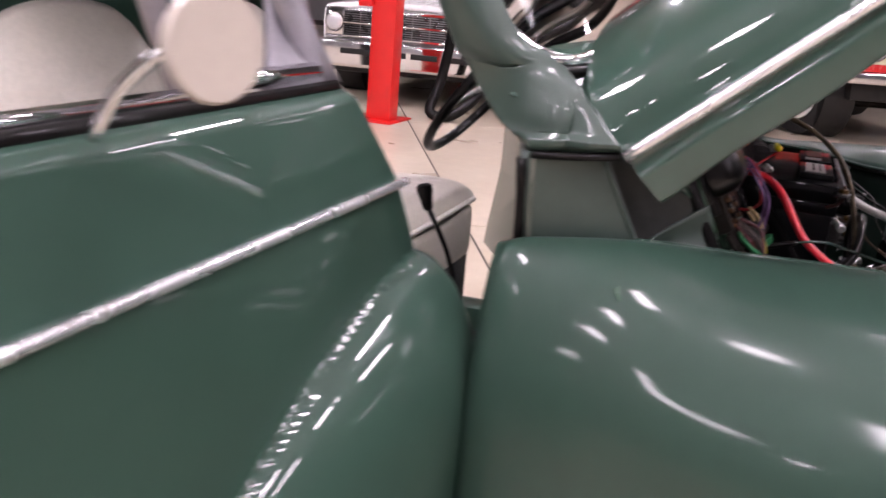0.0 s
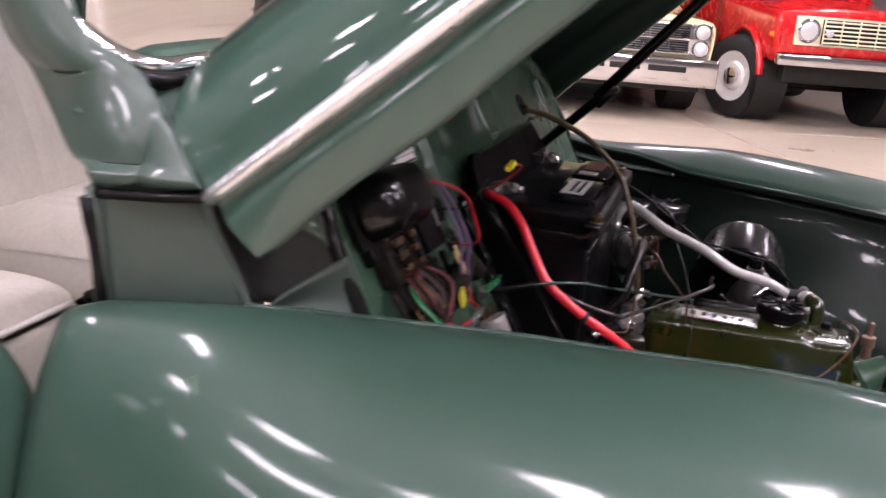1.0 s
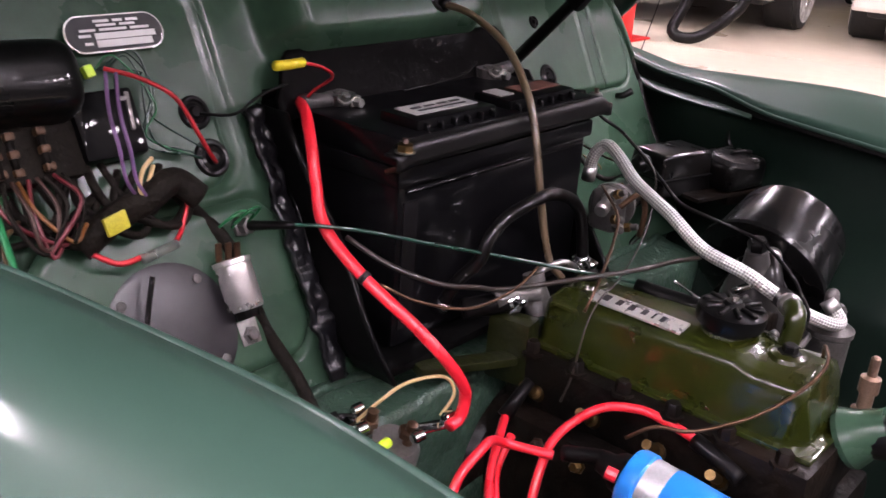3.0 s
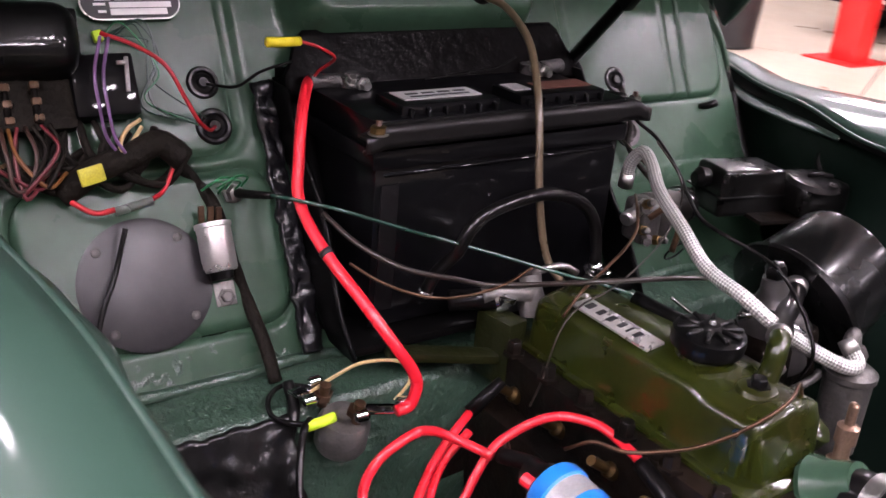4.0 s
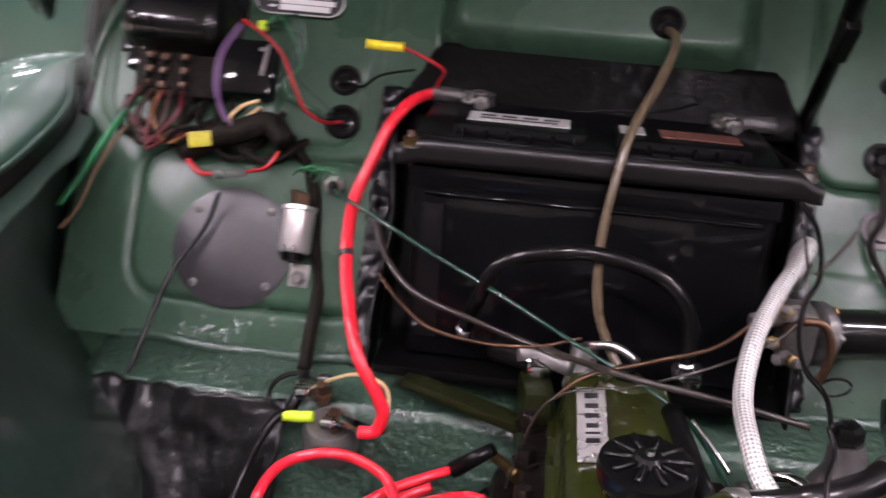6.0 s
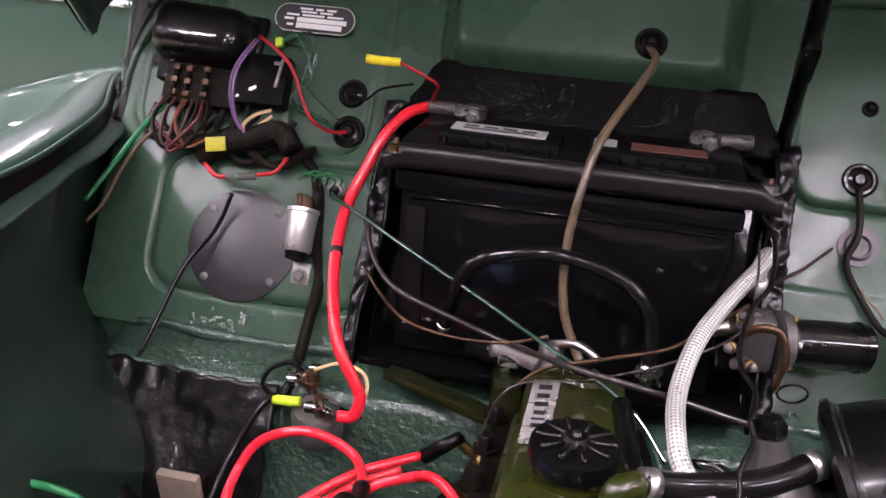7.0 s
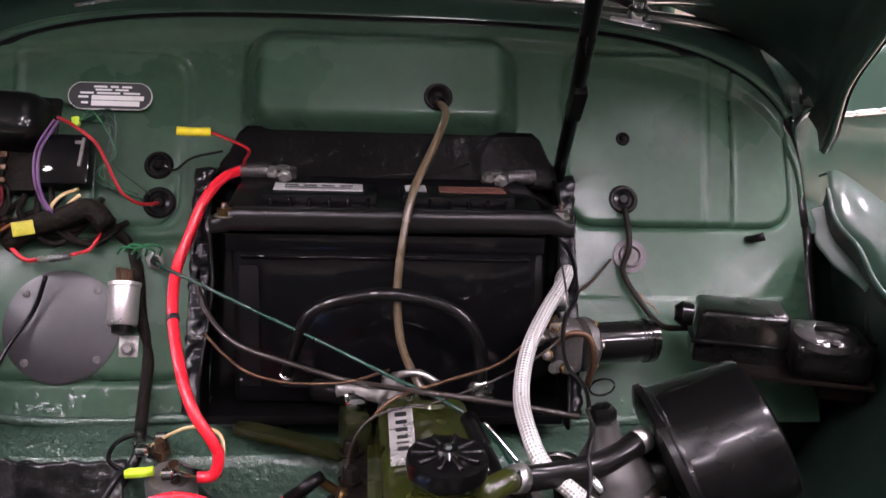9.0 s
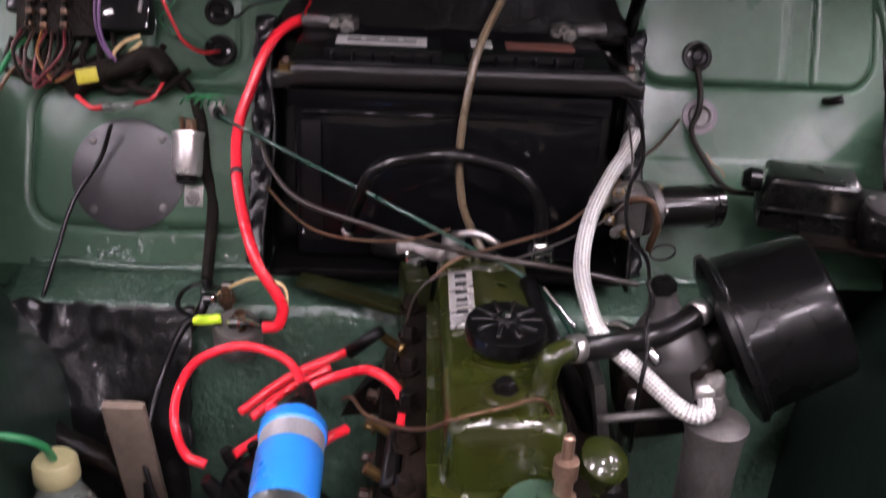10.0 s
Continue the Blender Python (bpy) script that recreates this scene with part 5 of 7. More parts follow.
    part("breather_elbow", tube([(0.062, -0.312, 0.778), (0.066, -0.313, 0.800), (0.070, -0.311, 0.812), (0.084, -0.302, 0.814)], 0.010, 12, 4, name="breather_elbow"), OLIVE, rc, "olive breather pipe")
    part("thermostat_cover", lathe([(0.020, -0.060), (0.020, 0), (0.021, 0.004), (0.016, 0.009), (0.006, 0.011), (0.001, 0.012)], (0.116, -0.332, 0.728), (0.3, -0.4, 0.9), 28, "thermostat_cover"), OLIVE, e, "olive domed cover")
    # spark plugs with black boots
    for k, y in enumerate((-0.105, -0.175, -0.250, -0.315)):
        part("spark_plug", lathe([(0.008, 0), (0.008, 0.02), (0.005, 0.024), (0.005, 0.05)], (-0.035, y, 0.672), (-0.75, 0, 0.55), 12, "spark_plug"), BRASS, e, "brass-based spark plug")
    for k in range(6):
        y = -0.09 - 0.055 * k
        for x in (-0.042,):
            bolt(e, (x, y, 0.720), (0, 0, 1), 0.008, 0.014, GREASE, "head_nut")
    for k in range(5):
        y = -0.13 - 0.05 * k
        bolt(e, (-0.072, y, 0.640), (-1, 0, 0.3), 0.0055, 0.010, BRASS if k == 1 else RUST, "side_nut")
    part("water_outlet", lathe([(0.028, 0), (0.030, 0.006), (0.024, 0.02), (0.020, 0.045)], (0.055, -0.385, 0.715), (0.1, -0.7, 0.5), 24, "water_outlet"), BAY, e, "pale green water outlet")
    part("radiator_hose", tube([(0.058, -0.405, 0.728), (0.060, -0.45, 0.735), (0.055, -0.55, 0.72), (0.04, -0.68, 0.70)], 0.022, 16, 4, name="radiator_hose"), RUBBER, e, "black radiator hose")
    part("hose_clip", lathe([(0.024, -0.007), (0.0255, -0.007), (0.0255, 0.007), (0.024, 0.007)], (0.060, -0.44, 0.734), (0, -1, 0.1), 24, "hose_clip"), STEEL, e)
    part("temperature_sender", lathe([(0.011, 0), (0.011, 0.050), (0.007, 0.052), (0.007, 0.068), (0.0095, 0.069), (0.0095, 0.084), (0.0045, 0.086), (0.0045, 0.104), (0.0025, 0.106)], (0.074, -0.390, 0.692), (0.0, 0.0, 1), 12, "temperature_sender"), FITTING, e, "dull copper sender")
    part("heater_tap", lathe([(0.014, 0), (0.016, 0.01), (0.012, 0.03), (0.012, 0.045)], (0.0, -0.065, 0.745), (0, 0.3, 1), 16, "heater_tap"), CAST, e, "alloy heater tap")
    part("tap_lever", tube([(0.0, -0.055, 0.79), (0.025, -0.07, 0.80), (0.045, -0.075, 0.79)], 0.004, 8, 3, name="tap_lever"), STEEL, e)
    part("manifold", rbox((0.05, 0.24, 0.06), pose(0.125, -0.20, 0.66), 0.02, 3), GREASE, e, "dark inlet manifold")
    part("tail_cover", rbox((0.028, 0.05, 0.075), pose(-0.038, -0.06, 0.715, 0, 0, 10), 0.006), OLIVED, e, "olive rear bracket")
    return e


def distributor():
    d = empty("distributor", "black distributor half hidden under the plug leads", "distributor")
    part("cap", lathe([(0.040, 0), (0.040, 0.02), (0.034, 0.045), (0.020, 0.052), (0.001, 0.053)], (-0.165, -0.235, 0.585), (-0.55, 0, 0.8), 28, "cap"), BLACK, d)
    part("body", lathe([(0.030, -0.13), (0.036, -0.06), (0.036, 0)], (-0.165, -0.235, 0.585), (-0.55, 0, 0.8), 24, "body"), CAST, d)
    for k in range(4):
        a = math.pi / 2 * k + 0.4
        part("tower", lathe([(0.009, 0), (0.008, 0.02), (0.006, 0.03)], (-0.19 + 0.022 * math.cos(a), -0.235 + 0.026 * math.sin(a), 0.612 + 0.014 * math.cos(a)), (-0.5, 0, 0.85), 12, "tower"), RUBBER, d)
    part("vacuum_unit", lathe([(0.020, 0), (0.032, 0.006), (0.032, 0.016), (0.018, 0.024)], (-0.16, -0.30, 0.57), (0.1, -1, 0.2), 24, "vacuum_unit"), STEEL, d)


def coil():
    c = empty("ignition_coil", "blue ignition coil with a silver band and a red terminal", "ignition coil")
    a, ax = Vector((-0.139, -0.270, 0.706)), Vector((0.02, -1.0, -0.10)).normalized()
    part("tower", lathe([(0.010, -0.030), (0.012, -0.02), (0.018, -0.012), (0.020, 0.0)], a, ax, 20, "tower"), RUBBER, c, "black coil tower")
    part("collar", lathe([(0.020, -0.003), (0.027, -0.001), (0.0295, 0.003), (0.0295, 0.014), (0.028, 0.016)], a, ax, 36, "collar"), BLUE, c, "blue rim")
    part("band", lathe([(0.0277, 0.015), (0.0277, 0.036)], a, ax, 36, "band"), SILVERL, c, "silver label band")
    part("can", lathe([(0.028, 0.036), (0.0285, 0.037), (0.0285, 0.125), (0.024, 0.130), (0.001, 0.131)], a, ax, 36, "can"), BLUE, c, "blue can")
    part("terminal", lathe([(0.006, 0), (0.006, 0.010)], a + Vector((-0.018, 0.004, 0.008)), (-0.3, 1, 0.2), 10, "terminal"), RED, c)
    part("strap", lathe([(0.0285, 0.098), (0.030, 0.098), (0.030, 0.116), (0.0285, 0.116)], a, ax, 36, "strap"), STEEL, c)
    part("bracket", rbox((0.02, 0.03, 0.16), pose(-0.136, -0.365, 0.62), 0.003), GREASE, c)


def dynamo():
    d = empty("dynamo", "dark dynamo low beside the engine block", "dynamo")
    part("body", lathe([(0.045, 0), (0.058, 0.008), (0.058, 0.15), (0.050, 0.165), (0.02, 0.17)], (-0.155, -0.36, 0.53), (0, 1, 0), 32, "body"), GREASE, d)
    part("pulley", lathe([(0.05, 0), (0.04, 0.01), (0.05, 0.02)], (-0.155, -0.40, 0.53), (0, 1, 0), 28, "pulley"), STEEL, d)
    part("lug", rbox((0.03, 0.03, 0.10), pose(-0.10, -0.30, 0.56, 0, 35, 0), 0.006), CAST, d)


def carburettor():
    c = empty("carburettor", "cast alloy carburettor with a tall dashpot", "carburettor")
    part("dashpot", lathe([(0.036, -0.03), (0.036, 0.006), (0.038, 0.007), (0.038, 0.012), (0.035, 0.017), (0.034, 0.022), (0.030, 0.030), (0.024, 0.038), (0.018, 0.046), (0.0145, 0.053), (0.013, 0.062), (0.012, 0.068)], (0.188, -0.226, 0.757), (-0.20, 0.05, 1), 40, "dashpot"), BELL, c, "satin grey alloy dashpot")
    part("damper_cap", lathe([(0.011, 0), (0.012, 0.008), (0.009, 0.013), (0.004, 0.014)], (0.175, -0.223, 0.825), (-0.20, 0.05, 1), 6, "damper_cap"), BLACK, c, "black damper cap")
    part("body", rbox((0.085, 0.070, 0.075), pose(0.186, -0.225, 0.733, 0, -10, 0), 0.012, 3), GREASE, c)
    part("flange", rbox((0.012, 0.085, 0.085), pose(0.128, -0.225, 0.715, 0, -10, 0), 0.006), CASTD, c)
    part("float_bowl", lathe([(0.018, -0.085), (0.023, -0.080), (0.024, 0), (0.0265, 0.002), (0.0265, 0.008), (0.018, 0.014), (0.007, 0.016)], (0.212, -0.305, 0.742), (0, 0, 1), 28, "float_bowl"), CASTD, c, "grubby alloy float bowl")
    part("banjo", lathe([(0.010, 0), (0.011, 0.012), (0.007, 0.018)], (0.205, -0.310, 0.763), (0, 0, 1), 6, "banjo"), CASTD, c)
    part("inlet_elbow", tube([(0.196, -0.305, 0.778), (0.205, -0.302, 0.790), (0.207, -0.304, 0.772)], 0.0075, 10, 4, name="inlet_elbow"), CASTD, c)
    part("linkage", tube([(0.115, -0.300, 0.745), (0.16, -0.30, 0.752), (0.19, -0.285, 0.742)], 0.004, 8, 3, name="linkage"), CASTD, c)
    part("lever", tube([(0.125, -0.225, 0.79), (0.145, -0.245, 0.80), (0.165, -0.275, 0.785)], 0.0045, 8, 3, name="lever"), CHROME, c)
    part("throttle_spring", tube([(0.15, -0.27, 0.75), (0.155, -0.24, 0.70), (0.16, -0.22, 0.66)], 0.005, 8, 3, name="throttle_spring"), STEEL, c)
    part("heat_shield", rbox((0.004, 0.16, 0.12), pose(0.100, -0.26, 0.70, 0, -14, 0), 0.001), GREASE, c, "dull heat shield")


def air_cleaner():
    a = empty("air_cleaner", "glossy black drum air cleaner on the carburettor", "air cleaner")
    ax = Vector((0.891, -0.013, 0.4545)).normalized()
    o = Vector((0.244, -0.202, 0.7645))
    part("drum", lathe([(0.030, -0.004), (0.066, -0.002), (0.077, 0.002), (0.078, 0.010), (0.076, 0.014), (0.074, 0.016), (0.067, 0.090), (0.065, 0.095), (0.058, 0.098), (0.001, 0.099)], o, ax, 56, "drum"), DRUM, a, "glossy black drum")
    part("rolled_seam", lathe([(0.077, 0.002), (0.0805, 0.004), (0.0805, 0.010), (0.077, 0.012)], o, ax, 56, "rolled_seam"), DRUM, a)
    part("throat", lathe([(0.030, -0.05), (0.028, 0.0)], o, ax, 28, "throat"), GREASE, a)
    part("breather_stub", tube([o + Vector((-0.030, 0.010, 0.020)), o + Vector((-0.012, -0.002, 0.026)), o + ax * 0.004 + Vector((0.0, -0.01, 0.03))], 0.010, 10, 3, name="breather_stub"), BLACK, a)


def fuel_pump():
    p = empty("fuel_pump", "black cylindrical electric fuel pump with an alloy body", "fuel pump")
    ax = Vector((0.95, 0.30, -0.06)).normalized()
    o = Vector((0.205, -0.020, 0.812))
    part("coil_case", lathe([(0.0225, 0.0), (0.0230, 0.070), (0.0245, 0.071), (0.0245, 0.079), (0.020, 0.083), (0.004, 0.085)], o + ax * 0.004, ax, 32, "coil_case"), GLOSSB, p, "glossy black pump case")
    fl = part("flange", lathe([(0.024, -0.008), (0.029, -0.006), (0.029, 0.003), (0.026, 0.006)], o, ax, 24, "flange"), CASTD, p, "alloy flange")
    for k in range(6):
        a = 2 * math.pi * k / 6
        u = ax.orthogonal().normalized()
        q = o + (u * math.cos(a) + ax.cross(u) * math.sin(a)) * 0.0255 + ax * 0.004
        bolt(fl, q, ax, 0.0032, 0.004, BRASS if k % 2 else CAST)
    part("pump_body", rbox((0.030, 0.040, 0.052), Matrix.Translation(o - ax * 0.022), 0.010, 3), CASTD, p)
    part("outlet_barrel", lathe([(0.006, -0.002), (0.0085, 0), (0.0085, 0.012), (0.0070, 0.013), (0.0070, 0.030), (0.0090, 0.031), (0.0090, 0.044), (0.006, 0.046)], (0.142, -0.042, 0.825), (0.93, 0.30, 0.15), 14, "outlet_barrel"), STEEL, p, "bright steel outlet union")
    for dz, dy in ((0.022, 0.0), (-0.014, -0.01)):
        part("union", lathe([(0.0065, 0), (0.0072, 0.010), (0.005, 0.018)], o + Vector((-0.030, dy - 0.016, dz)), (-0.6, -0.7, 0.1), 6, "union"), CASTD, p, "hexagon union")


def wiper_motor():
    w = empty("wiper_motor", "black wiper motor on the inner wing", "wiper motor")
    m = pose(0.382, -0.002, 0.822, 0, 0, -14)
    part("motor_case", rbox((0.104, 0.068, 0.060), m, 0.007, 3, 0.90), GLOSSB, w, "glossy black motor case")
    part("seam", rbox((0.109, 0.075, 0.003), m @ pose(0, 0, -0.004), 0.001), BLACK, w)
    part("gearbox", rbox((0.080, 0.078, 0.046), pose(0.458, -0.052, 0.820, 0, 0, -14), 0.015, 3), GLOSSB, w)
    cov = part("gear_cover", lathe([(0.034, -0.006), (0.032, 0.001), (0.026, 0.003), (0.012, 0.0025), (0.001, 0.004)], (0.447, -0.066, 0.843), (0, -0.1, 1), 32, "gear_cover"), COVERG, w, "glossy black gearbox cover")
    for a in (0.4, 2.5, 4.6):
        bolt(cov, (0.447 + 0.027 * math.cos(a), -0.068 + 0.027 * math.sin(a), 0.8445), (0, 0, 1), 0.004, 0.003, CASTD)
    part("cable_loop", tube([(0.438, -0.060, 0.848), (0.450, -0.074, 0.852), (0.464, -0.078, 0.849)], 0.003, 8, 3, name="cable_loop"), RUBBER, cov, "black earth strap")
    part("pivot", lathe([(0.012, 0), (0.014, 0.012), (0.008, 0.02)], (0.332, 0.010, 0.836), (-0.97, 0.24, 0), 14, "pivot"), BLACK, w)
    part("mount", rbox((0.14, 0.10, 0.006), pose(0.44, -0.03, 0.794, 0, 0, -14), 0.002), GREASE, w)
    part("mount_leg", rbox((0.05, 0.08, 0.03), pose(0.485, -0.03, 0.782, 0, 0, -14), 0.006), GREASE, w)


battery_tray()
battery()
terminal_clamps()
hold_down()
blanking_plate()
flasher_can()
regulator()
solenoid()
toe_box()
washer_bottle()
engine()
distributor()
coil()
dynamo()
carburettor()
air_cleaner()
fuel_pump()
wiper_motor()

# ---- hoses, pipes and wires ----
cable_line = [(-0.156, 0.128, 0.963), (-0.169, 0.135, 0.961), (-0.189, 0.105, 0.957), (-0.206, 0.078, 0.938), (-0.219, 0.055, 0.905), (-0.23, 0.03, 0.872), (-0.226, -0.017, 0.838), (-0.211, -0.068, 0.804), (-0.195, -0.098, 0.773), (-0.176, -0.105, 0.743), (-0.17, -0.105, 0.725), (-0.176, -0.105, 0.706), (-0.191, -0.105, 0.703)]
main = wire("battery_cable", "thick red battery cable running down to the solenoid", RED, 0.0059, cable_line, "cable", 12)
part("tape_band", tube(ends(cable_line[6:8], 0.006), 0.0068, 12, 1, name="tape_band"), INK, main, "dark tape ring")
thin = wire("red_feed_wire", "thin red wire with a yellow crimp connector, loose end", REDW, 0.0017, [(-0.201, 0.098, 1.01), (-0.183, 0.09, 1.005), (-0.16, 0.1, 0.991), (-0.167, 0.12, 0.974), (-0.169, 0.13, 0.962)])
part("crimp", tube([(-0.236, 0.094, 1.011), (-0.222, 0.096, 1.010), (-0.216, 0.096, 1.010), (-0.200, 0.098, 1.010)], 0.0048, 10, 2, name="crimp"), YELLOW, thin, "yellow crimp connector")
drain_line = [(0.052, 0.15, 1.043), (0.058, 0.11, 1.036), (0.042, 0.045, 1.013), (0.019, -0.005, 0.977), (0.008, -0.03, 0.936), (0.002, -0.047, 0.882), (0.006, -0.057, 0.832), (0.018, -0.06, 0.799), (0.03, -0.07, 0.78)]
dt = wire("drain_tube", "brownish plastic drain tube hanging from a grommet", BROWNP, 0.0043, drain_line, "tube", 10)
part("collar", tube(ends(drain_line, 0.008), 0.0075, 10, 1, name="collar"), RUBBER, dt, "black rubber collar")
heater_line = [(-0.112, -0.018, 0.768), (-0.104, -0.030, 0.800), (-0.096, -0.050, 0.828), (-0.085, -0.055, 0.854), (-0.061, -0.057, 0.87), (-0.006, -0.06, 0.88), (0.046, -0.052, 0.866), (0.073, -0.052, 0.848), (0.088, -0.052, 0.818), (0.09, -0.057, 0.776)]
hh = wire("heater_hose", "shiny black rubber hose looped in front of the battery", HOSEM, 0.0068, heater_line, "hose", 14)
for q in (ends(heater_line, 0.010), ends(heater_line[::-1], 0.010)):
    part("hose_clip", tube(q, 0.0082, 14, 1, name="hose_clip"), CHROME, hh, "bright hose clip")
fuel_line = [(0.181, 0.005, 0.844), (0.179, -0, 0.875), (0.181, -0.015, 0.892), (0.171, -0.04, 0.885), (0.147, -0.08, 0.869), (0.121, -0.14, 0.854), (0.108, -0.19, 0.832), (0.107, -0.24, 0.822), (0.116, -0.27, 0.807), (0.15, -0.29, 0.783), (0.178, -0.315, 0.768), (0.196, -0.318, 0.768), (0.197, -0.3, 0.785)]
hose = thing("fuel_hose", tube(fuel_line, 0.0074, 16, 8, name="fuel_hose", uv=True), BRAID, "silver braided steel fuel hose", "hose")
for q in (ends(fuel_line, 0.018), ends(fuel_line[::-1], 0.014)):
    part("end_ferrule", tube(q, 0.0088, 12, 1, name="end_ferrule"), STEEL, hose, "steel end ferrule")
choke = wire("choke_cable", "dark green sheathed cable across the battery front", DGREENW, 0.0019, [(-0.266, 0.098, 0.862), (-0.262, 0.075, 0.868), (-0.250, 0.040, 0.876), (-0.235, 0.018, 0.877), (-0.20, -0.006, 0.870), (-0.15, -0.030, 0.854), (-0.08, -0.062, 0.833), (0.0, -0.102, 0.808), (0.05, -0.126, 0.7935), (0.085, -0.16, 0.781), (0.104, -0.25, 0.780)], "cable")
part("boot", tube([(-0.266, 0.098, 0.862), (-0.262, 0.075, 0.868), (-0.252, 0.045, 0.875)], 0.0052, 10, 3, 0.0035, "boot"), RUBBER, choke, "black rubber sleeve")
part("flange_nut", lathe([(0.011, -0.004), (0.011, 0.0), (0.0085, 0.001), (0.0085, 0.009), (0.006, 0.010)], (-0.267, 0.104, 0.860), (0.15, -0.95, 0.25), 6, "flange_nut"), CAST, choke, "dull silver flange nut")
wire("vacuum_pipe", "grey-brown tube drooping across the bay", GREYP, 0.0027, [(-0.207, 0.025, 0.858), (-0.189, -0.015, 0.838), (-0.157, -0.05, 0.821), (-0.101, -0.055, 0.802), (-0.044, -0.055, 0.784), (0.029, -0.155, 0.818), (0.103, -0.16, 0.809), (0.169, -0.162, 0.797)], "pipe")
wire("brown_pipe", "thin brown pipe drooping to the heater tap", COPPER, 0.0016, [(-0.196, -0.012, 0.818), (-0.171, -0.035, 0.802), (-0.139, -0.062, 0.793), (-0.094, -0.062, 0.784), (-0.043, -0.062, 0.787), (-0.004, -0.06, 0.799)], "pipe")
wire("fuel_pipe", "thin copper-coloured pipe to the fuel pump", COPPER, 0.0018, [(-0.024, -0.135, 0.78), (-0, -0.132, 0.802), (0.049, -0.112, 0.81), (0.101, -0.088, 0.817), (0.129, -0.072, 0.831), (0.172, -0.022, 0.844)], "pipe")
wire("wiring_harness", "cloth-taped wiring harness running down the bulkhead", HARNESS, 0.0066, [(-0.329, 0.125, 0.904), (-0.302, 0.125, 0.874), (-0.287, 0.102, 0.848), (-0.28, 0.078, 0.802), (-0.271, 0.065, 0.766), (-0.268, 0.023, 0.731), (-0.268, -0.005, 0.701)], "harness", 12)
wire("wiring_harness", "grubby cloth-taped harness below the control box", HARNESS, 0.0125, [(-0.429, 0.11, 0.876), (-0.398, 0.105, 0.898), (-0.367, 0.105, 0.908), (-0.337, 0.11, 0.917), (-0.317, 0.1, 0.901)], "harness", 12)
wire("red_wire", "red wire from the fuse box to a grommet", REDW, 0.0020, [(-0.376, 0.146, 1.014), (-0.352, 0.130, 1.006), (-0.327, 0.117, 0.989), (-0.311, 0.109, 0.958), (-0.300, 0.107, 0.937), (-0.284, 0.120, 0.922), (-0.268, 0.146, 0.917)])
wire("purple_wire", "pair of purple wires beside the fuse box", PURPLE, 0.0016, [(-0.378, 0.14, 1.012), (-0.391, 0.115, 0.985), (-0.392, 0.101, 0.958), (-0.388, 0.101, 0.932), (-0.379, 0.102, 0.915)])
wire("purple_wire", "pair of purple wires beside the fuse box", PURPLE, 0.0016, [(x + 0.006, y - 0.006, z) for x, y, z in [(-0.378, 0.14, 1.012), (-0.391, 0.115, 0.985), (-0.392, 0.101, 0.958), (-0.388, 0.101, 0.932), (-0.379, 0.102, 0.915)]])
wire("cream_wire", "short cream wire loop at the fuse box", CREAM, 0.0020, [(-0.351, 0.12, 0.938), (-0.366, 0.11, 0.933), (-0.376, 0.1, 0.922), (-0.371, 0.1, 0.913), (-0.361, 0.11, 0.922), (-0.35, 0.12, 0.931)])
wire("black_wire", "black wire from a grommet to the tray", RUBBER, 0.0015, [(-0.269, 0.165, 0.956), (-0.248, 0.14, 0.958), (-0.227, 0.13, 0.974), (-0.192, 0.13, 0.983)])
wire("black_cable", "black cable hanging down past the round plate", RUBBER, 0.0026, [(-0.381, 0.08, 0.848), (-0.395, 0.07, 0.809), (-0.42, 0.04, 0.77), (-0.432, 0, 0.723), (-0.442, -0.04, 0.68), (-0.448, -0.1, 0.65), (-0.44, -0.2, 0.648)], "cable")
wire("green_wire", "bright green wire along the inner wing", GREENW, 0.0030, [(-0.478, 0.125, 0.928), (-0.490, 0.115, 0.919), (-0.500, 0.075, 0.893), (-0.508, 0.040, 0.868), (-0.522, 0.015, 0.840)])
wire("tan_wire", "tan wire along the inner wing", TAN, 0.0022, [(-0.470, 0.125, 0.905), (-0.492, 0.105, 0.897), (-0.505, 0.065, 0.866), (-0.513, 0.035, 0.832), (-0.523, 0.015, 0.815)])
fuse = wire("red_wire", "red wire into an in-line connector", REDW, 0.0026, [(-0.423, 0.1, 0.873), (-0.405, 0.09, 0.863), (-0.385, 0.085, 0.866)])
part("inline_connector", tube([(-0.388, 0.082, 0.865), (-0.354, 0.082, 0.871)], 0.0044, 10, 1, name="inline_connector"), BOTTLE, fuse, "clear in-line connector")
wire("red_wire", "red wire out of an in-line connector", REDW, 0.0022, [(-0.354, 0.085, 0.871), (-0.337, 0.1, 0.874), (-0.323, 0.11, 0.898), (-0.321, 0.115, 0.917)])
wire("yellow_wire", "thin yellow wire arched over the solenoid", CREAM, 0.0018, [(-0.249, -0.04, 0.703), (-0.228, -0.05, 0.721), (-0.203, -0.06, 0.735), (-0.174, -0.08, 0.739), (-0.168, -0.09, 0.723), (-0.18, -0.085, 0.701)])
loop = wire("black_wire", "black wire loop at the solenoid with a lime sleeve", RUBBER, 0.0026, [(-0.246, -0.07, 0.692), (-0.267, -0.07, 0.69), (-0.29, -0.05, 0.692), (-0.287, -0.03, 0.701), (-0.266, -0.02, 0.705), (-0.236, -0.04, 0.703)])
part("sleeve", tube([(-0.268, -0.075, 0.691), (-0.252, -0.075, 0.692), (-0.240, -0.074, 0.693)], 0.0052, 10, 2, name="sleeve"), LIME, loop, "lime-green crimp sleeve")
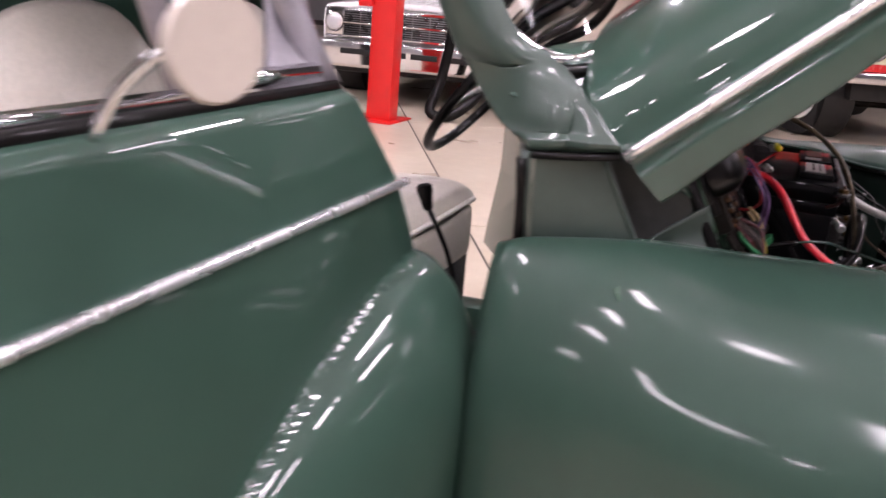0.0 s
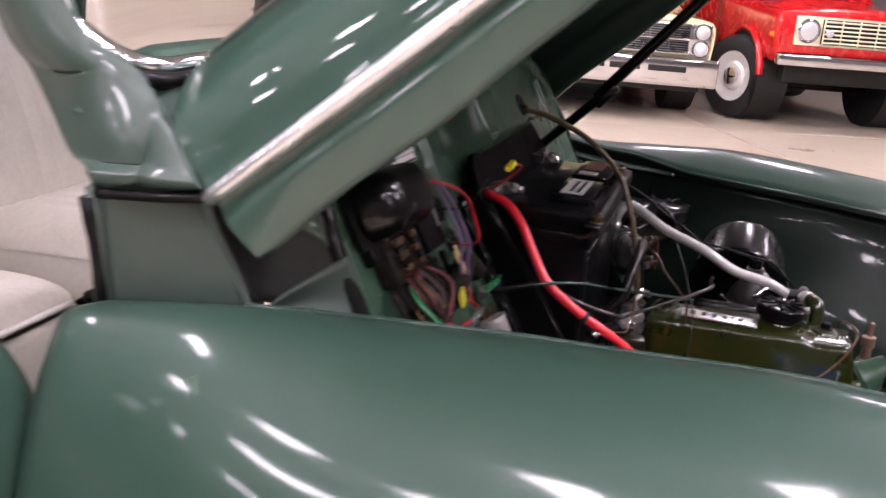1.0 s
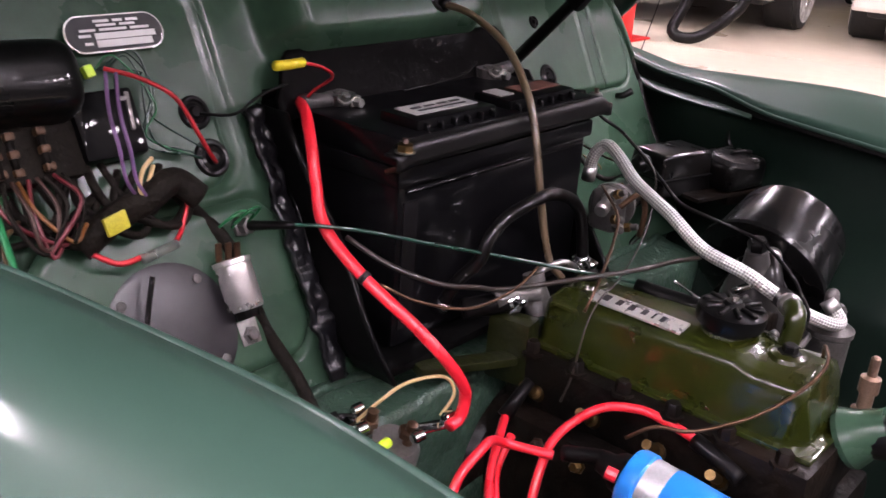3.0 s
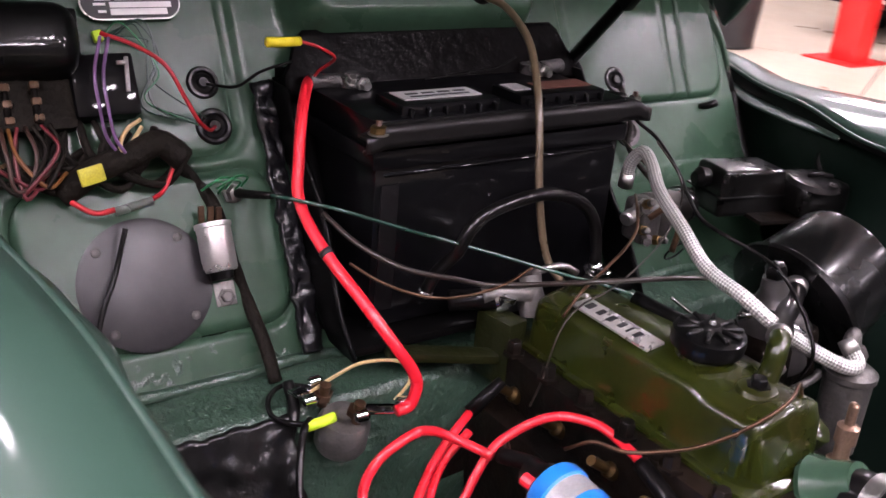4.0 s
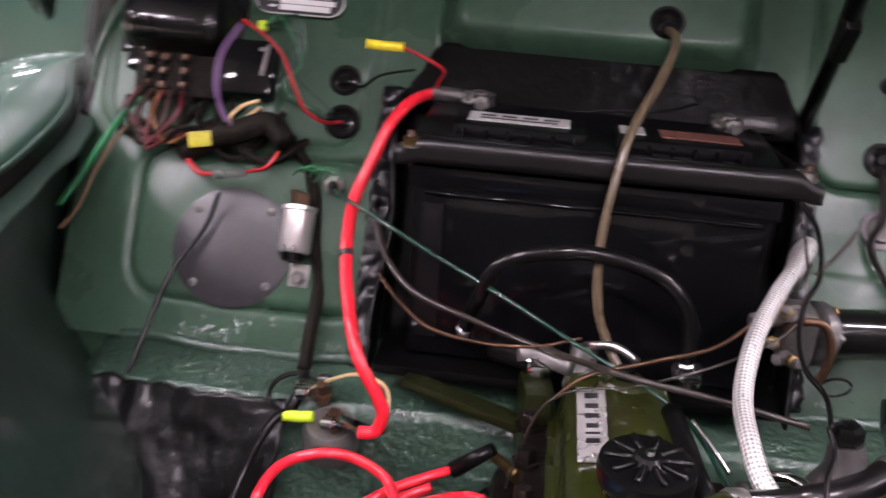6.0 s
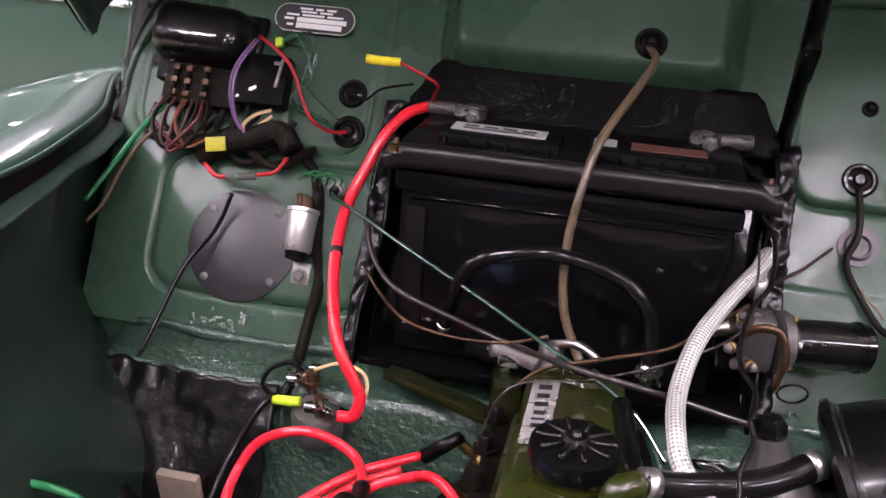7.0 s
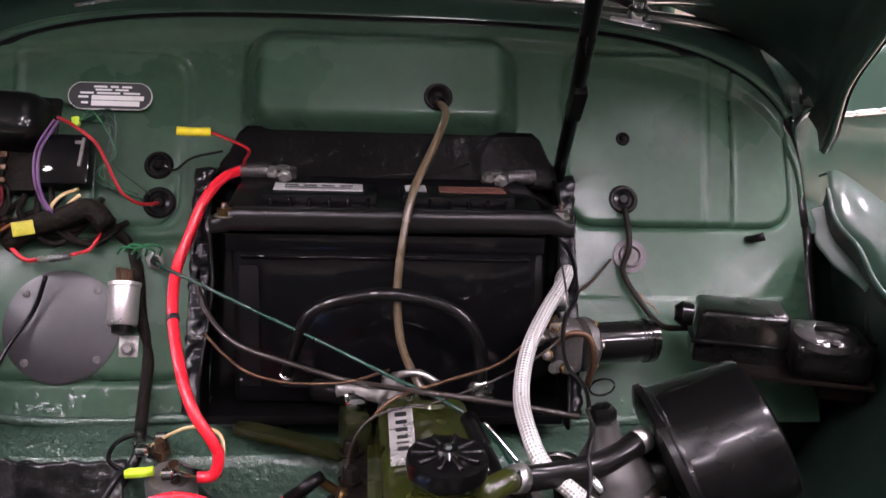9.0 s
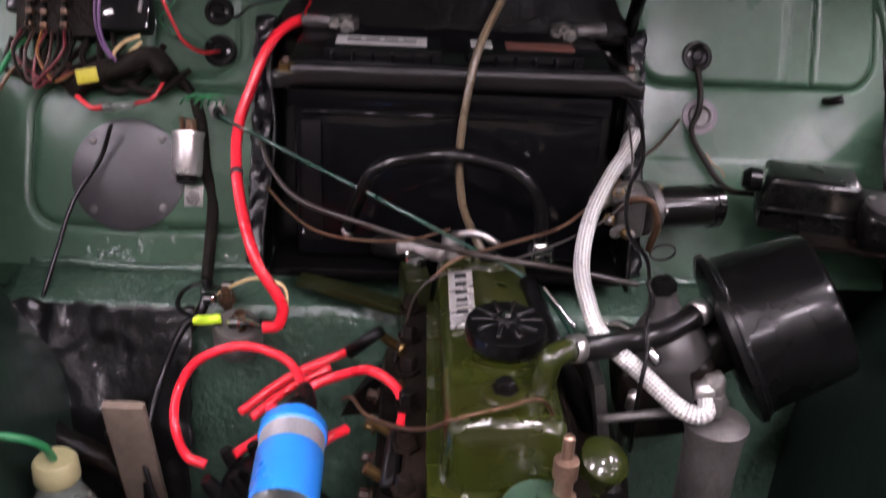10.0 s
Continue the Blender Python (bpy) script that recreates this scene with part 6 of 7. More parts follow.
wire("black_cable", "black cable below the solenoid", RUBBER, 0.0060, [(-0.263, -0.02, 0.708), (-0.265, -0.04, 0.689), (-0.282, -0.06, 0.662)], "cable")
wire("black_wire", "brown-black cable from the bulkhead to the wiper motor", BROWNC, 0.0036, [(0.279, 0.133, 0.926), (0.283, 0.118, 0.900), (0.282, 0.108, 0.880), (0.275, 0.100, 0.857), (0.290, 0.085, 0.830), (0.315, 0.062, 0.803), (0.335, 0.030, 0.812)])
wire("yellow_wire", "thin yellow wire curling beside the wiper cable", ORANGEW, 0.0008, [(0.292, 0.085, 0.836), (0.298, 0.074, 0.828), (0.306, 0.066, 0.824), (0.311, 0.064, 0.816)])
wire("black_wire", "black wire from the hold-down bar to the carburettor", RUBBER, 0.0021, [(0.168, 0.000, 0.942), (0.170, -0.008, 0.928), (0.181, -0.034, 0.912), (0.179, -0.073, 0.886), (0.162, -0.105, 0.873), (0.155, -0.135, 0.857), (0.152, -0.175, 0.852), (0.162, -0.200, 0.845), (0.158, -0.236, 0.841)])
wire("thin_wire", "thin grey wire dropping over the rocker cover", GREYP, 0.0011, [(0.167, -0.045, 0.915), (0.166, -0.088, 0.885), (0.160, -0.098, 0.850), (0.110, -0.118, 0.822), (0.040, -0.135, 0.800), (-0.010, -0.143, 0.793), (-0.036, -0.146, 0.772), (-0.050, -0.146, 0.722), (-0.056, -0.140, 0.690)])
wire("brown_wire", "thin brown wire to the fuel pump", BROWNW, 0.0016, [(0.259, 0.1, 0.87), (0.222, 0.03, 0.868), (0.189, -0.03, 0.872)])
wire("earth_cable", "black battery earth lead", RUBBER, 0.0058, [(0.123, 0.13, 0.957), (0.145, 0.12, 0.952), (0.162, 0.08, 0.942), (0.173, 0.02, 0.947)], "cable", 12)
wire("thin_wire", "thin dark wire over the battery lid", RUBBER, 0.0012, [(-0.035, 0.12, 0.958), (0.003, 0.11, 0.964), (0.055, 0.11, 0.969), (0.088, 0.12, 0.977)])
wire("throttle_cable", "twisted black cable beside the carburettor", RUBBER, 0.0019, [(0.156, -0.236, 0.841), (0.159, -0.25, 0.83), (0.151, -0.27, 0.82), (0.151, -0.285, 0.803), (0.145, -0.3, 0.77), (0.161, -0.25, 0.673)], "cable")
breather_line = [(0.085, -0.3, 0.813), (0.111, -0.285, 0.806), (0.144, -0.262, 0.798), (0.177, -0.245, 0.799), (0.212, -0.225, 0.809)]
brh = wire("breather_hose", "shiny black breather hose between rocker cover and air cleaner", HOSEM, 0.0108, breather_line, "hose", 14)
for q in (ends(breather_line, 0.010), ends(breather_line[::-1], 0.010)):
    part("hose_clip", tube(q, 0.0118, 14, 1, name="hose_clip"), STEEL, brh, "steel hose clip")
wire("oil_pipe", "thin copper pipe curving over the rocker cover", COPPER, 0.0018, [(0.074, -0.345, 0.770), (0.059, -0.347, 0.797), (0.032, -0.360, 0.800), (0.011, -0.364, 0.796), (-0.009, -0.359, 0.785), (-0.025, -0.343, 0.765), (-0.044, -0.322, 0.748), (-0.075, -0.290, 0.735), (-0.090, -0.262, 0.733), (-0.100, -0.240, 0.715)], "pipe")
wire("plug_lead", "bright red spark plug lead with black boots", RED, 0.0046, [(-0.203, -0.22, 0.634), (-0.177, -0.195, 0.641), (-0.138, -0.18, 0.681), (-0.108, -0.178, 0.697), (-0.078, -0.198, 0.718), (-0.053, -0.225, 0.719), (-0.046, -0.253, 0.715), (-0.049, -0.285, 0.712)], "plug lead", 12, 8, "plug leads")
wire("plug_lead", "bright red spark plug lead looping beside the coil", RED, 0.0046, [(-0.139, -0.19, 0.689), (-0.157, -0.152, 0.691), (-0.181, -0.15, 0.705), (-0.209, -0.16, 0.715), (-0.245, -0.162, 0.699), (-0.263, -0.172, 0.672), (-0.259, -0.21, 0.66), (-0.248, -0.22, 0.632), (-0.229, -0.225, 0.625)], "plug lead", 12, 8, "plug leads")
lead = wire("plug_lead", "bright red spark plug lead with black boots", RED, 0.0046, [(-0.206, -0.170, 0.645), (-0.180, -0.150, 0.658), (-0.150, -0.132, 0.670), (-0.105, -0.108, 0.679)], "plug lead", 12, 8, "plug leads")
part("boot", tube([(-0.104, -0.106, 0.677), (-0.070, -0.110, 0.707)], 0.0080, 12, 2, 0.006, "boot"), RUBBER, lead, "black rubber boot")
wire("plug_lead", "bright red spark plug lead behind the others", RED, 0.0046, [(-0.120, -0.128, 0.672), (-0.160, -0.142, 0.656), (-0.195, -0.172, 0.640)], "plug lead", 12, 8, "plug leads")
wire("plug_lead", "short red lead beside the coil", RED, 0.0046, [(-0.12, -0.27, 0.686), (-0.106, -0.26, 0.691), (-0.095, -0.25, 0.69)], "plug lead", 12, 8, "plug leads")
wire("coil_lead", "black boot of the coil lead", RUBBER, 0.0078, [(-0.138, -0.2, 0.696), (-0.13, -0.24, 0.706), (-0.135, -0.265, 0.703)], "plug lead", 12)
wire("plug_boot", "black rubber spark plug boot", RUBBER, 0.0080, [(-0.050, -0.284, 0.712), (-0.053, -0.310, 0.706), (-0.055, -0.336, 0.697)], "plug boot", 12, 4)
wire("black_cable", "black cable dropping beside the foot well panel", RUBBER, 0.0038, [(-0.262, -0.070, 0.694), (-0.276, -0.082, 0.688), (-0.294, -0.115, 0.650), (-0.303, -0.165, 0.596), (-0.300, -0.195, 0.500)], "cable")
wire("black_cable", "thin black cable behind the plug leads", RUBBER, 0.0030, [(-0.300, -0.185, 0.590), (-0.288, -0.200, 0.560), (-0.262, -0.205, 0.530), (-0.235, -0.215, 0.520)], "cable")
wire("washer_tube", "green washer tube into the bottle cap", GREENW, 0.0036, [(-0.405, -0.28, 0.697), (-0.372, -0.28, 0.695), (-0.357, -0.27, 0.679), (-0.354, -0.26, 0.657)], "tube", 10)
wire("steering_rod", "black rod running down beside the engine", BLACK, 0.0085, [(0.069, -0.14, 0.784), (0.085, -0.24, 0.773), (0.121, -0.24, 0.702), (0.158, -0.24, 0.609)], "rod", 12)
wire("heater_pipe", "black hose stub behind the rocker cover", RUBBER, 0.0115, [(-0.079, -0.02, 0.758), (-0.055, -0.04, 0.764), (-0.032, -0.055, 0.768)], "hose", 14)
for px, py, pz, ax in ((-0.037, -0.052, 0.765, (1, -0.5, 0.3)), (0.092, -0.055, 0.773, (-0.2, -0.3, 1))):
    hc = empty("hose_clip", "bright worm-drive hose clip", "hose clip", "hose clips")
    part("band", lathe([(0.0120, -0.006), (0.0135, -0.006), (0.0135, 0.006), (0.0120, 0.006)], (px, py, pz), ax, 24, "band"), CHROME, hc)
    part("screw", rbox((0.018, 0.010, 0.009), pose(px, py - 0.012, pz + 0.004, 20, 0, 0), 0.002), CHROME, hc)
wire("heater_pipe", "dull steel heater pipe elbow", CAST, 0.0095, [(-0.055, -0.045, 0.77), (-0.032, -0.055, 0.774), (-0.009, -0.07, 0.775)], "pipe", 14)

thing("lime_connector", rbox((0.009, 0.011, 0.008), fw_pose(-0.368, 1.000, 0.010, 10), 0.002), LIME, "small lime push-on connector by the fuse box", "connector")
wire("copper_pipe", "small copper pipe bent round the pump unions", COPPER, 0.0038, [(0.168, -0.052, 0.826), (0.180, -0.062, 0.840), (0.196, -0.064, 0.838), (0.205, -0.066, 0.815), (0.200, -0.066, 0.785)], "pipe", 10)
wire("black_wire", "thin black wire ring below the fuel pump", RUBBER, 0.0012, [(0.219 + 0.013 * math.cos(a), -0.055 - 0.008 * math.sin(a), 0.778 + 0.013 * math.sin(a)) for a in np.linspace(0.4, 6.4, 14)])
wire("choke_rod", "bright steel linkage rod beside the filler cap", CHROME, 0.0017, [(0.078, -0.178, 0.800), (0.092, -0.190, 0.788), (0.107, -0.205, 0.774)], "rod")
for p, ax in (((0.160, -0.050, 0.812), (-0.3, -0.9, 0.3)), ((0.176, -0.058, 0.800), (0.2, -0.9, 0.3)), ((0.166, -0.046, 0.840), (-0.2, -0.8, 0.5))):
    un = empty("pipe_union", "tarnished brass pipe union at the fuel pump", "pipe union", "pump unions")
    part("hexagon", lathe([(0.0062, 0), (0.0062, 0.007), (0.004, 0.008)], p, ax, 6, "hexagon"), BRASS, un)
    part("nipple", lathe([(0.004, 0.008), (0.004, 0.016), (0.0025, 0.017)], p, ax, 12, "nipple"), CASTD, un)

# bundle of small wires under the control box
rnd = random.Random(7)
cols = [MAROON, HARNESS, BROWNW, ORANGEW, MAROON, BROWNW, HARNESS]
for k in range(9):
    x0 = -0.484 + 0.0068 * k
    a = on_fw(x0, 0.925, 0.030)
    b = on_fw(x0 + 0.01 * rnd.uniform(-1, 1), 0.900, 0.040 + 0.01 * rnd.random())
    c = on_fw(-0.470 + 0.028 * rnd.random(), 0.875 - 0.01 * rnd.random(), 0.040)
    d = on_fw(-0.440 + 0.02 * rnd.random(), 0.882 + 0.012 * rnd.random(), 0.030)
    wire("terminal_wire", "small brown and red wires below the control box", cols[k % 7], 0.0019, [a, b, c, d], group="control box wires")
for k in range(10):
    x0 = -0.50 + 0.014 * k
    a = on_fw(x0, 0.918 + 0.012 * rnd.random(), 0.016)
    b = on_fw(x0 + 0.02 * rnd.uniform(-1, 1), 0.895 + 0.01 * rnd.uniform(-1, 1), 0.022)
    c = on_fw(x0 + 0.035 + 0.02 * rnd.random(), 0.880 + 0.012 * rnd.uniform(-1, 1), 0.018)
    d = on_fw(x0 + 0.07 + 0.02 * rnd.random(), 0.892 + 0.03 * rnd.random(), 0.012)
    wire("loom_branch", "grubby cloth-covered loom branches below the control box", HARNESS, 0.0030 + 0.0012 * rnd.random(), [a, b, c, d], "harness", group="loom branches")
thing("tape_tag", rbox((0.023, 0.016, 0.004), Matrix.Translation((-0.405, 0.091, 0.899)) @ pose(0, 0, 0, 62, 0, 0) @ pose(0, 0, 0, 14, 6, 12), 0.0012), TAGY, "yellow tape tag folded over the harness", "tape")
for k in range(5):
    a = on_fw(-0.364 + 0.003 * k, 1.000, 0.012)
    b = on_fw(-0.335 + 0.012 * rnd.uniform(-1, 1), 1.000 + 0.010 * rnd.uniform(-1, 1), 0.022)
    c = on_fw(-0.320 + 0.006 * rnd.uniform(-1, 1), 0.975 + 0.012 * rnd.uniform(-1, 1), 0.018)
    d = on_fw(-0.330 + 0.012 * rnd.uniform(-1, 1), 0.945 + 0.01 * rnd.uniform(-1, 1), 0.016)
    e = on_fw(-0.285 + 0.01 * rnd.uniform(-1, 1), 0.921 + 0.004 * rnd.uniform(-1, 1), 0.012)
    wire("green_thin_wire", "thin dark green wires looping beside the fuse box", GREENW if k < 1 else DGREENW, 0.0009, [a, b, c, d, e], group="thin green wires")
for k in range(4):
    p = on_fw(-0.305 + 0.008 * k, 0.858 + 0.003 * (k % 2), 0.028)
    wire("green_thin_wire", "green wires looped over the silver relay", GREENW, 0.0012, [p, p + Vector((0.010, -0.008, 0.010)), p + Vector((0.024, 0.0, 0.004)), p + Vector((0.020, 0.008, -0.008))], group="thin green wires")


# ---- inside the cabin ----
def seat(x, y, hd, dz=0.0, back_y=None):
    yb = y + hd if back_y is None else back_y
    s = new("front_seat")
    s.parent = car
    s["label"] = "grey-beige pleated leather front seat"

    def cushion(u, v):
        a, b = 2 * u - 1, 2 * v - 1
        h = (1 - abs(a) ** 5) * (1 - abs(b) ** 5)
        pleat = 0.004 * abs(math.sin(a * 14)) if abs(a) < 0.62 and b > -0.7 else 0
        return (x + 0.235 * a, y + hd * b, dz + 0.61 + 0.07 * h ** 0.35 + 0.012 * (1 - b) - pleat)
    part("cushion", sheet(cushion, 60, 40, "cushion"), LEATHER, s)
    part("piping", tube([(x - 0.225, y - hd + 0.004, dz + 0.640), (x, y - hd - 0.006, dz + 0.646), (x + 0.225, y - hd + 0.004, dz + 0.640)], 0.006, 8, 4, name="piping"), PIPING, s)
    part("frame", rbox((0.45, hd * 1.96, 0.32 + dz), pose(x, y, 0.46 + dz / 2), 0.02), DARKIN, s)

    part("skirt", rbox((0.462, hd * 2.0, 0.15), pose(x, y, 0.560 + dz), 0.035, 3), LEATHER, s)

    def back(u, v):
        a, k = 2 * u - 1, v
        w = 0.23 - 0.05 * k ** 3
        z = 0.62 + 0.475 * k - 0.075 * abs(a) ** 3 * k * k
        pleat = 0.004 * abs(math.sin(a * 14)) if abs(a) < 0.6 and 0.1 < k < 0.72 else 0
        bul = 0.06 * (1 - abs(a) ** 4) * math.sin(min(k * 1.05, 1) * math.pi) ** 0.4
        return (x + w * a, yb - 0.01 + 0.17 * k - bul + pleat, z)
    thick(part("backrest", sheet(back, 60, 40, "backrest"), LEATHER, s), 0.07, 1.0)
    yb += 0.085
    part("piping", tube([(x - 0.15, yb - 0.052, 0.985), (x, yb - 0.062, 0.990), (x + 0.15, yb - 0.052, 0.985)], 0.005, 8, 4, name="piping"), PIPING, s)


def gear_lever():
    g = empty("gear_lever", "gear lever with a black knob", "gear lever")
    part("rod", tube([(-0.02, 0.60, 0.44), (-0.02, 0.667, 0.654), (-0.02, 0.690, 0.712), (-0.02, 0.728, 0.778)], 0.0055, 8, 3, name="rod"), BLACK, g)
    part("knob", lathe([(0.007, -0.004), (0.010, 0.0), (0.0125, 0.018), (0.0165, 0.036), (0.0160, 0.045), (0.010, 0.050), (0.001, 0.051)], (-0.02, 0.728, 0.776), (0, 0.28, 1), 24, "knob"), BLACK, g)


def handbrake():
    h = empty("handbrake", "black handbrake lever with a bright button between the seats", "handbrake")
    part("lever", tube([(-0.02, 1.02, 0.47), (-0.02, 0.93, 0.585), (-0.02, 0.860, 0.638)], 0.008, 10, 4, name="lever"), BLACK, h)
    part("grip", tube([(-0.02, 0.875, 0.629), (-0.02, 0.845, 0.645), (-0.02, 0.785, 0.674)], 0.0125, 14, 4, name="grip"), BLACK, h, "glossy black grip")
    part("button", lathe([(0.0055, 0), (0.0055, 0.005), (0.003, 0.008)], (-0.02, 0.784, 0.6745), (0, -0.9, 0.44), 14, "button"), CHROME, h, "chrome release button")


def steering_wheel():
    w = new("steering_wheel")
    w.parent = car
    w["label"] = "black steering wheel on a dark column"
    ax = Vector((0, 0.80, 0.60))
    c = Vector((0.29, 0.72, 1.00))
    u, v = Vector((1, 0, 0)), ax.cross(Vector((1, 0, 0))).normalized()
    part("rim", tube([c + (u * math.cos(a) + v * math.sin(a)) * 0.19 for a in np.linspace(0, 2 * math.pi, 33)], 0.011, 10, 2, name="rim"), BLACK, w)
    for a in (0.2, math.pi - 0.2, 1.5 * math.pi):
        part("spoke", tube([c, c + (u * math.cos(a) + v * math.sin(a)) * 0.19], 0.007, 8, 1, name="spoke"), STEEL, w)
    part("column", tube([c, c - ax.normalized() * 0.16], 0.022, 12, 1, name="column"), BLACK, w)


steering_wheel()
seat(-0.30, 1.06, 0.20)
seat(0.27, 1.00, 0.21, 0.05, 1.27)
gear_lever()
handbrake()


# ---- the other cars and hall things ----
def at(ox, oy, yaw):
    return pose(ox, oy, 0, 0, 0, yaw)


def moved(me, m):
    me.transform(m)
    return me


def road_wheel(parent, m, x, y, r, w, s, rim, hub=CHROME, white=False, steer=0):
    """A wheel at local x (ahead) and y (left), its outer face to side s, steered by some degrees."""
    m = m @ pose(x, y, 0, 0, 0, steer) @ pose(-x, -y, 0)
    ax, c = (0, s, 0), (x, y, r)
    ty = part("tyre", moved(lathe([(r * 0.58, 0), (r * 0.60, -w * 0.5), (r * 0.84, -w * 0.52), (r * 0.97, -w * 0.44), (r, -w * 0.25), (r, w * 0.25), (r * 0.97, w * 0.44), (r * 0.84, w * 0.52), (r * 0.62, w * 0.48), (r * 0.60, w * 0.1), (r * 0.58, 0)], c, ax, 40, "tyre"), m), TYRE, parent, "black tyre")
    rm = part("rim", moved(lathe([(r * 0.62, w * 0.2), (r * 0.60, w * 0.46), (r * 0.52, w * 0.40), (r * 0.36, w * 0.30), (r * 0.30, w * 0.42), (r * 0.06, w * 0.46)], c, ax, 36, "rim"), m), rim, ty, "wheel rim")
    part("hub_cap", moved(lathe([(r * 0.22, w * 0.40), (r * 0.20, w * 0.56), (r * 0.10, w * 0.66), (r * 0.01, w * 0.67)], c, ax, 24, "hub_cap"), m), hub, rm, "hub cap")
    if white:
        part("whitewall", moved(lathe([(r * 0.66, w * 0.495), (r * 0.66, w * 0.53), (r * 0.80, w * 0.54), (r * 0.80, w * 0.52)], c, ax, 40, "whitewall"), m), WHITEC, ty, "white sidewall band")
        for k in range(18):
            a = 2 * math.pi * k / 18
            part("spoke", moved(tube([(x + r * 0.18 * math.cos(a), y + s * w * 0.55, r + r * 0.18 * math.sin(a)), (x + r * 0.58 * math.cos(a), y + s * w * 0.46, r + r * 0.58 * math.sin(a))], 0.007, 6, 1, name="spoke"), m), CHROME, rm)


def shell(parent, m, name, material, half, length, z0, prof, label):
    """A car body lofted along its length: prof rows of (x from the nose back, roof height, half width factor)."""
    def f(u, v):
        x = -length * v
        top, wf = lerp_table(prof, v * length)
        a = (u - 0.5) * 2
        k = abs(a)
        sg = 1 if a > 0 else -1
        if k < 0.55:
            q = k / 0.55
            return m @ Vector((x, sg * half * wf * 0.93 * q, top - 0.05 * q ** 3))
        if k < 0.68:
            q = (k - 0.55) / 0.13
            return m @ Vector((x, sg * half * wf * (0.93 + 0.07 * math.sin(q * math.pi / 2)), top - 0.05 - 0.09 * (1 - math.cos(q * math.pi / 2))))
        q = (k - 0.68) / 0.32
        return m @ Vector((x, sg * half * wf * (1.0 - 0.05 * q * q), top - 0.14 - (top - 0.14 - z0) * q))
    ob = thick(part(name, sheet(f, 44, 60, name), material, parent, label), 0.02, 0.0)
    return ob


def grille_bars(parent, m, x, y0, y1, z0, z1, n, bars, material, r=0.008):
    """A grille: dark backing, uprights and level bars, each a part."""
    g = part("grille", moved_bm(box(x - 0.05, x - 0.03, y0, y1, z0, z1, 0.004), m), DARKG, parent, "dark grille opening")
    for k in range(n):
        z = z0 + (z1 - z0) * (k + 0.5) / n
        part("grille_bar", moved(tube([(x - 0.012, y0, z), (x, (y0 + y1) / 2, z), (x - 0.012, y1, z)], r, 6, 2, name="grille_bar"), m), material, g)
    for k in range(bars):
        y = y0 + (y1 - y0) * k / (bars - 1)
        part("grille_upright", moved(tube([(x - 0.006, y, z0), (x - 0.006, y, z1)], r * 0.9, 6, 1, name="grille_upright"), m), material, g)
    return g


def moved_bm(bm, m):
    bmesh.ops.transform(bm, matrix=m, verts=bm.verts)
    return bm


def lamp(parent, m, x, y, z, r, ring=CHROME):
    h = part("headlamp", moved(lathe([(r * 0.2, -0.05), (r * 1.15, -0.03), (r * 1.18, 0.0), (r * 1.02, 0.012), (r * 0.98, 0.006)], (x, y, z), (1, 0, 0), 28, "headlamp"), m), ring, parent, "round headlamp with a bright rim")
    part("lens", moved(lathe([(r * 0.98, 0.0), (r * 0.8, 0.014), (r * 0.4, 0.022), (r * 0.01, 0.024)], (x, y, z), (1, 0, 0), 28, "lens"), m), LENS, h, "clear lens")


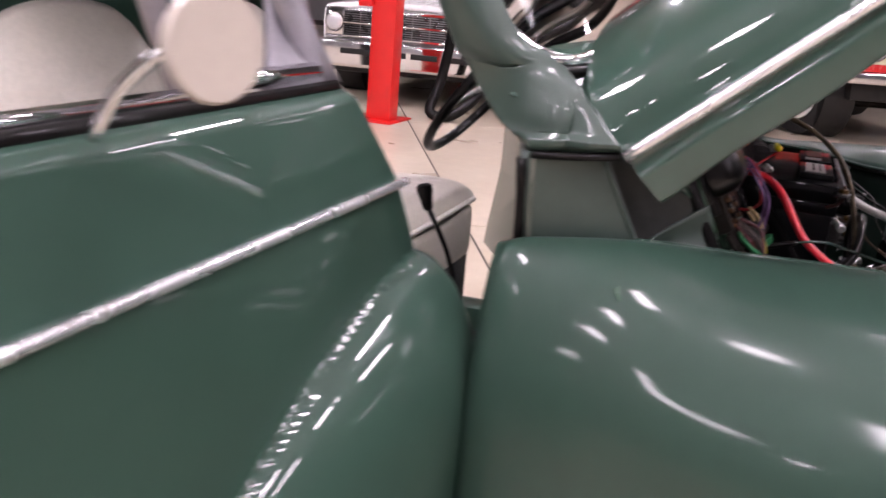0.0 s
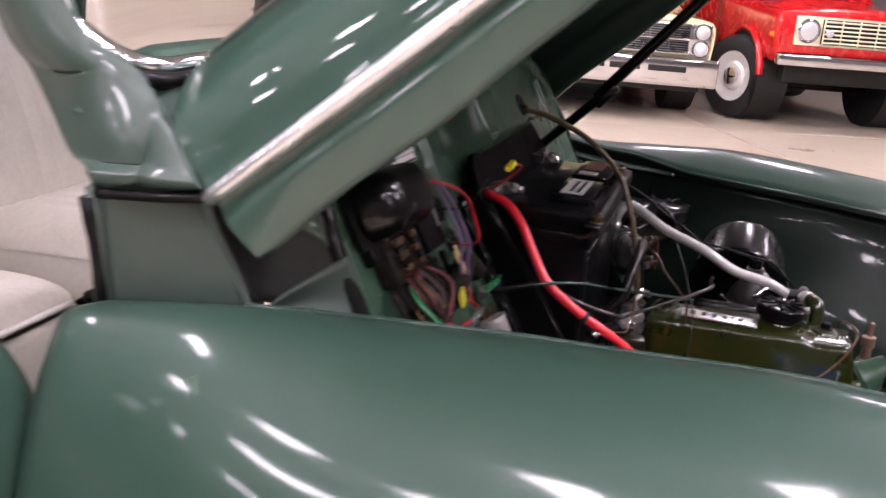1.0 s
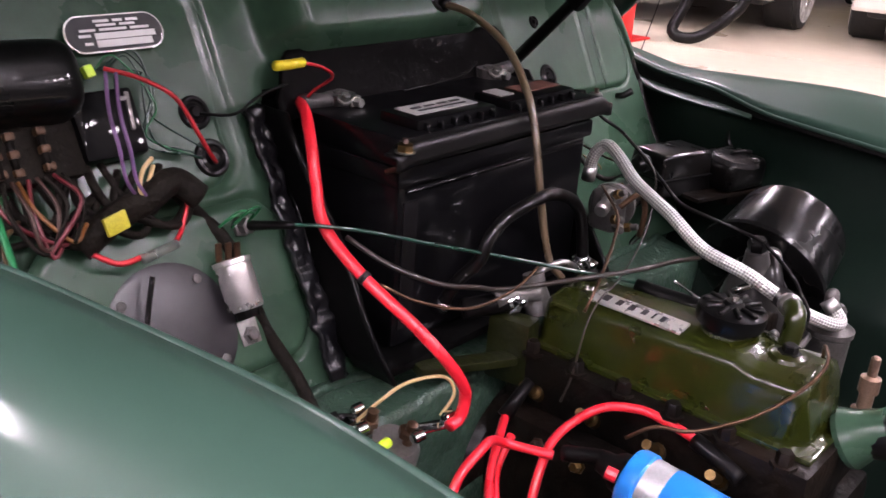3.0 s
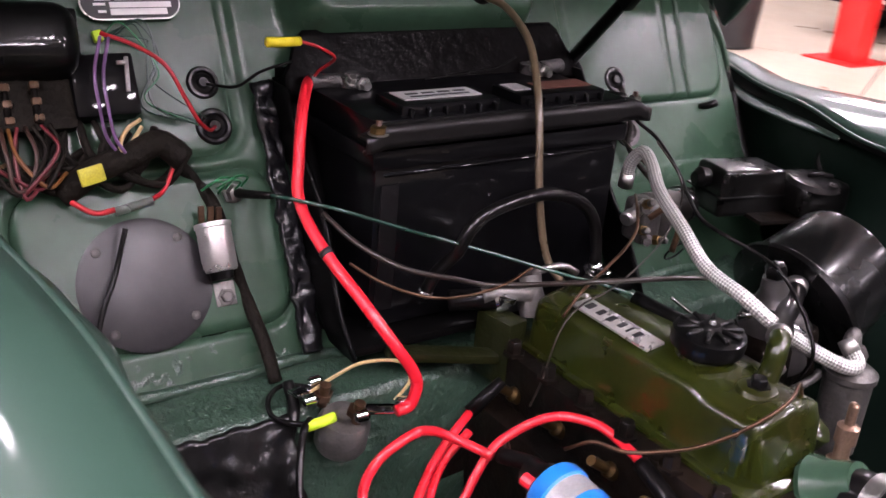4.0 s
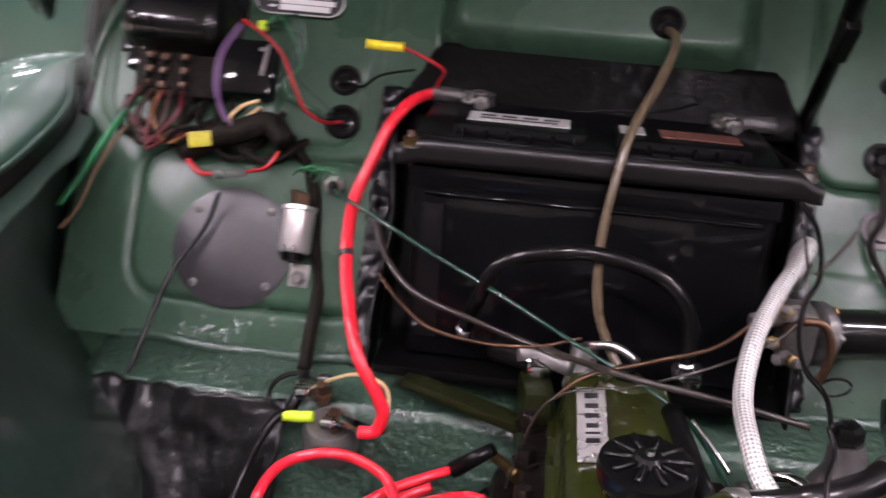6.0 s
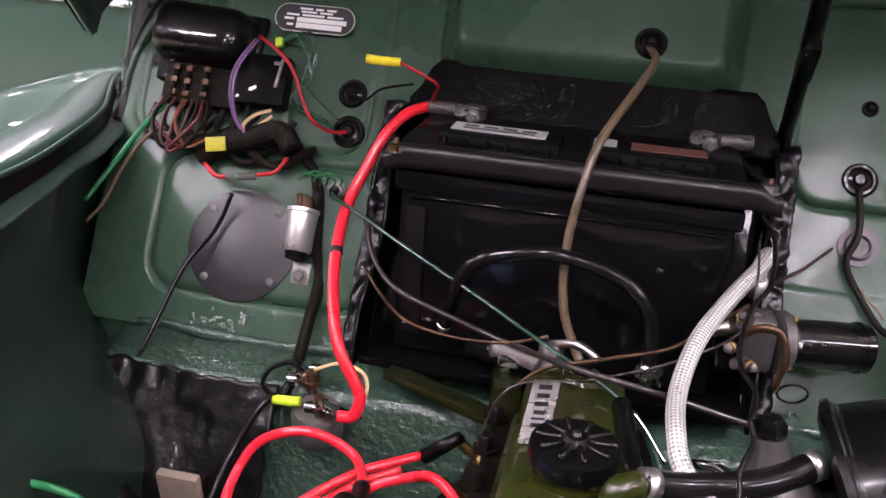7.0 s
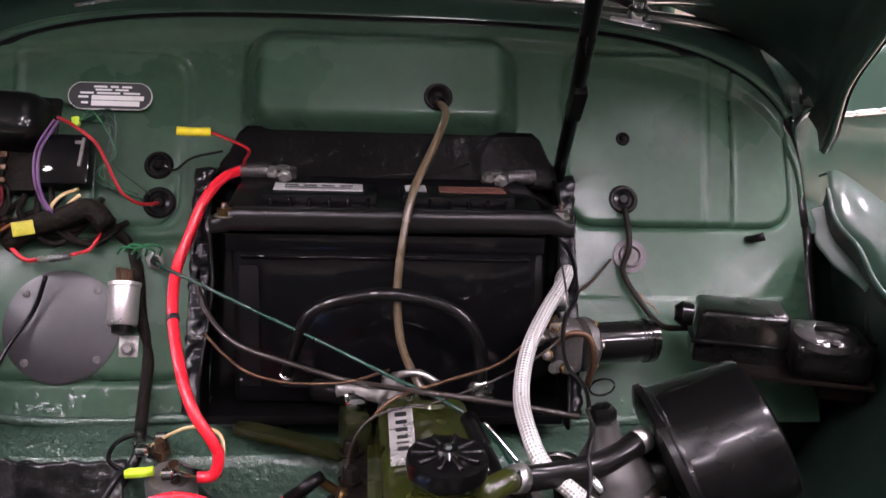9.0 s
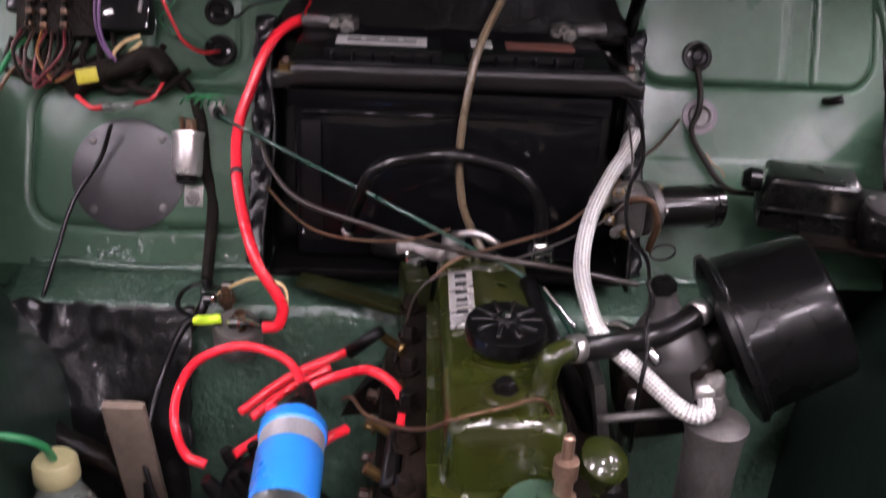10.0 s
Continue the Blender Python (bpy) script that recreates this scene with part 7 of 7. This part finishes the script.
def off_roader():
    c = empty("red_off_roader", "red off-roader with an ivory grille and white wheels", "car")
    m = at(8.25, -1.10, 203)
    half = 0.80
    shell(c, m, "body", REDP, half, 3.6, 0.62, [(0.0, 1.06, 0.97), (0.06, 1.12, 1.0), (1.2, 1.18, 1.0), (1.3, 1.20, 1.0), (1.75, 1.66, 0.94), (3.5, 1.66, 0.94), (3.6, 1.6, 0.9)], "glossy red body")
    part("front_panel", moved_bm(box(-0.06, 0.02, -half * 0.97, half * 0.97, 0.70, 1.08, 0.02), m), REDP, c, "red front panel")
    g = part("grille_surround", moved_bm(box(0.0, 0.05, -0.66, 0.66, 0.78, 1.04, 0.012), m), IVORY, c, "ivory grille surround")
    grille_bars(c, m, 0.098, -0.42, 0.42, 0.80, 1.02, 6, 6, IVORY, 0.0085)
    for y in (-0.545, 0.545):
        lamp(c, m, 0.06, y, 0.91, 0.092)
    for y in (-0.37, 0.37):
        part("indicator", moved(lathe([(0.035, 0), (0.035, 0.02), (0.02, 0.03)], (0.098, y, 0.90), (1, 0, 0), 18, "indicator"), m), LENS, c)
    part("bumper", moved_bm(box(0.04, 0.14, -half * 1.02, half * 1.02, 0.60, 0.70, 0.02, 3), m), CHROME, c, "chrome front bumper")
    for s in (-1, 1):
        flare = [(-0.70 + 0.46 * math.cos(a), s * (half + 0.012), 0.42 + 0.46 * math.sin(a)) for a in np.linspace(0.1, math.pi - 0.1, 16)]
        part("wheel_arch", moved(tube(flare, 0.035, 8, 2, name="wheel_arch"), m), REDP, c, "red flared wheel arch")
        part("arch_void", moved(lathe([(0.44, -0.3), (0.44, 0.006), (0.01, 0.006)], (-0.70, s * half, 0.43), (0, s, 0), 32, "arch_void"), m), DARKG, c, "dark wheel well")
        part("side_marker", moved_bm(box(-0.17, -0.07, s * half * 1.0 - 0.01, s * half * 1.0 + 0.012, 0.83, 0.88, 0.005), m), AMBER, c, "amber side marker")
        road_wheel(c, m, -0.70, s * (half + 0.01), 0.40, 0.22, s, WHITEC, steer=22)
        road_wheel(c, m, -2.9, s * (half - 0.045), 0.40, 0.22, s, WHITEC)
    part("underside", moved_bm(box(-3.4, -0.15, -0.62, 0.62, 0.42, 0.66, 0.02), m), DARKG, c, "dark underside")
    part("axle", moved(tube([(-0.70, -0.7, 0.36), (-0.70, 0.7, 0.36)], 0.05, 10, 1, name="axle"), m), GREASE, c, "dark front axle")
    part("screen", moved_bm(rbox((0.02, 1.3, 0.36), pose(-1.52, 0, 1.42, 0, -40, 0), 0.01), m), DARKG, c, "dark windscreen")


def saloon(name, label, paint, ox, oy, yaw, half, flip=1):
    c = empty(name, label, "car")
    m = at(ox, oy, yaw)
    shell(c, m, "body", paint, half, 4.8, 0.42, [(0.0, 0.91, 0.97), (0.08, 0.95, 1.0), (1.35, 1.00, 1.0), (1.55, 1.02, 1.0), (2.1, 1.38, 0.84), (3.3, 1.38, 0.84), (3.9, 1.02, 1.0), (4.7, 0.96, 0.98), (4.8, 0.86, 0.95)], "glossy body")
    part("front_panel", moved_bm(box(-0.10, -0.01, -half * 0.97, half * 0.97, 0.42, 0.90, 0.03), m), paint, c, "front panel")
    part("grille_frame", moved_bm(box(-0.03, 0.03, -half * 0.95, half * 0.95, 0.60, 0.885, 0.015), m), CHROME, c, "chrome grille frame")
    for z0, z1 in ((0.63, 0.735), (0.755, 0.86)):
        grille_bars(c, m, 0.08, -half * 0.74, half * 0.74, z0, z1, 5, 9, DIMCHROME, 0.0035)
        part("grille_rail", moved_bm(box(0.03, 0.085, -half * 0.75, half * 0.75, z0 - 0.018, z0, 0.005), m), CHROME, c, "chrome grille rail")
    for s in (-1, 1):
        if flip:
            for z in (0.665, 0.815):
                lamp(c, m, 0.04, s * half * 0.86, z, 0.066)
        else:
            lamp(c, m, 0.03, s * half * 0.85, 0.745, 0.085)
        road_wheel(c, m, -0.95, s * (half - 0.045), 0.335, 0.19, s, CHROME, CHROME, True)
        road_wheel(c, m, -3.75, s * (half - 0.045), 0.335, 0.19, s, CHROME, CHROME, False)
        part("arch_void", moved(lathe([(0.37, -0.25), (0.37, 0.006), (0.01, 0.006)], (-0.95, s * half, 0.36), (0, s, 0), 32, "arch_void"), m), DARKG, c, "dark wheel well")
    b = part("bumper", moved_bm(box(0.02, 0.16, -half * 1.03, half * 1.03, 0.33, 0.585, 0.035, 4), m), CHROME, c, "broad chrome front bumper")
    for y0, y1 in ((-0.62, -0.32), (-0.26, -0.02), (0.02, 0.26), (0.32, 0.62)):
        part("bumper_slot", moved_bm(box(0.150, 0.166, y0 * half / 0.85, y1 * half / 0.85, 0.455, 0.51, 0.008), m), DARKG, b, "dark slot")
    part("valance", moved_bm(box(-0.06, 0.05, -half * 0.9, half * 0.9, 0.28, 0.37, 0.02), m), DARKG, c, "dark lower valance")
    part("screen", moved_bm(rbox((0.02, 1.25, 0.55), pose(-1.80, 0, 1.14, 0, -54, 0), 0.01), m), DARKG, c, "dark windscreen")
    part("underside", moved_bm(box(-4.6, -0.2, -half * 0.85, half * 0.85, 0.25, 0.45, 0.02), m), DARKG, c, "dark underside")


def lift_post():
    p = empty("lift_post", "red steel lift post standing on the floor", "lift post")
    part("column", box(5.74, 5.92, 3.24, 3.46, 0.012, 3.4, 0.012), REDPOST, p)
    part("foot", box(5.62, 6.10, 3.18, 3.60, 0.0, 0.014, 0.004), REDPOST, p)
    part("carriage", box(5.68, 5.80, 3.44, 3.56, 0.95, 1.45, 0.012), REDPOST, p)
    return p


def air_hose():
    h = empty("air_hose", "coiled black hose with a grey sleeve by the post", "hose")
    part("coil", tube([(6.3, 3.1, 1.4), (6.35, 2.95, 0.9), (6.3, 3.0, 0.35), (6.2, 3.05, 0.08), (6.25, 2.85, 0.06), (6.45, 2.65, 0.28), (6.5, 2.60, 0.45)], 0.045, 12, 6, name="coil"), RUBBER, h)


def bin_():
    b = empty("waste_bin", "tall dark grey plastic waste bin", "waste bin")
    part("body", lathe([(0.17, 0.0), (0.20, 0.01), (0.228, 0.62), (0.234, 0.66), (0.234, 0.70), (0.222, 0.70), (0.19, 0.03), (0.01, 0.03)], (5.30, 4.06, 0.0), (0, 0, 1), 36, "body"), BIN, b)
    part("lid", lathe([(0.240, 0.0), (0.245, 0.05), (0.20, 0.16), (0.11, 0.22), (0.01, 0.23)], (5.30, 4.06, 0.69), (0, 0, 1), 36, "lid"), BIN, b)


off_roader()
saloon("ivory_saloon", "pale ivory-yellow sixties saloon with a chrome grille and bumper", LEMON, 7.56, 1.10, 196, 0.98)
saloon("white_saloon", "white sixties saloon with a fine chrome grille", WHITEC, 6.95, 3.55, 188, 0.93, 0)
lift_post()
air_hose()
bin_()


# ---- pieces of the floor ----
slabs(floor)
